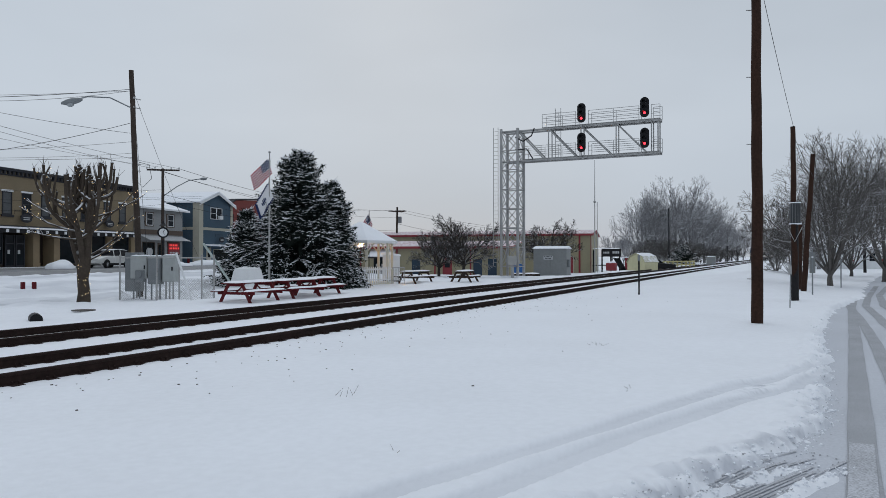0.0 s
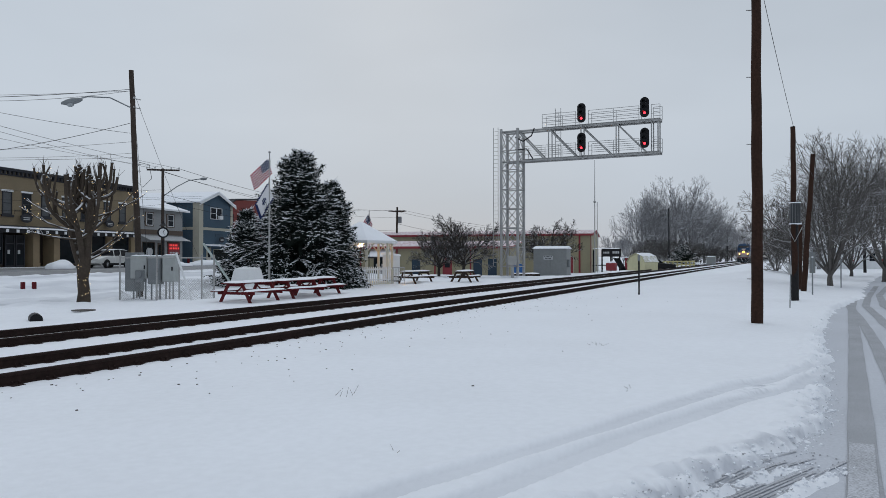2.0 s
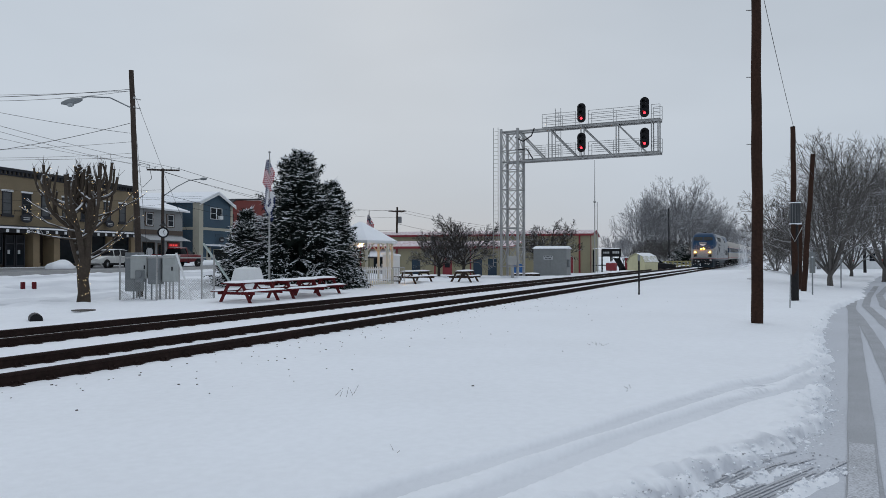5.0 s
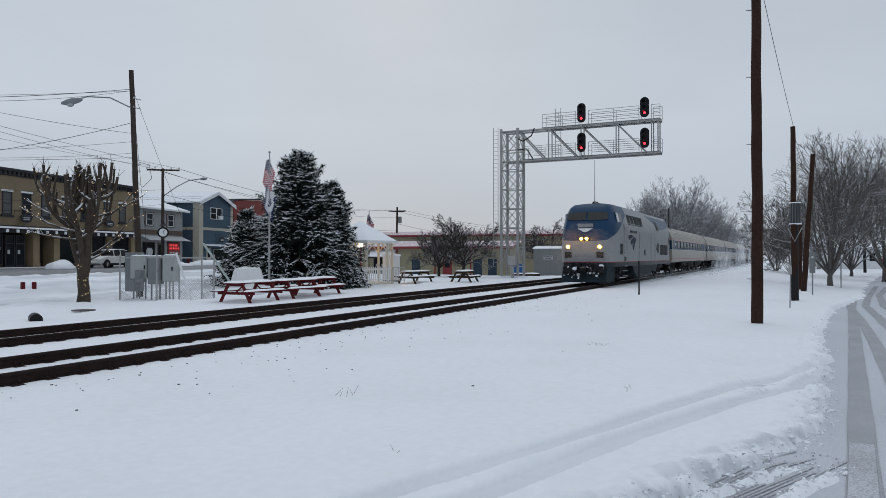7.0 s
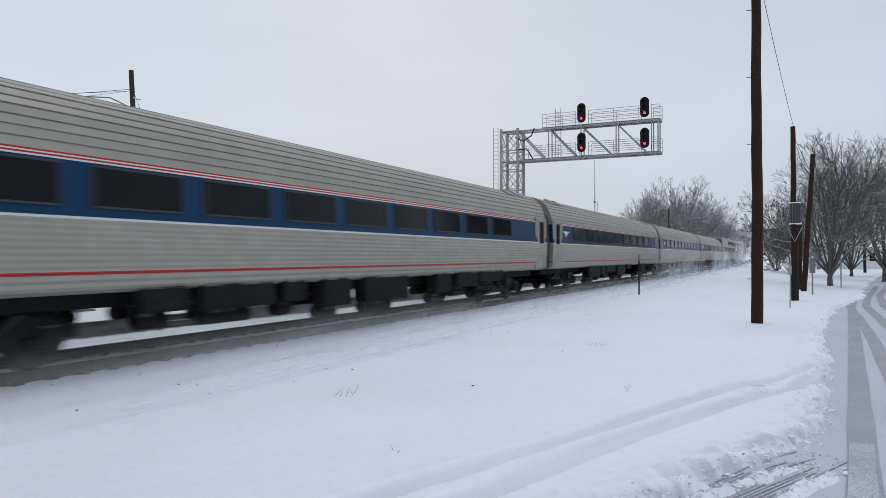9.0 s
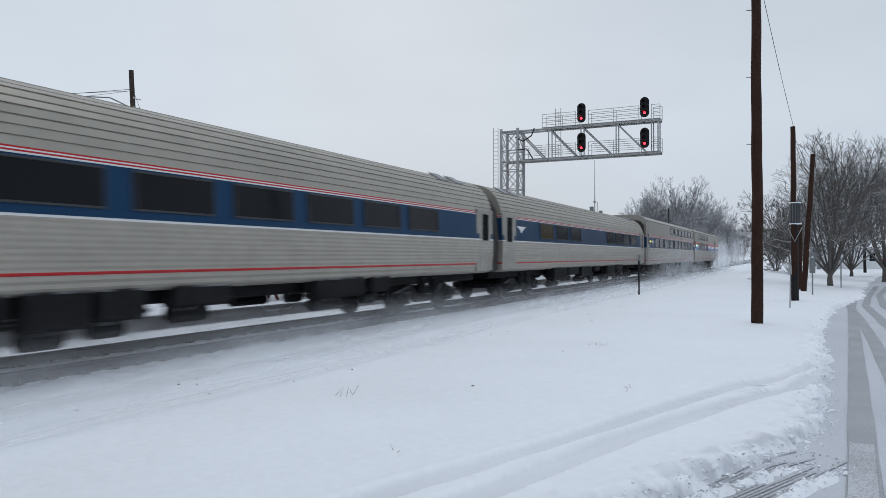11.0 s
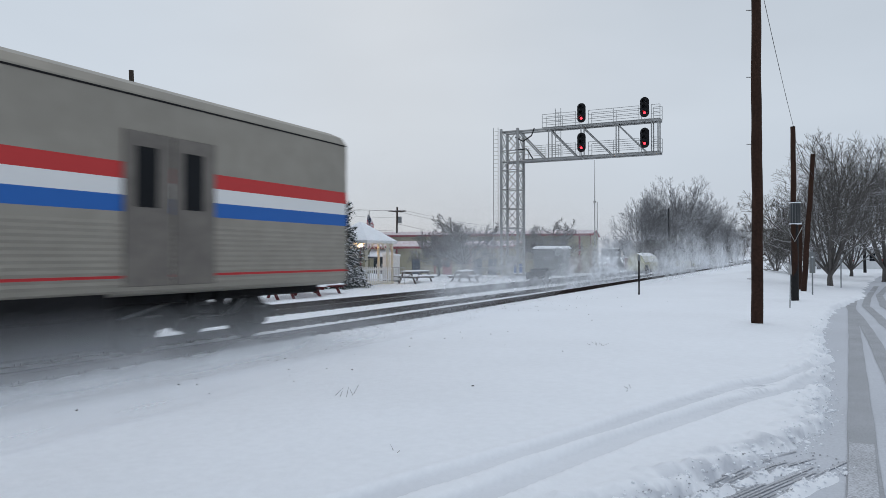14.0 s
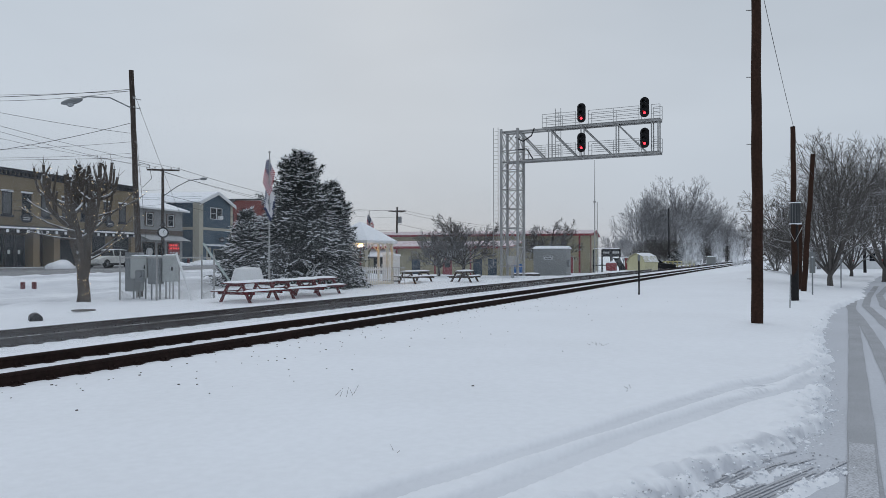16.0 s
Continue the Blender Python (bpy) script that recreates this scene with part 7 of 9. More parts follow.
def picket_fence(a, b, label):
    a, b = Vector(a), Vector(b)
    L = (b - a).length
    f = thing("picket_fence", pose(a.x, a.y, a.z, 0, 0, math.degrees(math.atan2(b.y - a.y, b.x - a.x))), label, "fence", "park fences")
    sl = Shape().box(-0.035, -0.012, 0.08, 0.035, 0.012, 1.12, 0.008).mesh("picket", WHITE_PAINT)
    n = int(L / 0.13)
    for i in range(n + 1):
        o = new("picket", sl)
        o.parent = f
        o.matrix_basis = pose(i * L / n, -0.03, 0)
    for z in (0.3, 0.9):
        part("rail", Shape().box(0, -0.015, z, L, 0.03, z + 0.07), WHITE_PAINT, f)


build_gazebo()
picket_fence((35.9, 23.3, -0.2), (37.9, 22.4, -0.2), "white picket fence beside the gazebo")
br = thing("crowd_barrier", pose(38.0, 22.3, -0.2, 0, 0, -20), "steel crowd barrier on the snow", "barrier")
for x in (0.0, 1.05):
    part("barrier_post", Shape().tube([(x, 0, 0), (x, 0, 0.95), (x + (0.05 if x < 0.5 else -0.05), 0, 1.05)], 0.022), GALV, br)
part("barrier_rail", Shape().rod((0.03, 0, 1.05), (1.02, 0, 1.05), 0.022).rod((0.0, 0, 0.25), (1.05, 0, 0.25), 0.018), GALV, br)
for i in range(1, 8):
    part("barrier_bar", Shape().rod((i * 0.131, 0, 0.25), (i * 0.131, 0, 1.05), 0.012), GALV, br)
booth = thing("white_booth", pose(41.3, 24.3, -0.2, 0, 0, -25), "small white booth with snow on its roof", "booth")
part("wall", Shape().box(-0.7, -0.7, 0.15, 0.7, 0.7, 1.95, 0.02), WHITE_PAINT, booth)
part("roof", Shape().ring_loft([[(-0.8, -0.8, 1.95), (0.8, -0.8, 1.85), (0.8, 0.8, 1.85), (-0.8, 0.8, 1.95)], [(-0.75, -0.75, 2.12), (0.75, -0.75, 1.97), (0.75, 0.75, 1.97), (-0.75, 0.75, 2.12)]]), SNOW_CAP, booth, "snow-covered roof")
part("skid", Shape().box(-0.65, -0.65, 0.0, 0.65, 0.65, 0.15), BLACK, booth)
booth.scale = (0.6, 0.6, 0.95)

cone = thing("covered_planter", pose(25.5, 22.75, -0.2), "snow-white tapered planter cover", "planter")
part("cover", Shape().ring_loft([[(k * x, k * y, z) for x, y in ((-1, -1), (-0.4, -1.12), (0.4, -1.12), (1, -1), (1.12, 0), (1, 1), (-1, 1), (-1.12, 0))] for k, z in ((0.72, 0), (0.64, 0.5), (0.52, 1.1), (0.46, 1.22), (0.3, 1.27))]), WHITE_PAINT, cone, "pale tapered cover", True)
cone.scale = (0.86, 0.86, 0.98)

# flagpole
fp = thing("flagpole", pose(27.2, 22.9, -0.2), "slim silver flagpole with a ball finial", "flagpole")
part("pole", Shape().tube([(0, 0, 0), (0, 0, 3.5), (0, 0, 6.8)], [0.06, 0.045, 0.028], 10), GALV, fp, "", True)
part("finial", Shape().ball((0, 0, 6.86), 0.06, 0.06, 0.06), GALV, fp)
part("halyard", Shape().tube([(0.05, -0.05, 6.6), (-0.15, 0.2, 3.0), (0.05, -0.05, 1.3)], 0.006, 4), CABLE, fp)

FLAGS = []


def flag(name, label, hoist, fly, m, painter):
    """A flag of upright strips; each strip is a rigid piece that swings by itself."""
    f = thing(name, m, label, "flag")
    n = 12
    for i in range(n):
        s = Shape()
        w = fly / n
        painter(s, i, n, w, hoist)
        me = s.mesh("cloth_strip", [FLAG_WHITE, FLAG_RED, FLAG_BLUE])
        ob = new("cloth_strip", me)
        ob.parent = f
        FLAGS.append((f, ob, i, n, w))
    return f


def stripes(s, i, n, w, h):
    """Thirteen stripes with a blue canton of pale dots."""
    for k in range(13):
        z0, z1 = -h * (k + 1) / 13, -h * k / 13
        s.slot = 1 if k % 2 == 0 else 0
        if i < 5 and k < 7:
            s.slot = 2
        s.box(-0.012, -0.006, z0, w + 0.012, 0.006, z1)
    if i < 5:
        s.slot = 0
        for a in range(4):
            for b in range(1):
                x, z = w * 0.5, -h * (0.08 + 0.12 * a)
                s.box(x - 0.02, -0.009, z - 0.02, x + 0.02, 0.009, z + 0.02)
    s.slot = 0


def bordered(s, i, n, w, h):
    """A pale field with a dark border and a dark device in the middle."""
    s.slot = 2 if i == n - 1 else 0
    s.box(-0.012, -0.006, -h, w + 0.012, 0.006, 0)
    s.slot = 2
    s.box(-0.012, -0.008, -h, w + 0.012, 0.008, -h * 0.9)
    s.box(-0.012, -0.008, -h * 0.07, w + 0.012, 0.008, 0)
    if 4 <= i <= 7:
        s.box(0, -0.008, -h * (0.66 if 4 < i < 7 else 0.58), w, 0.008, -h * (0.34 if 4 < i < 7 else 0.42))
    s.slot = 0


flag("national_flag", "red and white striped flag with a blue canton", 0.74, 1.18, pose(27.16, 22.96, 6.3), stripes)
flag("bordered_flag", "pale flag with a dark border and device", 0.80, 1.2, pose(27.16, 22.96, 5.1), bordered)
flag("small_flag", "small striped flag above the gazebo roof", 0.8, 0.9, pose(42.4, 26.8, 4.5), stripes)
sp = thing("flag_staff", pose(42.4, 26.75, 2.9), "thin dark flag staff behind the gazebo", "flag staff")
part("staff", Shape().rod((0, 0, -3.1), (0, 0, 1.9), 0.025), BLACK, sp)

# meter enclosure with chain-link fence
enc = thing("meter_cabinets", pose(20.8, 23.25, -0.2, 0, 0, -66), "grey utility meter cabinets on steel legs", "utility cabinet")
for x0, x1, z0, z1, y, mt in ((-1.15, -0.45, 0.85, 1.78, 0.1, CABINET_PALE), (-0.38, 0.14, 0.62, 1.76, 0.0, UTIL_DARK), (0.2, 0.72, 0.72, 1.80, 0.05, CABINET_PALE)):
    c = new("cabinet")
    c.parent = enc
    part("cabinet_body", Shape().box(x0, y - 0.2, z0, x1, y + 0.2, z1, 0.02), mt, c, "grey steel cabinet")
    part("cabinet_door", Shape().box(x0 + 0.03, y - 0.225, z0 + 0.04, x1 - 0.03, y - 0.2, z1 - 0.04, 0.008), mt, c)
    part("cabinet_snow", snow_slab(x0, y - 0.2, x1, y + 0.2, z1, 0.05), SNOW_CAP, c, "", True)
    part("latch", Shape().box(x1 - 0.12, y - 0.25, (z0 + z1) / 2 - 0.08, x1 - 0.07, y - 0.225, (z0 + z1) / 2 + 0.08), BLACK, c)
part("meter", Shape().rod((-0.72, -0.12, 1.02), (-0.72, -0.30, 1.02), 0.12, None, 16).box(-0.9, -0.2, 0.7, -0.54, -0.08, 1.2, 0.02), UTIL_DARK, enc, "round electricity meter")
for x in (-1.05, -0.8, -0.55, -0.3, -0.1, 0.05, 0.3, 0.45, 0.6):
    part("conduit", Shape().rod((x, 0.0, -0.1), (x, 0.0, 0.95), 0.035, None, 8), UTIL_DARK if x < 0.2 else GALV, enc)
part("rear_cabinet", Shape().box(-1.6, 0.35, 0.3, -1.0, 0.85, 1.92, 0.02), UTIL_DARK, enc, "tall grey rear cabinet")
fen = thing("chain_link_fence", pose(20.8, 23.25, -0.2, 0, 0, -66), "galvanised chain-link enclosure round the meters", "fence")
posts = ((-1.35, -0.55), (0.25, -0.75), (1.15, -0.72), (2.05, -0.7), (2.0, 0.8), (-1.35, 0.9))
for x, y in posts:
    part("post", Shape().rod((x, y, -0.1), (x, y, 1.78), 0.035, None, 8).ball((x, y, 1.8), 0.045, 0.045, 0.04, 8, 4), GALV, fen)
for (x0, y0), (x1, y1) in zip(posts, posts[1:]):
    part("top_rail", Shape().rod((x0, y0, 1.7), (x1, y1, 1.7), 0.022, None, 6), GALV, fen)
    mesh = Shape()
    n = int(math.hypot(x1 - x0, y1 - y0) / 0.1)
    for i in range(-8, n + 1):
        for d in (0, 8):
            a, b = i / n if not d else (i + 8) / n, (i + 8) / n if not d else i / n
            za, zb = 0.02, 0.82
            if a < 0:
                za, a = za + (zb - za) * (-a) * n / 8, 0.0
            if b < 0:
                zb, b = zb - (zb - za) * 0.5, 0.0
            if max(a, b) > 1:
                continue
            mesh.rod((x0 + (x1 - x0) * a, y0 + (y1 - y0) * a, za), (x0 + (x1 - x0) * b, y0 + (y1 - y0) * b, zb), 0.004, None, 3)
    tagged(part("wire_mesh", mesh, GALV, fen, "chain-link mesh"), kind="stuff")
bd = thing("leaning_board", pose(20.35, 20.95, -0.2), "pale board leaning against the enclosure", "board")
part("plank", Shape().ring_loft([[(-0.03, -0.04, 0), (0.03, -0.04, 0), (0.03, 0.02, 0), (-0.03, 0.02, 0)], [(0.0, 0.86, 1.9), (0.06, 0.86, 1.9), (0.06, 0.92, 1.9), (0.0, 0.92, 1.9)]]), WHITE_PAINT, bd)
bd = thing("barrier_arm", pose(27.4, 25.2, 0.0), "pale tilted pole standing in the snow", "pole")
part("arm", Shape().rod((0, 0, -0.15), (-2.55, -0.35, 2.15), 0.055, None, 8), mat("pale_green_paint", (0.45, 0.52, 0.50), bump=0.05), bd)

# reflector stakes, drain, culvert, cover
for dx, dy in ((0.0, 0.0), (0.25, -0.45)):
    t = thing("red_marker_tin", pose(20.9 + dx, 32.2 + dy, -0.1), "small red marker box on a stake", "marker", "marker boxes")
    part("box", Shape().box(-0.08, -0.08, 0.10, 0.08, 0.08, 0.46, 0.02), BARN_RED, t)
    part("stake", Shape().box(-0.02, -0.02, -0.2, 0.02, 0.02, 0.12), BLACK, t)
pf = thing("pin_flag", pose(16.6, 27.0, -0.2), "tiny red pin flag in the snow", "marker flag")
part("wire", Shape().rod((0, 0, -0.1), (0, 0, 0.3), 0.006), BLACK, pf)
part("pennant", Shape().box(-0.005, 0, 0.16, 0.005, 0.12, 0.3), BARN_RED, pf)
cv = thing("drain_pipe", pose(12.3, 18.4, -0.22, 0, 0, 60), "black drain pipe end half buried in snow", "pipe")
part("pipe", Shape().ring_loft([[(x, r * math.cos(a), r * math.sin(a) + 0.08) for a in [2 * math.pi * j / 16 for j in range(16)]] for x, r in ((-0.3, 0.16), (0.35, 0.16), (0.35, 0.12), (-0.1, 0.12))]), BLACK, cv)
pl = thing("manhole_cover", pose(15.26, 20.42, -0.185), "dark manhole cover in a hollow of snow", "manhole cover")
part("cover", Shape().rod((0, 0, 0), (0, 0, 0.03), 0.36, None, 20), STONE, pl)

# planters and benches along the street side
wallp = thing("low_brick_wall", street_pose(13.5, -19.5, 0.3), "low brick planter wall capped with snow", "wall")
part("brickwork", Shape().box(-2.5, -0.25, -0.5, 6.0, 0.25, 0.48, 0.02), RED_BRICK, wallp)
part("cap_snow", snow_slab(-2.5, -0.28, 6.0, 0.28, 0.48, 0.1), SNOW_CAP, wallp, "", True)
wallp = thing("low_dark_wall", street_pose(13.0, -24.0, 0.2), "long dark planter edge capped with snow", "wall")
part("timber", Shape().box(-4.0, -0.2, -0.4, 4.0, 0.2, 0.36, 0.02), TIE_WOOD, wallp)
part("cap_snow", snow_slab(-4.0, -0.24, 4.0, 0.24, 0.36, 0.1), SNOW_CAP, wallp, "", True)
hy = thing("fire_hydrant", street_pose(20.6, -4.6, 0.55), "red fire hydrant in the snow", "hydrant")
part("barrel", Shape().tube([(0, 0, 0), (0, 0, 0.55), (0, 0, 0.7), (0, 0, 0.8)], [0.14, 0.13, 0.15, 0.05], 12), BARN_RED, hy)
part("outlet", Shape().rod((-0.22, 0, 0.45), (0.22, 0, 0.45), 0.06), BARN_RED, hy)
for along, out, w, h in ((1.2, -4.9, 1.3, 0.75), (17.2, -5.2, 2.2, 0.5), (24.0, -5.0, 3.6, 0.65), (-8.0, -4.9, 2.0, 0.4)):
    p = street(along, out, 0.45)
    t = thing("snow_pile", pose(*p), "shovelled snow pile by the kerb", "snow pile", "snow piles")
    s = Shape().ball((0, 0, 0), w, 0.9, h, 18, 10)
    s.v = [(x * (1 + 0.12 * math.sin(5 * y + x)), y, z * (1 + 0.15 * math.sin(4 * x + 2 * y))) for x, y, z in s.v]
    part("mound", s, SNOW_CAP, t, "", True)

# clock
ck = thing("street_clock", pose(37.5, 41.5, 0.0), "black post clock with a white round dial", "clock")
part("post", Shape().tube([(0, 0, -0.2), (0, 0, 0.8), (0, 0, 1.0), (0, 0, 2.75)], [0.16, 0.14, 0.09, 0.075], 12), BLACK, ck)
view = math.degrees(math.atan2(41.5, 37.5)) + 180
face = new("clock_head")
face.parent = ck
face.matrix_basis = pose(0, 0, 3.3, 0, 0, view)
part("drum", Shape().rod((-0.16, 0, 0), (0.16, 0, 0), 0.40, None, 28), BLACK, face)
part("dial", Shape().rod((0.16, 0, 0), (0.175, 0, 0), 0.29, None, 28), WHITE_PAINT, face, "white clock dial")
part("pointer", Shape().ring_loft([[(0.18, -0.02, 0), (0.18, 0.02, 0), (0.18, 0.2 * 0.45 + 0.02, 0.2), (0.18, 0.2 * 0.45 - 0.02, 0.2)], [(0.185, -0.02, 0), (0.185, 0.02, 0), (0.185, 0.2 * 0.45 + 0.02, 0.2), (0.185, 0.2 * 0.45 - 0.02, 0.2)]]), BLACK, face)
part("pointer", Shape().ring_loft([[(0.18, -0.02, 0.02), (0.18, 0.0, -0.02), (0.18, 0.13, -0.2), (0.18, 0.1, -0.21)], [(0.185, -0.02, 0.02), (0.185, 0.0, -0.02), (0.185, 0.13, -0.2), (0.185, 0.1, -0.21)]]), BLACK, face)
part("finial", Shape().tube([(0, 0, 3.8), (0, 0, 3.95), (0, 0, 4.2)], [0.3, 0.12, 0.03], 10), BLACK, ck)


# ---- vehicles ----
CAR_WHITE = mat("pearl_white_paint", (0.62, 0.62, 0.60), rough=0.25, vary=0.05, grain=3, stain=0.6, bump=0)
TRUCK_RED = mat("red_truck_paint", (0.16, 0.006, 0.012), rough=0.3, vary=0.12, grain=3, stain=0.6, bump=0)
TYRE = mat("tyre_rubber", (0.014, 0.014, 0.015), rough=0.85, vary=0.2, bump=0.1)
CHROME = mat("chrome", (0.55, 0.56, 0.57), rough=0.2, metal=1.0, vary=0.08, bump=0)
TAIL_GLOW = mat("tail_lamp_red", (0.4, 0.02, 0.015), rough=0.3, vary=0.02, bump=0, emit=(1.0, 0.08, 0.05), power=0.12)


def car_wheel(parent, x, y, r, side):
    w = new("wheel")
    w.parent = parent
    w.matrix_basis = pose(x, y, r)
    part("tyre", Shape().ring_loft([[(q * math.cos(2 * math.pi * j / 22), yy, q * math.sin(2 * math.pi * j / 22)) for j in range(22)] for yy, q in ((-0.1, r * 0.66), (-0.11, r * 0.93), (-0.07, r), (0.07, r), (0.11, r * 0.93), (0.1, r * 0.66))]), TYRE, w, "", True)
    part("rim", Shape().rod((0, -0.07, 0), (0, 0.07, 0), r * 0.66, None, 18), GALV, w)
    for k in range(5):
        a = 2 * math.pi * k / 5
        part("spoke", Shape().rod((0, side * 0.085, 0), (r * 0.55 * math.cos(a), side * 0.085, r * 0.55 * math.sin(a)), 0.03, None, 5), CHROME, w)
    return w


def body_loft(sections, material, name, parent, label=""):
    """sections: x, then (half width, height) pairs from sill to roof."""
    rings = []
    for x, *pr in sections:
        rings.append([(x, y, z) for y, z in pr] + [(x, -y, z) for y, z in pr[::-1]])
    return part(name, Shape().ring_loft(rings), material, parent, label, True)


def build_suv():
    c = thing("suv", street_pose(5.4, -6.3, 0.53, 180), "parked white crossover car at the kerb", "car")
    z0 = 0.28
    body_loft([(-2.2, (0.6, 0.5), (0.72, 0.6), (0.72, 0.85), (0.6, 0.9)), (-2.05, (0.78, z0), (0.86, 0.5), (0.86, 0.95), (0.7, 1.02)), (-1.0, (0.84, z0), (0.90, 0.55), (0.88, 1.0), (0.72, 1.06)), (0.0, (0.84, z0), (0.90, 0.55), (0.88, 1.02), (0.74, 1.08)), (1.2, (0.84, z0), (0.90, 0.55), (0.88, 1.0), (0.74, 1.06)), (1.95, (0.80, z0), (0.87, 0.5), (0.84, 0.88), (0.7, 0.94)), (2.2, (0.66, 0.42), (0.74, 0.5), (0.72, 0.72), (0.6, 0.78))], CAR_WHITE, "body", c, "white painted body")
    body_loft([(-1.95, (0.76, 1.0), (0.70, 1.05)), (-1.55, (0.78, 1.0), (0.62, 1.55)), (-0.3, (0.8, 1.02), (0.62, 1.62)), (0.4, (0.8, 1.02), (0.60, 1.56)), (1.15, (0.76, 1.0), (0.66, 1.08))], DARK_GLASS, "glasshouse", c, "dark windows")
    body_loft([(-1.7, (0.64, 1.5), (0.5, 1.56)), (-1.4, (0.64, 1.57), (0.5, 1.63)), (-0.3, (0.65, 1.61), (0.5, 1.67)), (0.42, (0.62, 1.54), (0.5, 1.6))], SNOW_CAP, "roof_panel", c, "snow-dusted roof")
    for s in (-1, 1):
        for x in (-0.55, 0.35):
            part("door_pillar", Shape().rod((x, s * 0.83, 1.0), (x - 0.08, s * 0.63, 1.57), 0.035, None, 5), CAR_WHITE, c)
        part("tail_lamp", Shape().box(-2.16, s * 0.72 - 0.1, 0.8, -2.0, s * 0.72 + 0.1, 1.0, 0.02), TAIL_RED, c)
        part("cladding", Shape().box(-1.9, s * 0.87 - 0.04, 0.26, 1.9, s * 0.87 + 0.04, 0.42, 0.02), BLACK, c)
        part("roof_rail", Shape().rod((-1.4, s * 0.58, 1.68), (0.2, s * 0.58, 1.7), 0.02), BLACK, c)
        for x in (-1.32, 1.35):
            part("wheel_arch", Shape().rod((x, s * 0.78, 0.36), (x, s * 0.905, 0.36), 0.40, None, 20), BLACK, c)
            car_wheel(c, x, s * 0.84, 0.34, s)
    return c


def build_truck():
    c = thing("pickup_truck", street_pose(-45, -9.5, 0.53), "red pickup truck driving along the street", "pickup truck")
    body_loft([(0.05, (0.8, 0.62), (0.95, 0.7), (0.95, 1.15), (0.92, 1.2)), (1.9, (0.9, 0.5), (0.98, 0.7), (0.97, 1.17), (0.93, 1.22)), (4.3, (0.9, 0.5), (0.98, 0.7), (0.97, 1.15), (0.9, 1.2)), (5.5, (0.88, 0.52), (0.96, 0.7), (0.92, 1.08), (0.82, 1.14)), (5.75, (0.8, 0.55), (0.9, 0.68), (0.86, 0.98), (0.76, 1.04))], TRUCK_RED, "body", c, "red painted body")
    body_loft([(2.05, (0.9, 1.18), (0.78, 1.24)), (2.2, (0.92, 1.18), (0.70, 1.78)), (3.3, (0.92, 1.18), (0.70, 1.82)), (4.1, (0.90, 1.16), (0.74, 1.3))], DARK_GLASS, "cab_glass", c, "dark cab windows")
    body_loft([(2.15, (0.72, 1.74), (0.6, 1.82)), (2.4, (0.73, 1.78), (0.6, 1.88)), (3.4, (0.71, 1.78), (0.6, 1.86))], TRUCK_RED, "cab_roof", c)
    part("bed_well", Shape().box(0.12, -0.82, 1.16, 1.95, 0.82, 1.225), BLACK, c, "dark load bed")
    part("rear_bumper", Shape().box(-0.12, -0.92, 0.52, 0.06, 0.92, 0.68, 0.03), CHROME, c, "chrome rear bumper")
    part("tailgate", Shape().box(0.0, -0.78, 0.72, 0.05, 0.78, 1.18, 0.02), TRUCK_RED, c)
    part("front_bumper", Shape().box(5.68, -0.9, 0.48, 5.86, 0.9, 0.66, 0.03), CHROME, c)
    part("grille", Shape().box(5.7, -0.6, 0.72, 5.8, 0.6, 0.98, 0.02), BLACK, c)
    for s in (-1, 1):
        part("cab_pillar", Shape().rod((3.05, s * 0.93, 1.18), (3.0, s * 0.73, 1.8), 0.05, None, 5), TRUCK_RED, c)
        part("tail_lamp", Shape().box(-0.02, s * 0.88 - 0.07, 0.75, 0.06, s * 0.88 + 0.07, 1.12, 0.015), TAIL_GLOW, c, "lit red tail lamp")
        part("door_mirror", Shape().box(3.75, s * 1.0, 1.2, 3.85, s * 1.18, 1.4, 0.02), BLACK, c)
        part("door_seam", Shape().box(3.02, s * 0.975 - 0.01, 0.62, 3.05, s * 0.975 + 0.01, 1.17), BLACK, c)
        for x in (1.15, 4.75):
            part("wheel_arch", Shape().rod((x, s * 0.84, 0.42), (x, s * 0.985, 0.42), 0.47, None, 20), BLACK, c)
            car_wheel(c, x, s * 0.92, 0.39, s)
    return c


build_suv()
TRUCK = build_truck()

# ---- poles, lamps and wires on the town side ----
LAMP_GLASS = mat("lamp_bowl", (0.35, 0.37, 0.38), rough=0.3, vary=0.05, bump=0)
tp = wood_pole("utility_pole", (21.95, 25.68, -0.3), (21.67, 25.96, 9.72), 0.14, 0.10, POLE_GREY, "tall weathered utility pole with a street lamp", 5)
arm = new("street_lamp_arm")
arm.parent = tp
B = Vector((21.95, 25.68, -0.3))
part("bracket", Shape().tube([Vector((21.72, 25.88, 8.03)) - B, Vector((20.95, 26.4, 8.42)) - B, Vector((20.2, 26.85, 8.36)) - B, Vector((19.9, 26.95, 8.22)) - B], 0.028, 6), UTIL_DARK, arm, "curved steel bracket")
hd = Vector((19.62, 27.05, 8.06)) - B
rings = []
for t, r in ((-0.42, 0.04), (-0.3, 0.13), (0.0, 0.19), (0.22, 0.15), (0.42, 0.06)):
    c = hd + Vector((-0.28, 0.2, -0.1)).normalized() * (-t) * -1
    rings.append([c + Vector((0.58, 0.81, 0)) * r * math.cos(a) + Vector((0, 0, 1)) * r * 0.8 * math.sin(a) for a in [2 * math.pi * j / 12 for j in range(12)]])
part("lamp_head", Shape().ring_loft(rings), UTIL_DARK, arm, "grey cobra-head lamp", True)
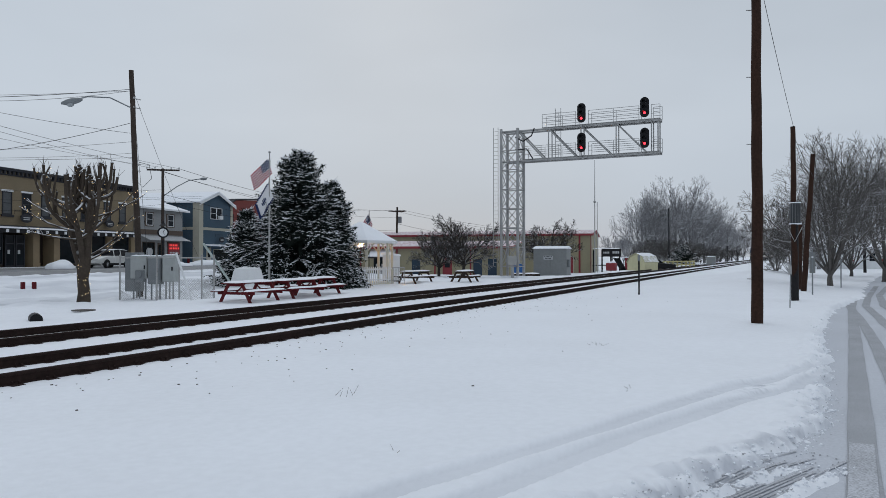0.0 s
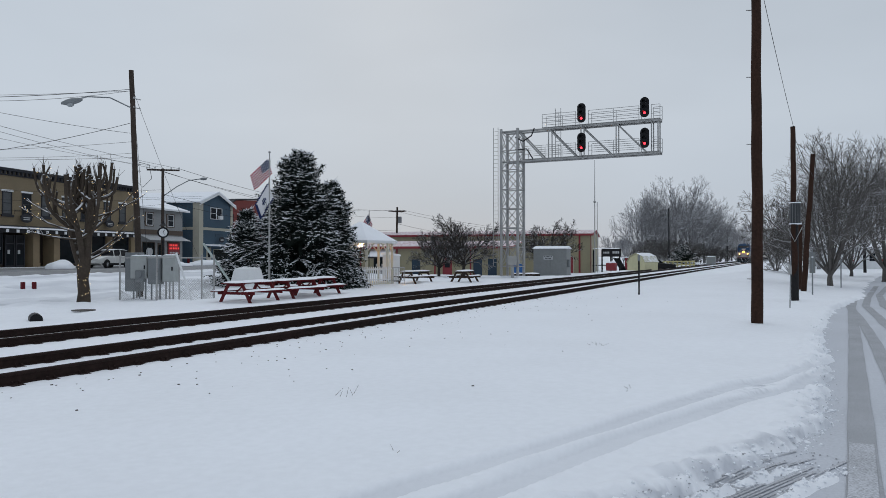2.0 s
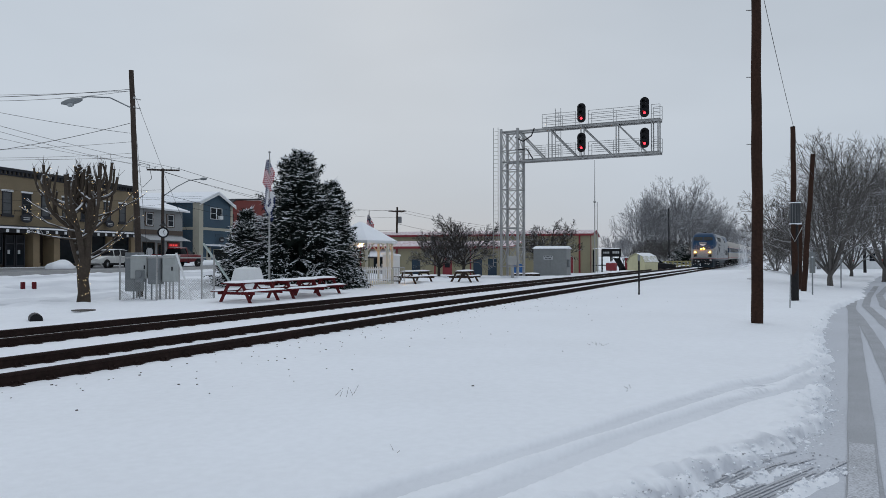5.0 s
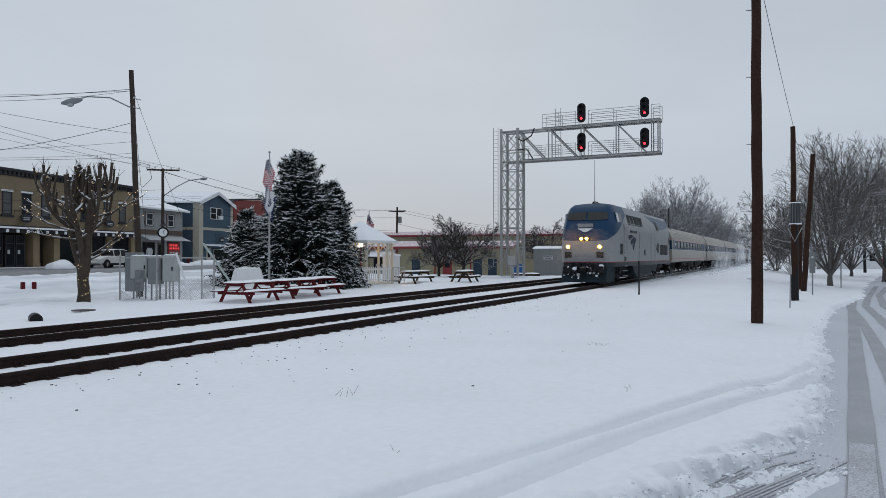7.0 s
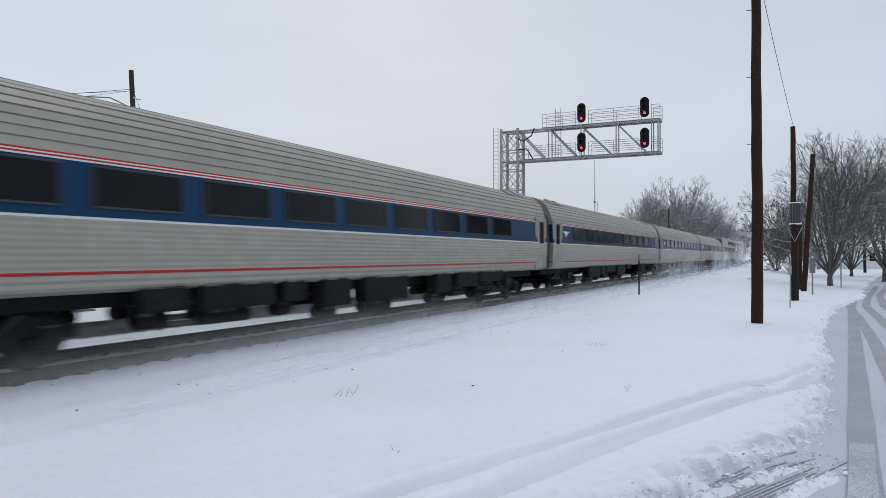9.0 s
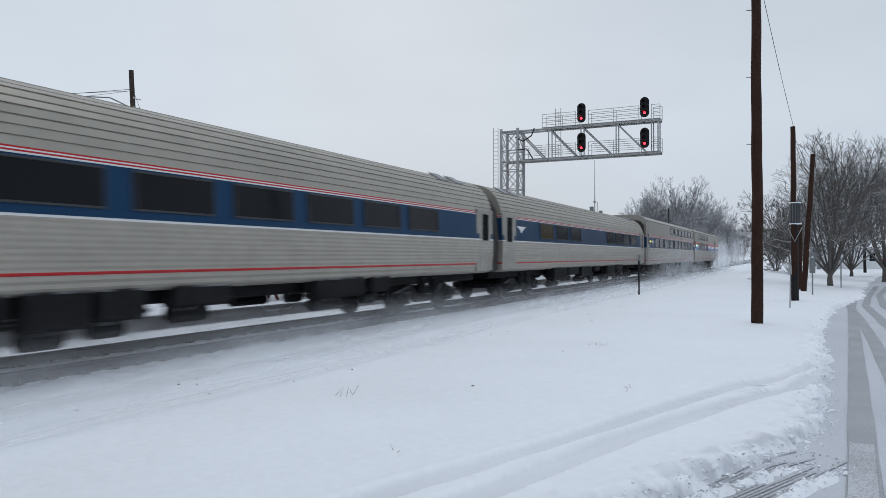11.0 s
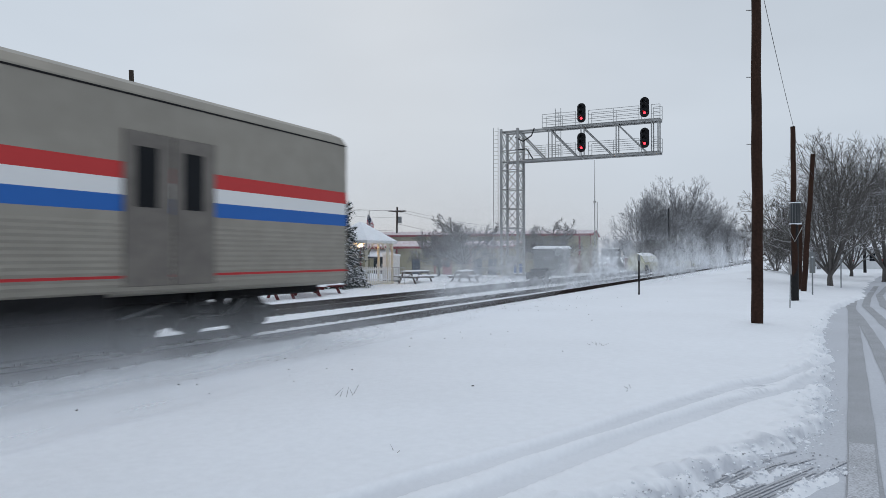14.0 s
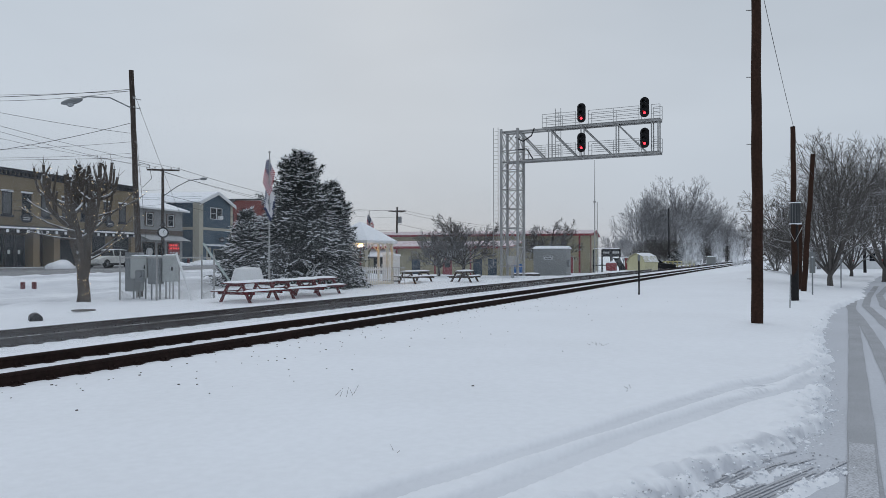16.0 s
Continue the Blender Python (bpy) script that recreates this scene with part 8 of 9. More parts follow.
part("lamp_bowl", Shape().ball(hd + Vector((-0.05, 0.05, -0.12)), 0.16, 0.16, 0.12), LAMP_GLASS, arm)
for z in (8.75, 8.35, 5.9, 5.6, 4.4):
    part("insulator", Shape().rod((0.0, 0.0, z), (-0.22, 0.16, z + 0.04), 0.02, None, 6).ball((-0.24, 0.18, z + 0.06), 0.05, 0.05, 0.07, 8, 5), GALV, tp)
part("drop_loop", Shape().tube([(-0.05, 0.05, 6.0), (0.25, -0.25, 5.9), (0.32, -0.32, 5.3), (0.08, -0.05, 4.9), (-0.2, 0.2, 5.3), (-0.16, 0.16, 5.9)], 0.012, 5), CABLE, tp, "looping service cable")

t2 = wood_pole("utility_pole", (44.65, 49.45, 0.4), (44.62, 49.45, 9.25), 0.16, 0.11, POLE_GREY, "utility pole with crossarm and street lamp", 6)
part("crossarm", Shape().ring_loft([[(-0.85, 1.05, 8.66), (-0.75, 1.12, 8.66), (-0.75, 1.12, 8.8), (-0.85, 1.05, 8.8)], [(0.85, -1.05, 8.66), (0.95, -0.98, 8.66), (0.95, -0.98, 8.8), (0.85, -1.05, 8.8)]]), POLE_GREY, t2, "timber crossarm")
for k in (-1, -0.5, 0.5, 1):
    part("insulator", Shape().rod((0.85 * k, -1.02 * k, 8.8), (0.85 * k, -1.02 * k, 8.98), 0.035, 0.05, 8), UTIL_DARK, t2)
la = new("street_lamp_arm")
la.parent = t2
part("bracket", Shape().tube([(0.0, 0, 6.4), (0.35, -1.2, 7.2), (0.65, -2.4, 7.75), (0.85, -3.5, 7.85)], 0.04, 6), UTIL_DARK, la)
part("lamp_head", Shape().ball((0.92, -3.85, 7.85), 0.16, 0.42, 0.13, 10, 6), UTIL_DARK, la)

t3 = wood_pole("utility_pole", (95.9, 55.5, -0.9), (95.4, 55.05, 9.2), 0.2, 0.14, POLE_GREY, "leaning distant utility pole with transformer", 7)
part("crossarm", Shape().box(-1.3, -1.2, 9.35, 0.4, 0.2, 9.5), POLE_GREY, t3)
part("crossarm", Shape().ring_loft([[(-1.0, 0.85, 9.4), (-0.9, 0.92, 9.4), (-0.9, 0.92, 9.55), (-1.0, 0.85, 9.55)], [(0.1, -1.75, 9.4), (0.2, -1.7, 9.4), (0.2, -1.7, 9.55), (0.1, -1.75, 9.55)]]), POLE_GREY, t3)
part("transformer", Shape().rod((-0.2, -0.75, 7.6), (-0.2, -0.75, 8.6), 0.3, None, 12), UTIL_DARK, t3)

WIRES = (
    ((21.7, 25.9, 8.90), (16.28, 27.89, 7.63), 0.05, 0.014), ((21.7, 25.9, 8.84), (16.28, 27.95, 7.50), 0.12, 0.010), ((21.7, 25.92, 8.82), (16.2, 28.1, 7.72), 0.03, 0.008),
    ((21.75, 25.9, 6.95), (16.89, 28.92, 7.43), 0.06, 0.009), ((21.75, 25.9, 7.45), (15.69, 26.86, 5.35), 0.10, 0.013), ((21.75, 25.9, 6.6), (16.9, 28.93, 5.77), 0.05, 0.008),
    ((21.8, 25.85, 6.1), (16.9, 28.93, 5.45), 0.05, 0.007), ((21.8, 25.85, 5.9), (16.9, 28.93, 5.37), 0.02, 0.009),
    ((45.4, 48.5, 9.3), (27.14, 46.48, 10.26), 0.15, 0.014), ((43.9, 50.3, 9.3), (27.15, 46.48, 9.9), 0.15, 0.014), ((44.6, 49.4, 9.35), (27.15, 46.49, 9.4), 0.2, 0.012), ((44.6, 49.4, 7.4), (29.0, 49.6, 6.12), 0.2, 0.014), ((44.6, 49.4, 6.6), (29.0, 49.6, 5.47), 0.2, 0.014), ((44.6, 49.4, 6.1), (29.0, 49.6, 4.7), 0.2, 0.012),
    ((45.4, 48.5, 9.3), (95.9, 54.2, 8.7), 1.2, 0.018), ((43.9, 50.3, 9.3), (94.9, 55.9, 8.7), 1.3, 0.018), ((44.6, 49.4, 9.0), (95.4, 55.1, 7.6), 1.2, 0.016), ((44.6, 49.4, 7.0), (95.4, 55.1, 5.6), 1.0, 0.02), ((44.6, 49.4, 6.4), (95.4, 55.1, 5.0), 1.0, 0.02),
    ((95.9, 54.2, 8.7), (150.0, 40.0, 6.5), 1.0, 0.02), ((94.9, 55.9, 8.7), (150.0, 42.0, 6.3), 1.0, 0.02), ((95.4, 55.1, 6.6), (128.0, 38.0, 4.2), 1.0, 0.02),
    ((21.7, 25.9, 8.9), (33.0, 33.5, 1.6), 0.2, 0.008), ((21.7, 25.9, 8.8), (28.0, 32.0, 0.4), 0.2, 0.008), ((21.75, 25.9, 7.2), (23.5, 27.5, 0.4), 0.1, 0.008),
)
for a, b, sag, r in WIRES:
    w = thing("overhead_wire", pose(*a), "thin dark overhead wire", "wire", "overhead wires")
    part("cable", Shape().tube([p - Vector(a) for p in wire_pts(a, b, sag, 14)], r, 4), CABLE, w)

# ---- verge side: details on the near poles, posts, signs ----
CAN_RIB = mat("can_rib_grey", (0.16, 0.165, 0.17), rough=0.5, vary=0.2, bump=0.1)
CAN_GREY = mat("dark_can_grey", (0.055, 0.058, 0.062), rough=0.5, vary=0.2, bump=0.1)
part("meter_box", Shape().rod((-0.02, -0.02, 3.06), (-0.02, -0.02, 3.86), 0.185, None, 16), CAN_GREY, mid_pole, "grey ribbed can around the pole")
part("can_band", Shape().rod((-0.02, -0.02, 3.03), (-0.02, -0.02, 3.065), 0.225, None, 16), SNOW_CAP, mid_pole, "snowy rim")
part("can_band", Shape().rod((-0.02, -0.02, 3.85), (-0.02, -0.02, 3.885), 0.215, None, 16), SNOW_CAP, mid_pole, "snowy rim")
for k in range(12):
    a = 2 * math.pi * k / 12
    part("can_rib", Shape().rod((0.195 * math.cos(a) - 0.02, 0.195 * math.sin(a) - 0.02, 3.08), (0.195 * math.cos(a) - 0.02, 0.195 * math.sin(a) - 0.02, 3.84), 0.012, None, 4), CAN_RIB, mid_pole)
part("tarred_base", Shape().tube([(0, 0, 0), (0, 0, 3.0)], [0.142, 0.13], 14), TAR, mid_pole, "black tarred lower pole")
part("v_bracket", Shape().tube([(-0.1, 0.24, 2.9), (-0.15, 0.0, 2.35), (-0.1, -0.26, 2.9)], 0.02, 5), GALV, mid_pole)
for k in range(5):
    part("pole_step", Shape().rod((-0.05, 0.1, 1.2 + k * 1.75), (-0.1, 0.24, 1.2 + k * 1.75), 0.012, None, 5), GALV, near_pole)
part("pole_tag", Shape().box(-0.175, -0.03, 7.6, -0.155, 0.05, 7.7), CHROME, near_pole, "small metal tag")
for a, b, sag in (((19.95, 0.8, 9.2), (30.7, -0.1, 6.55), 0.12), ((30.72, -0.12, 6.2), (38.5, -0.95, 5.4), 0.05), ((38.5, -0.95, 6.4), (120, -18, 8.5), 0.8), ((86.9, -6.95, 7.0), (140, -30, 8.0), 0.4)):
    w = thing("overhead_wire", pose(*a), "thin dark overhead wire", "wire", "overhead wires")
    part("cable", Shape().tube([p - Vector(a) for p in wire_pts(a, b, sag, 10)], 0.009, 4), CABLE, w)
gr = thing("guy_stake", pose(26.12, 0.06, -0.25), "thin leaning steel rod with a small tag", "stake")
part("rod", Shape().rod((0, 0, 0), (0.75, -0.03, 1.65), 0.018), UTIL_DARK, gr)
part("tag", Shape().box(0.5, -0.06, 1.2, 0.53, 0.04, 1.5), GALV, gr)
mk = thing("marker_post", pose(32.6, 6.2, -0.2), "slim dark trackside marker post", "post")
part("post", Shape().box(-0.02, -0.035, -0.1, 0.02, 0.035, 1.7, 0.005), BLACK, mk)
part("cap", Shape().box(-0.03, -0.06, 1.55, 0.03, 0.06, 1.82, 0.01), UTIL_DARK, mk)
sg = thing("road_sign", pose(36.1, -0.84, -0.2), "grey road sign seen from behind on a steel post", "sign")
part("post", Shape().box(-0.025, -0.03, -0.1, 0.025, 0.03, 2.0, 0.005), UTIL_DARK, sg)
part("plate", Shape().box(0.03, -0.12, 1.0, 0.04, 0.12, 1.95, 0.003), UTIL_GREY, sg)
part("lens_cap", Shape().ball((0, 0, 1.72), 0.05, 0.05, 0.05), WHITE_PAINT, sg)
for x, y, h, label in ((40.9, -0.95, 2.1, "grey steel post beside the trees"), (44.0, -2.4, 1.6, "thin dark post by the road")):
    p = thing("sign_post", pose(x, y, -0.2), label, "post", "verge posts")
    part("post", Shape().box(-0.03, -0.03, -0.1, 0.03, 0.03, h, 0.005), UTIL_DARK, p)
wood_pole("utility_pole", (40.1, -0.35, -0.25), (40.0, -0.40, 3.2), 0.12, 0.1, POLE_WOOD, "short dark wooden post behind the leaning pole", 9)
for x, y, h, s in ((87.0, -6.95, 7.6, 11), (72.5, -7.6, 5.5, 12), (140.0, -13.0, 8.0, 13)):
    wood_pole("utility_pole", (x, y, -0.4), (x, y, h), 0.15, 0.1, TAR, "dark utility pole along the far road", s)

# house across the junction
wh = thing("white_house", pose(108.0, -3.5, -0.4, 0, 0, 12), "white house with a red wall ornament", "house")
part("wall", Shape().ring_loft([[(0, y, 0), (8, y, 0), (8, y, 3.0), (4, y, 4.2), (0, y, 3.0)] for y in (-7.5, 0)]), WHITE_PAINT, wh)
gable_roof(wh, 0, 8, -7.5, 0, 3.0, 4.25, True, 0.4)
for k, (yy, zz) in enumerate(((-3.6, 2.3), (-3.2, 2.15), (-3.9, 1.95), (-3.5, 1.7), (-4.0, 1.35), (-3.6, 1.2))):
    part("wall_ornament", Shape().ball((-0.04, yy, zz), 0.04, 0.13, 0.12, 8, 5), MAROON, wh, "red wall ornament")
part("window", Shape().box(-0.05, -6.6, 1.3, 0.02, -5.9, 2.4, 0.01), SHOP_GLASS, wh)
part("porch_lamp", Shape().ball((-0.1, -6.95, 2.1), 0.09, 0.09, 0.09, 8, 5), FAIRY, wh, "small lit porch lamp")
part("bin", Shape().box(-0.9, -1.6, 0, -0.3, -1.0, 1.0, 0.03), BLACK, wh)
rm = thing("red_barn_shed", pose(118.0, -9.0, -0.4), "small red shed beyond the junction", "shed")
part("wall", Shape().box(0, -2, 0, 3, 2, 2.4, 0.02), MAROON, rm)
gable_roof(rm, 0, 3, -2, 2, 2.4, 3.2, False, 0.2)
ss = thing("stop_sign", pose(70.0, -6.9, -0.3), "red octagonal stop sign on a post", "road sign")
part("post", Shape().box(-0.03, -0.03, 0, 0.03, 0.03, 2.0), GALV, ss)
octa = [[(xx, 0.30 * math.cos(math.pi / 8 + k * math.pi / 4), 1.35 + 0.30 * math.sin(math.pi / 8 + k * math.pi / 4)) for k in range(8)] for xx in (-0.05, -0.035)]
part("plate", Shape().ring_loft(octa), mat("stop_red", (0.42, 0.02, 0.03), rough=0.4, vary=0.05, bump=0), ss, "red octagon plate")
part("lettering", Shape().box(-0.058, -0.20, 1.28, -0.052, 0.20, 1.42), CHALK, ss)

# ---- along the far tracks ----
eb = thing("signal_bungalow", pose(63.2, 19.9, -0.35, 0, 0, -84), "grey steel signal bungalow with snow on top", "equipment shelter")
part("body", Shape().box(-1.55, -1.0, 0.0, 1.5, 1.2, 2.6, 0.03), UTIL_GREY, eb, "grey steel body")
part("roof", Shape().ring_loft([[(-1.65, -1.1, 2.6), (1.6, -1.1, 2.6), (1.6, 1.3, 2.6), (-1.65, 1.3, 2.6)], [(-1.6, 0.1, 2.85), (1.55, 0.1, 2.85), (1.55, 0.2, 2.85), (-1.6, 0.2, 2.85)]]), SNOW_CAP, eb, "snow-covered roof")
part("door", Shape().box(-0.95, -1.03, 0.15, 0.05, -1.0, 2.3, 0.01), UTIL_GREY, eb)
part("sign_plate", Shape().box(-0.6, -1.045, 1.6, 0.25, -1.03, 1.95), CHALK, eb, "white sign plate")
bar = Shape()
for r in range(2):
    for i in range(6 - r):
        bar.box(-0.52 + i * 0.12 + r * 0.06, -1.052, 1.82 - r * 0.15, -0.44 + i * 0.12 + r * 0.06, -1.046, 1.90 - r * 0.15)
part("sign_lettering", bar, BLACK, eb)
part("side_box", Shape().box(1.5, -0.6, 0.9, 1.72, -0.2, 1.6, 0.02), UTIL_DARK, eb)
tr = thing("blue_tarp_bin", pose(61.5, 22.6, -0.3, 0, 0, 20), "small blue bin by the signal bridge", "bin")
part("bin_body", Shape().box(-0.5, -0.5, 0, 0.5, 0.5, 1.15, 0.04), mat("bin_blue", (0.03, 0.12, 0.34), bump=0.05), tr)
lp = thing("timber_stack", pose(59.0, 21.0, -0.25, 0, 0, -60), "low stack of dark timbers under snow", "timber stack")
for i in range(3):
    part("timber", Shape().box(-1.2, -0.4 + i * 0.3, 0, 1.2, -0.15 + i * 0.3, 0.25, 0.01), TIE_WOOD, lp)
part("snow_cover", snow_slab(-1.2, -0.4, 1.2, 0.45, 0.25, 0.12), SNOW_CAP, lp, "", True)

mast = thing("radio_mast", pose(79.0, 19.9, -0.4), "thin steel radio mast with whip antenna", "mast")
part("mast_tube", Shape().tube([(0, 0, 0), (0, 0, 8.0), (0, 0, 12.8)], [0.07, 0.05, 0.02], 6), GALV, mast)
part("mast_bracket", Shape().box(-0.12, -0.12, 8.0, 0.12, 0.12, 8.2), GALV, mast)
part("second_tube", Shape().rod((0.3, -0.2, 0), (0.3, -0.2, 8.1), 0.04, None, 6), GALV, mast)

bb = thing("scoreboard_stand", pose(92.0, 22.3, -0.6, 0, 0, -32), "black open stand with a lettered board", "stand")
for x in (0.1, 3.3):
    for y in (0, 1.6):
        part("post", Shape().box(x, y, 0, x + 0.14, y + 0.14, 3.0), BLACK, bb)
part("board", Shape().box(0, -0.08, 2.1, 3.5, 0.0, 3.15, 0.02), BLACK, bb, "black board")
bl = Shape()
for i in range(4):
    bl.box(0.25 + i * 0.28, -0.1, 2.5, 0.45 + i * 0.28, -0.085, 2.75)
    bl.box(1.9 + i * 0.32, -0.1, 2.5, 2.14 + i * 0.32, -0.085, 2.8)
part("lettering", bl, CHALK, bb, "white lettering bars")
part("stand_deck", Shape().box(0, 0.1, 0.9, 3.5, 1.7, 1.0), BLACK, bb)
part("stand_snow", snow_slab(0, -0.1, 3.5, 1.8, 3.15, 0.1), SNOW_CAP, bb, "", True)
part("stair", Shape().ring_loft([[(3.3, y, 1.9), (3.5, y, 1.9), (4.9, y, 0.2), (4.7, y, 0.2)] for y in (0.2, 1.2)]), BLACK, bb, "sloping black stair")
dk = thing("dark_pickup", pose(93.5, 18.6, -0.5, 0, 0, -70), "dark pickup parked beside the tracks", "pickup truck")
body_loft([(0.0, (0.8, 0.5), (0.95, 0.7), (0.95, 1.1), (0.9, 1.15)), (4.0, (0.9, 0.45), (0.97, 0.7), (0.95, 1.1), (0.88, 1.15)), (5.3, (0.8, 0.5), (0.9, 0.65), (0.85, 0.95), (0.75, 1.0))], BLACK, "body", dk)
body_loft([(1.8, (0.88, 1.12), (0.76, 1.2)), (2.0, (0.9, 1.12), (0.68, 1.7)), (3.0, (0.9, 1.12), (0.68, 1.72)), (3.8, (0.86, 1.1), (0.72, 1.2))], DARK_GLASS, "cab_glass", dk)
for s in (-1, 1):
    for x in (1.0, 4.3):
        car_wheel(dk, x, s * 0.9, 0.38, s)
rb = thing("red_bin", pose(90.2, 20.6, -0.5), "small red bin with snow on its lid", "bin")
part("bin_body", Shape().box(-0.5, -0.6, 0.2, 0.5, 0.6, 1.2, 0.08), MAROON, rb)
part("lid_snow", Shape().ball((0, 0, 1.2), 0.5, 0.6, 0.2, 12, 6), SNOW_CAP, rb)
rd = thing("red_shed", pose(104.0, 20.2, -0.6), "small dark red shed behind the stand", "shed")
part("wall", Shape().box(0, -1.6, 0, 2.5, 1.6, 1.9, 0.02), MAROON, rd)
part("roof", Shape().box(-0.2, -1.8, 1.9, 2.7, 1.8, 2.05), SNOW_CAP, rd)
br = thing("barn_shed", pose(86.0, 16.7, -0.35, 0, 0, -25), "small pale yellow gambrel-roofed shed", "shed")
gm = [(-1.25, 0), (1.25, 0), (1.25, 1.15), (0.85, 1.8), (0.0, 2.15), (-0.85, 1.8), (-1.25, 1.15)]
part("wall", Shape().ring_loft([[(x, y, z) for y, z in gm] for x in (0.0, 2.6)]), mat("pale_yellow_siding", (0.56, 0.53, 0.34), rough=0.75, vary=0.08, grain=5, bump=0.1), br)
rf = [(-1.33, 1.12), (-0.88, 1.84), (0.0, 2.21), (0.88, 1.84), (1.33, 1.12), (1.33, 1.22), (0.88, 1.94), (0.0, 2.31), (-0.88, 1.94), (-1.33, 1.22)]
part("roof", Shape().ring_loft([[(x, y, z) for y, z in rf] for x in (-0.1, 2.7)]), snow_topped(mat("shed_roof", (0.42, 0.40, 0.28), bump=0.1), 0.9, 0.3, 0.7), br)
yf = thing("yellow_rail_fence", pose(105.2, 16.6, -0.3, 0, 0, -9), "pale yellow timber rail fence", "fence", "rail fences")
YEL = mat("faded_yellow_paint", (0.42, 0.37, 0.16), rough=0.7, vary=0.12, bump=0.1)
for i in range(8):
    part("post", Shape().box(i * 2.2, -0.08, 0, i * 2.2 + 0.16, 0.08, 1.15), YEL, yf)
for z in (0.45, 0.95):
    part("rail", Shape().box(0, -0.11, z, 15.6, -0.08, z + 0.17), YEL, yf)
fb = thing("far_relay_case", pose(141.0, 13.6, -0.3), "distant grey relay case beside the track", "equipment cabinet")
part("case", Shape().box(0, -0.8, 0, 1.2, 0.8, 1.75, 0.05), UTIL_GREY, fb)
part("case_snow", snow_slab(0, -0.8, 1.2, 0.8, 1.75, 0.12), SNOW_CAP, fb, "", True)
fs = thing("far_signal_mast", pose(215.0, 7.6, -0.3), "distant trackside signal mast", "signal")
part("mast_tube", Shape().rod((0, 0, 0), (0, 0, 9.0), 0.12, None, 6), UTIL_DARK, fs)
part("arm", Shape().box(-0.1, -0.1, 8.4, 0.1, 2.2, 8.6), UTIL_DARK, fs)
part("signal_case", Shape().box(-0.2, 0.7, 8.5, 0.1, 1.5, 10.6, 0.1), BLACK, fs)
for i, (x, y, h) in enumerate(((160.0, 24.0, 12.0), (230.0, 17.5, 10.0), (262.0, 16.8, 9.0))):
    wood_pole("utility_pole", (x, y, -0.3), (x, y, h), 0.16, 0.1, TAR, "distant dark utility pole by the woods", 20 + i)
dc = thing("dark_conifer", pose(150.0, 19.8, -0.3), "dark leaning conifer at the wood's edge with snow", "tree")
ob = new("crown", spruce_shape(25, 3.6, 3.0, 110)[1].mesh("crown", [NEEDLES, NEEDLE_SNOW]))
ob.parent = dc

# scattered weeds and stones on the near snow
rng = random.Random(15)
weeds = Shape()
for cx, cy, n, h in ((7.45, 5.05, 5, 0.13), (13.6, 3.4, 9, 0.05), (5.4, 3.4, 2, 0.06), (9.4, 1.9, 3, 0.05)):
    for i in range(n):
        x, y = cx + rng.gauss(0, 0.10), cy + rng.gauss(0, 0.10)
        z = float(ground_height(x, y))
        weeds.tube([(x, y, z - 0.02), (x + rng.gauss(0, 0.04), y + rng.gauss(0, 0.06), z + h * rng.uniform(0.4, 1.0))], [0.0035, 0.0015], 3)
tagged(structure("weeds", weeds, TIE_WOOD, "dry weed stalks poking through the snow"), category="weeds", kind="stuff")
stones = Shape()
for i in range(190):
    x = rng.uniform(5, 30)
    y = NEAR_RAIL - abs(rng.gauss(0, 1)) * (1.3 if i % 4 else 2.6) - 0.15
    r = rng.uniform(0.005, 0.015)
    z = float(ground_height(x, y))
    stones.ball((x, y, z + r * 0.2), r * rng.uniform(0.8, 1.8), r * rng.uniform(0.8, 1.4), r * 0.8, 6, 4)
tagged(structure("ballast_stones", stones, STONE, "scattered dark stones on the snow"), category="stones", kind="stuff")
clods = Shape()
for i in range(760):
    x = rng.uniform(4.2, 22) if i % 3 == 0 else rng.uniform(4.2, 10.5)
    e = float(np.interp(x, EDGE_X, EDGE_Y))
    y = e + rng.gauss(0.0, 0.10)
    if i % 3 == 1:
        x = rng.uniform(4.8, 7.0)
        y = float(np.interp(x, RIDGE_X, RIDGE_A if i % 2 else RIDGE_B)) + rng.gauss(0, 0.055)
    r = rng.uniform(0.004, 0.016) if i % 9 else rng.uniform(0.016, 0.028)
    z = max(float(ground_height(x, y)), ROAD_Z)
    k = len(clods.v)
    clods.ball((x, y, z + r * 0.1), r * rng.uniform(0.8, 1.6), r * rng.uniform(0.8, 1.6), r * 0.9, 7, 5)
    clods.v[k:] = [(a + rng.gauss(0, r * 0.18), b + rng.gauss(0, r * 0.18), c + rng.gauss(0, r * 0.12)) for a, b, c in clods.v[k:]]
tagged(structure("snow_clods", clods, SNOW_CAP, "clods of thrown snow along the road edge"), category="snow", kind="stuff")

# grey specks laid for churned dirt and for the shade in tread holes
bits = Shape()
for i in range(340):
    x = rng.uniform(4.4, 16.0) if i % 2 else rng.uniform(4.8, 7.4)
    e = float(np.interp(x, EDGE_X, EDGE_Y))
    y = e - abs(rng.gauss(0.0, 0.13)) + 0.06 if i % 2 else e - rng.uniform(0.0, 0.75)
    r = rng.uniform(0.003, 0.008)
    z = max(float(ground_height(x, y)), ROAD_Z)
    k = len(bits.v)
    bits.ball((x, y, z + r * 0.1), r * rng.uniform(1.0, 3.2), r * rng.uniform(0.6, 1.2), r * 0.5, 6, 4)
    bits.v[k:] = [(a + rng.gauss(0, r * 0.2), b + rng.gauss(0, r * 0.2), c) for a, b, c in bits.v[k:]]
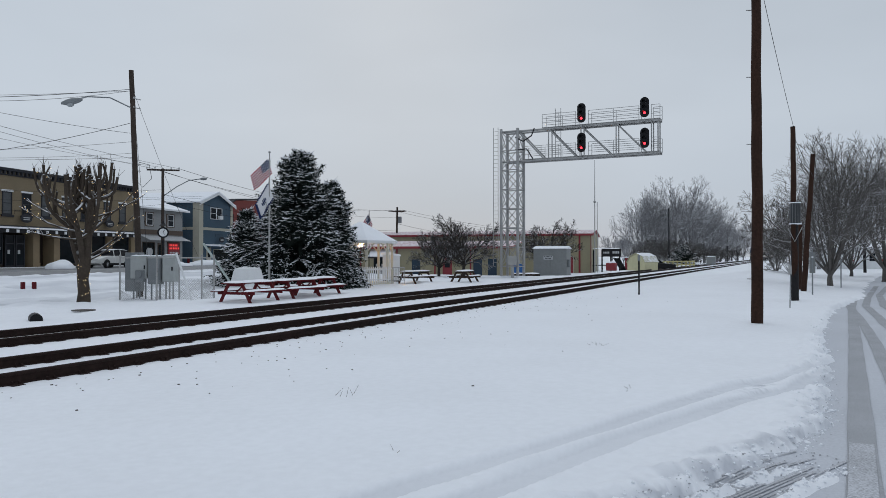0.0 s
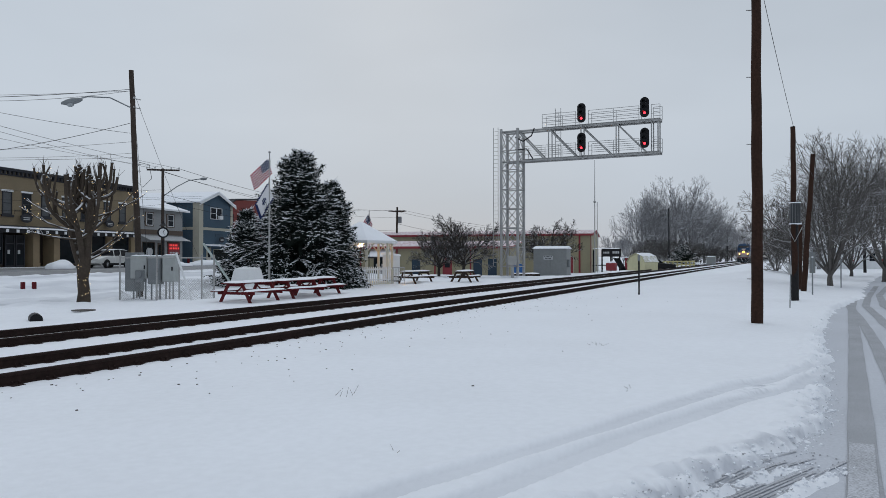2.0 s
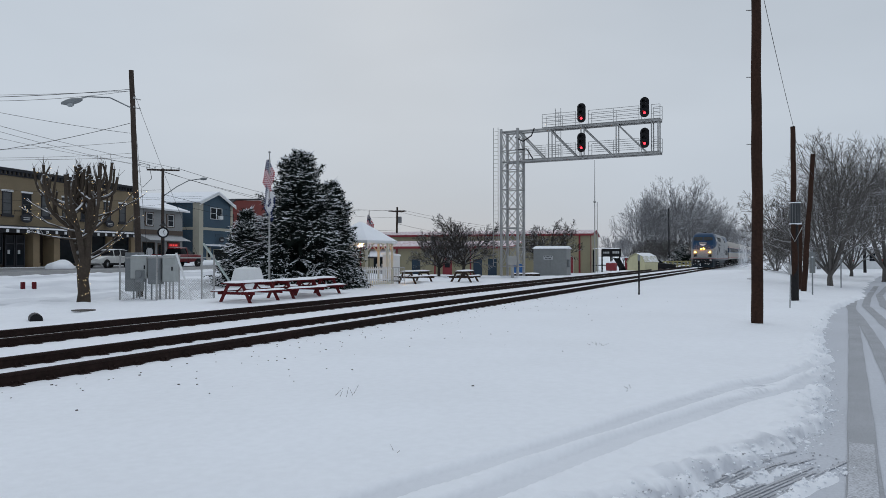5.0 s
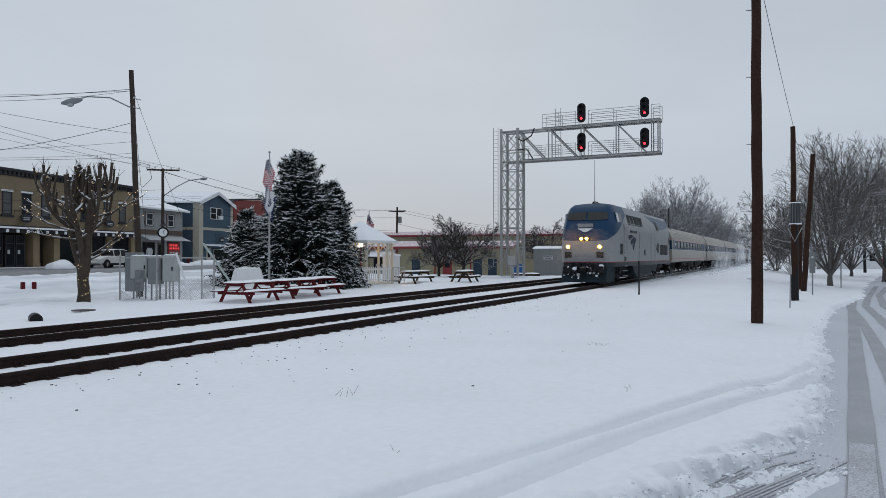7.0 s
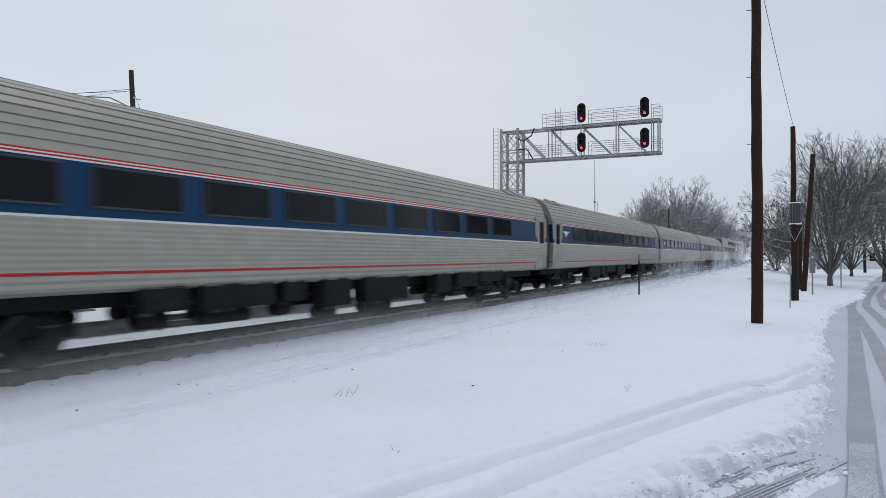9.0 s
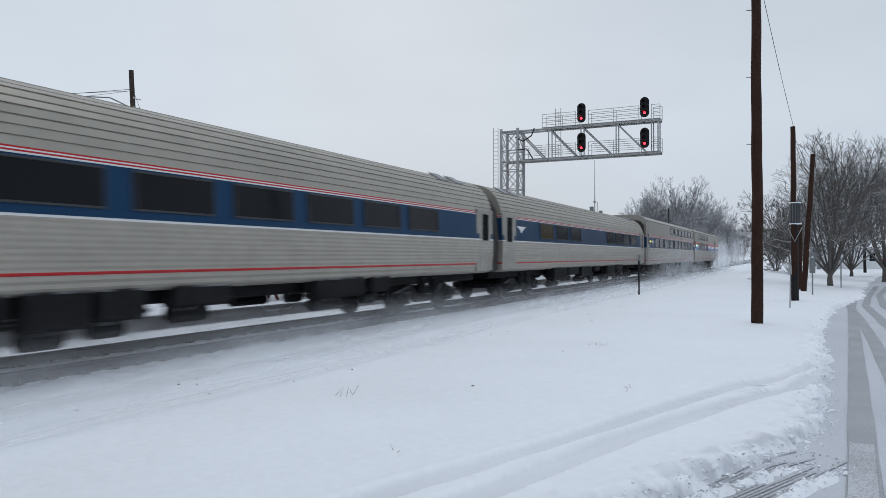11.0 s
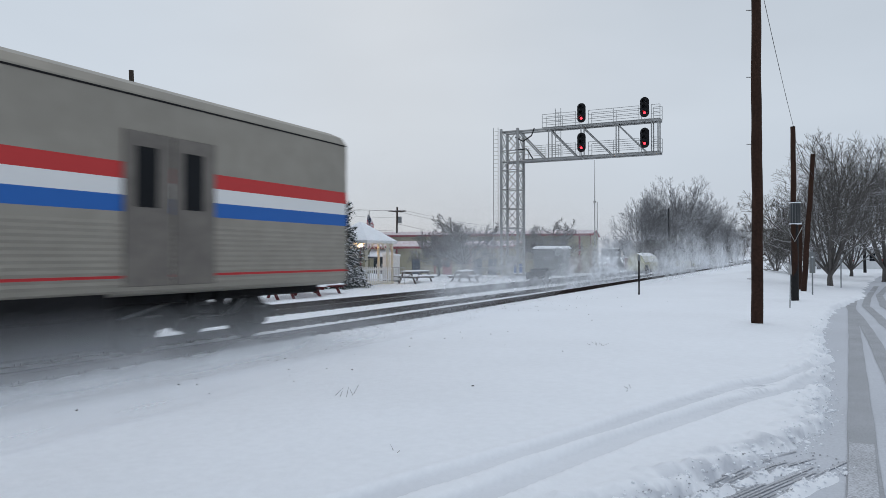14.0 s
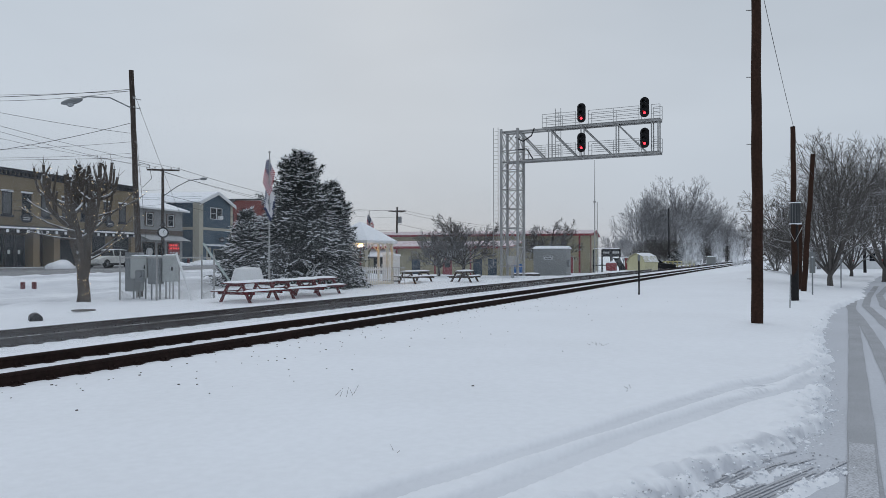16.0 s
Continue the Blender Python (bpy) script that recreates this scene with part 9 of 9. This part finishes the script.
tagged(structure("slush_bits", bits, mat("dirt_and_shade_grey", (0.30, 0.31, 0.33), rough=0.6, vary=0.3, bump=0.2), "grey specks for churned dirt and shaded tread holes along the road edge"), category="slush", kind="stuff")

# ---- blowing snow raised by the train ----
def mist_material(name, density):
    m = bpy.data.materials.new(name)
    m.use_nodes = True
    nt = m.node_tree
    b = nt.nodes["Principled BSDF"]
    b.inputs["Base Color"].default_value = (0.86, 0.88, 0.91, 1)
    b.inputs["Roughness"].default_value = 1.0
    b.inputs["Specular IOR Level"].default_value = 0.0
    co = nt.nodes.new("ShaderNodeTexCoord")
    sep = nt.nodes.new("ShaderNodeSeparateXYZ")
    nt.links.new(co.outputs["Generated"], sep.inputs[0])

    def op(kind, a, c=0.0):
        n = nt.nodes.new("ShaderNodeMath")
        n.operation = kind
        for i, v in enumerate((a, c)):
            if isinstance(v, (int, float)):
                n.inputs[i].default_value = v
            else:
                nt.links.new(v, n.inputs[i])
        n.use_clamp = kind in ("POWER", "MULTIPLY")
        return n.outputs[0]

    def cloud(scale, detail, lo, hi):
        mp = nt.nodes.new("ShaderNodeMapping")
        mp.inputs["Scale"].default_value = (0.35, 1, 1)
        nt.links.new(co.outputs["Object"], mp.inputs[0])
        info = nt.nodes.new("ShaderNodeObjectInfo")
        ad = nt.nodes.new("ShaderNodeVectorMath")
        nt.links.new(mp.outputs[0], ad.inputs[0])
        sc = nt.nodes.new("ShaderNodeVectorMath")
        sc.operation = "SCALE"
        sc.inputs[0].default_value = (31, 17, 23)
        nt.links.new(info.outputs["Random"], sc.inputs["Scale"])
        nt.links.new(sc.outputs[0], ad.inputs[1])
        n = nt.nodes.new("ShaderNodeTexNoise")
        n.inputs["Scale"].default_value, n.inputs["Detail"].default_value = scale, detail
        nt.links.new(ad.outputs[0], n.inputs["Vector"])
        r = nt.nodes.new("ShaderNodeMapRange")
        r.interpolation_type = "SMOOTHSTEP"
        r.inputs["From Min"].default_value, r.inputs["From Max"].default_value = 0.32, 0.66
        r.inputs["To Min"].default_value, r.inputs["To Max"].default_value = lo, hi
        nt.links.new(n.outputs[0], r.inputs[0])
        return r.outputs[0]

    gx, gz = sep.outputs["X"], sep.outputs["Z"]
    across = op("POWER", op("MULTIPLY", op("MULTIPLY", gx, op("SUBTRACT", 1.0, gx)), 4.0), 1.1)
    up = op("POWER", op("SUBTRACT", 1.0, gz), 1.35)
    up = op("MULTIPLY", up, op("MULTIPLY", gz, 5.0))
    a = op("MULTIPLY", op("MULTIPLY", across, up), op("MULTIPLY", cloud(0.9, 3.0, 0.5, 1.0), cloud(2.8, 3.0, 0.72, 1.0)))
    nt.links.new(op("MULTIPLY", a, density), b.inputs["Alpha"])
    return m


MISTS = {d: mist_material("blown_snow", d) for d in (0.14, 0.22, 0.35, 0.55, 0.8, 1.0, 1.4, 2.2)}
SHEETS = {}


def snow_cloud(half, height, density, m):
    """A billowing curtain of blown snow, 2 * half long."""
    key = (half, height)
    if key not in SHEETS:
        vs, fs = [], []
        n, k = 16, 8
        for i in range(n + 1):
            for j in range(k + 1):
                u, v = i / n, j / k
                vs.append((half * (2 * u - 1), 0.12 * math.sin(5 * u + 2 * v) - 0.25 * v * (1 - v), height * v - 0.12))
        for i in range(n):
            for j in range(k):
                q = i * (k + 1) + j
                fs.append((q, q + k + 1, q + k + 2, q + 1))
        SHEETS[key] = Shape().add(vs, fs)
    me = SHEETS[key].mesh("snow_cloud", MISTS[density], True)
    ob = new("snow_cloud", me)
    ob.matrix_basis = m
    return tagged(ob, "cloud of powder snow whirled up by the train", "blowing snow", "blown snow", "stuff")


NOSE_AT_8, SPEED = 8.835, 28.78
TRAIL, BANKS = [], []
# curtains that run with the train: metres behind its nose, side, half length, height, density
for i in range(9):
    TRAIL.append((14.0 + 19.0 * i, TRACK_MID - 1.85, snow_cloud(10.0, 0.85 + 0.14 * (i // 3), 0.35, pose(0, 0, 0))))
for i in range(10):
    TRAIL.append((20.0 + 16.5 * i, TRACK_MID - 2.6, snow_cloud(13.0, 0.7 + 0.05 * i, 0.55 if i < 3 else 0.8, pose(0, 0, 0))))
for i in range(6):
    TRAIL.append((34.0 + 25.0 * i, TRACK_MID - 3.7, snow_cloud(14.0, 0.55 + 0.03 * i, 1.0, pose(0, 0, 0))))
for i in range(8):
    TRAIL.append((22.0 + 20.0 * i, TRACK_MID + 1.5, snow_cloud(13.0, 1.5, 1.4, pose(0, 0, 0))))
for x, half, h, d, y in ((170, 13.0, 1.2, 0.35, -2.4), (186, 7.0, 3.8, 0.8, -1.4), (190, 7.0, 3.8, 0.55, 0.6)):
    TRAIL.append((x, TRACK_MID + y, snow_cloud(half, h, d, pose(0, 0, 0))))
# drifts that rise where the train has passed, hang and settle: place, side, delay after the nose, rest time
for i in range(4):
    x = 60.0 + 36.0 * i
    BANKS.append((x, TRACK_MID - 2.6, 0.75, 15.0 if i < 2 else 19.0, snow_cloud(17.0, 3.6 if i < 2 else 6.5, 0.8 if i < 1 else 1.4, pose(x, 0, -8))))
for i in range(3):
    x = 120.0 + 44.0 * i
    BANKS.append((x, TRACK_MID + 3.4, 6.2, 19.0, snow_cloud(18.0, 8.0, 1.4, pose(x, 0, -8))))
for i in range(4):
    x = 44.0 + 26.0 * i
    BANKS.append((x, TRACK_MID - 0.6, 5.7, 14.2, snow_cloud(14.0, 5.0, 2.2, pose(x, 0, -8))))
for i in range(8):
    x = 3.0 + 15.0 * i
    BANKS.append((x, TRACK_MID + 2.3, 6.15, 14.6, snow_cloud(11.0, 3.8, 0.14, pose(x, 0, -8))))
for i in range(4):
    x = 8.0 + 26.0 * i
    BANKS.append((x, TRACK_MID + 7.2, 6.3, 17.5, snow_cloud(18.0, 7.5, 0.22, pose(x, 0, -9))))
for i in range(6):
    x = 3.0 + 14.0 * i
    BANKS.append((x, TRACK_MID + 2.0, 6.1, 17.0, snow_cloud(11.0, 1.3, 0.35, pose(x, 0, -8))))
for i in range(5):
    x = 3.0 + 16.0 * i
    BANKS.append((x, TRACK_MID - 0.2, 6.1, 15.4, snow_cloud(11.0, 1.2, 0.35, pose(x, 0, -8))))


# ---- what moves ----
def motions():
    for start, car in TRAIN:
        walk(car, [(t, pose(NOSE_AT_8 + start - SPEED * (t - 8.0), TRACK_MID + 0.036, 0)) for t in range(17)])
    walk(TRUCK, [(t, street_pose(-7.6 + 10.6 * (t - 3.5), -9.5, 0.53)) for t in range(17)])
    for x, y, ob in TRAIL:
        walk(ob, [(t, pose(NOSE_AT_8 + x - SPEED * (t - 8.0), y, -0.08)) for t in range(17)])
    for x, y, late, rest, ob in BANKS:
        up = 8.0 + (NOSE_AT_8 - x) / SPEED + late
        rows = [(0.0, pose(x + 6, y, -9.0))]
        if up > 0.2:
            rows.append((up - 0.05, pose(x + 6, y, -9.0)))
        rows += [(up + 0.35, pose(x + 4, y, -1.2)), (up + 0.9, pose(x + 1.5, y + 0.1, -0.2)), (rest - 0.6, pose(x - 1.0, y + 0.3, -0.35))]
        rows = [r for i, r in enumerate(rows) if i == 0 or r[0] > rows[i - 1][0] + 0.05]
        end = -0.35 - 5.6 * min(1.0, max(0.0, 16.0 - rest + 0.6) / 2.1)
        rows = [r for r in rows if r[0] < 15.9] + [(16.0, pose(x - 1.8, y + 0.5, end))]
        walk(ob, rows)
    # the flags: each strip hangs on the last and swings in the breeze
    times = [0.25 * i for i in range(65)]
    for f, ob, i, n, w in FLAGS:
        rows = []
        for t in times:
            gust = 1.0 - 0.95 * min(1.0, max(0.0, (t - 2.8) / 1.6))
            x, y, a = 0.0, 0.0, 0.0
            base = 122 + 8 * math.sin(0.9 * t)
            droop = radians(45 + 37 * (1 - gust)) if f.name.startswith("national") else radians(60 + 24 * (1 - gust))
            px, py, pz = 0.0, 0.0, 0.0
            for k in range(i + 1):
                a = radians(base + 26 * math.sin(3.1 * t - 0.65 * k) * (0.3 + k / n))
                if k < i:
                    px += w * math.cos(a) * math.cos(droop)
                    py += w * math.sin(a) * math.cos(droop)
                    pz -= w * math.sin(droop)
            rows.append((t, Matrix.Translation((px, py, pz)) @ Euler((0, 0, a)).to_matrix().to_4x4() @ shear_free(droop)))
        walk(ob, rows)


def shear_free(droop):
    """The tilt of a strip whose fly end hangs down."""
    return Euler((0, droop * 0.35, 0)).to_matrix().to_4x4()


motions()
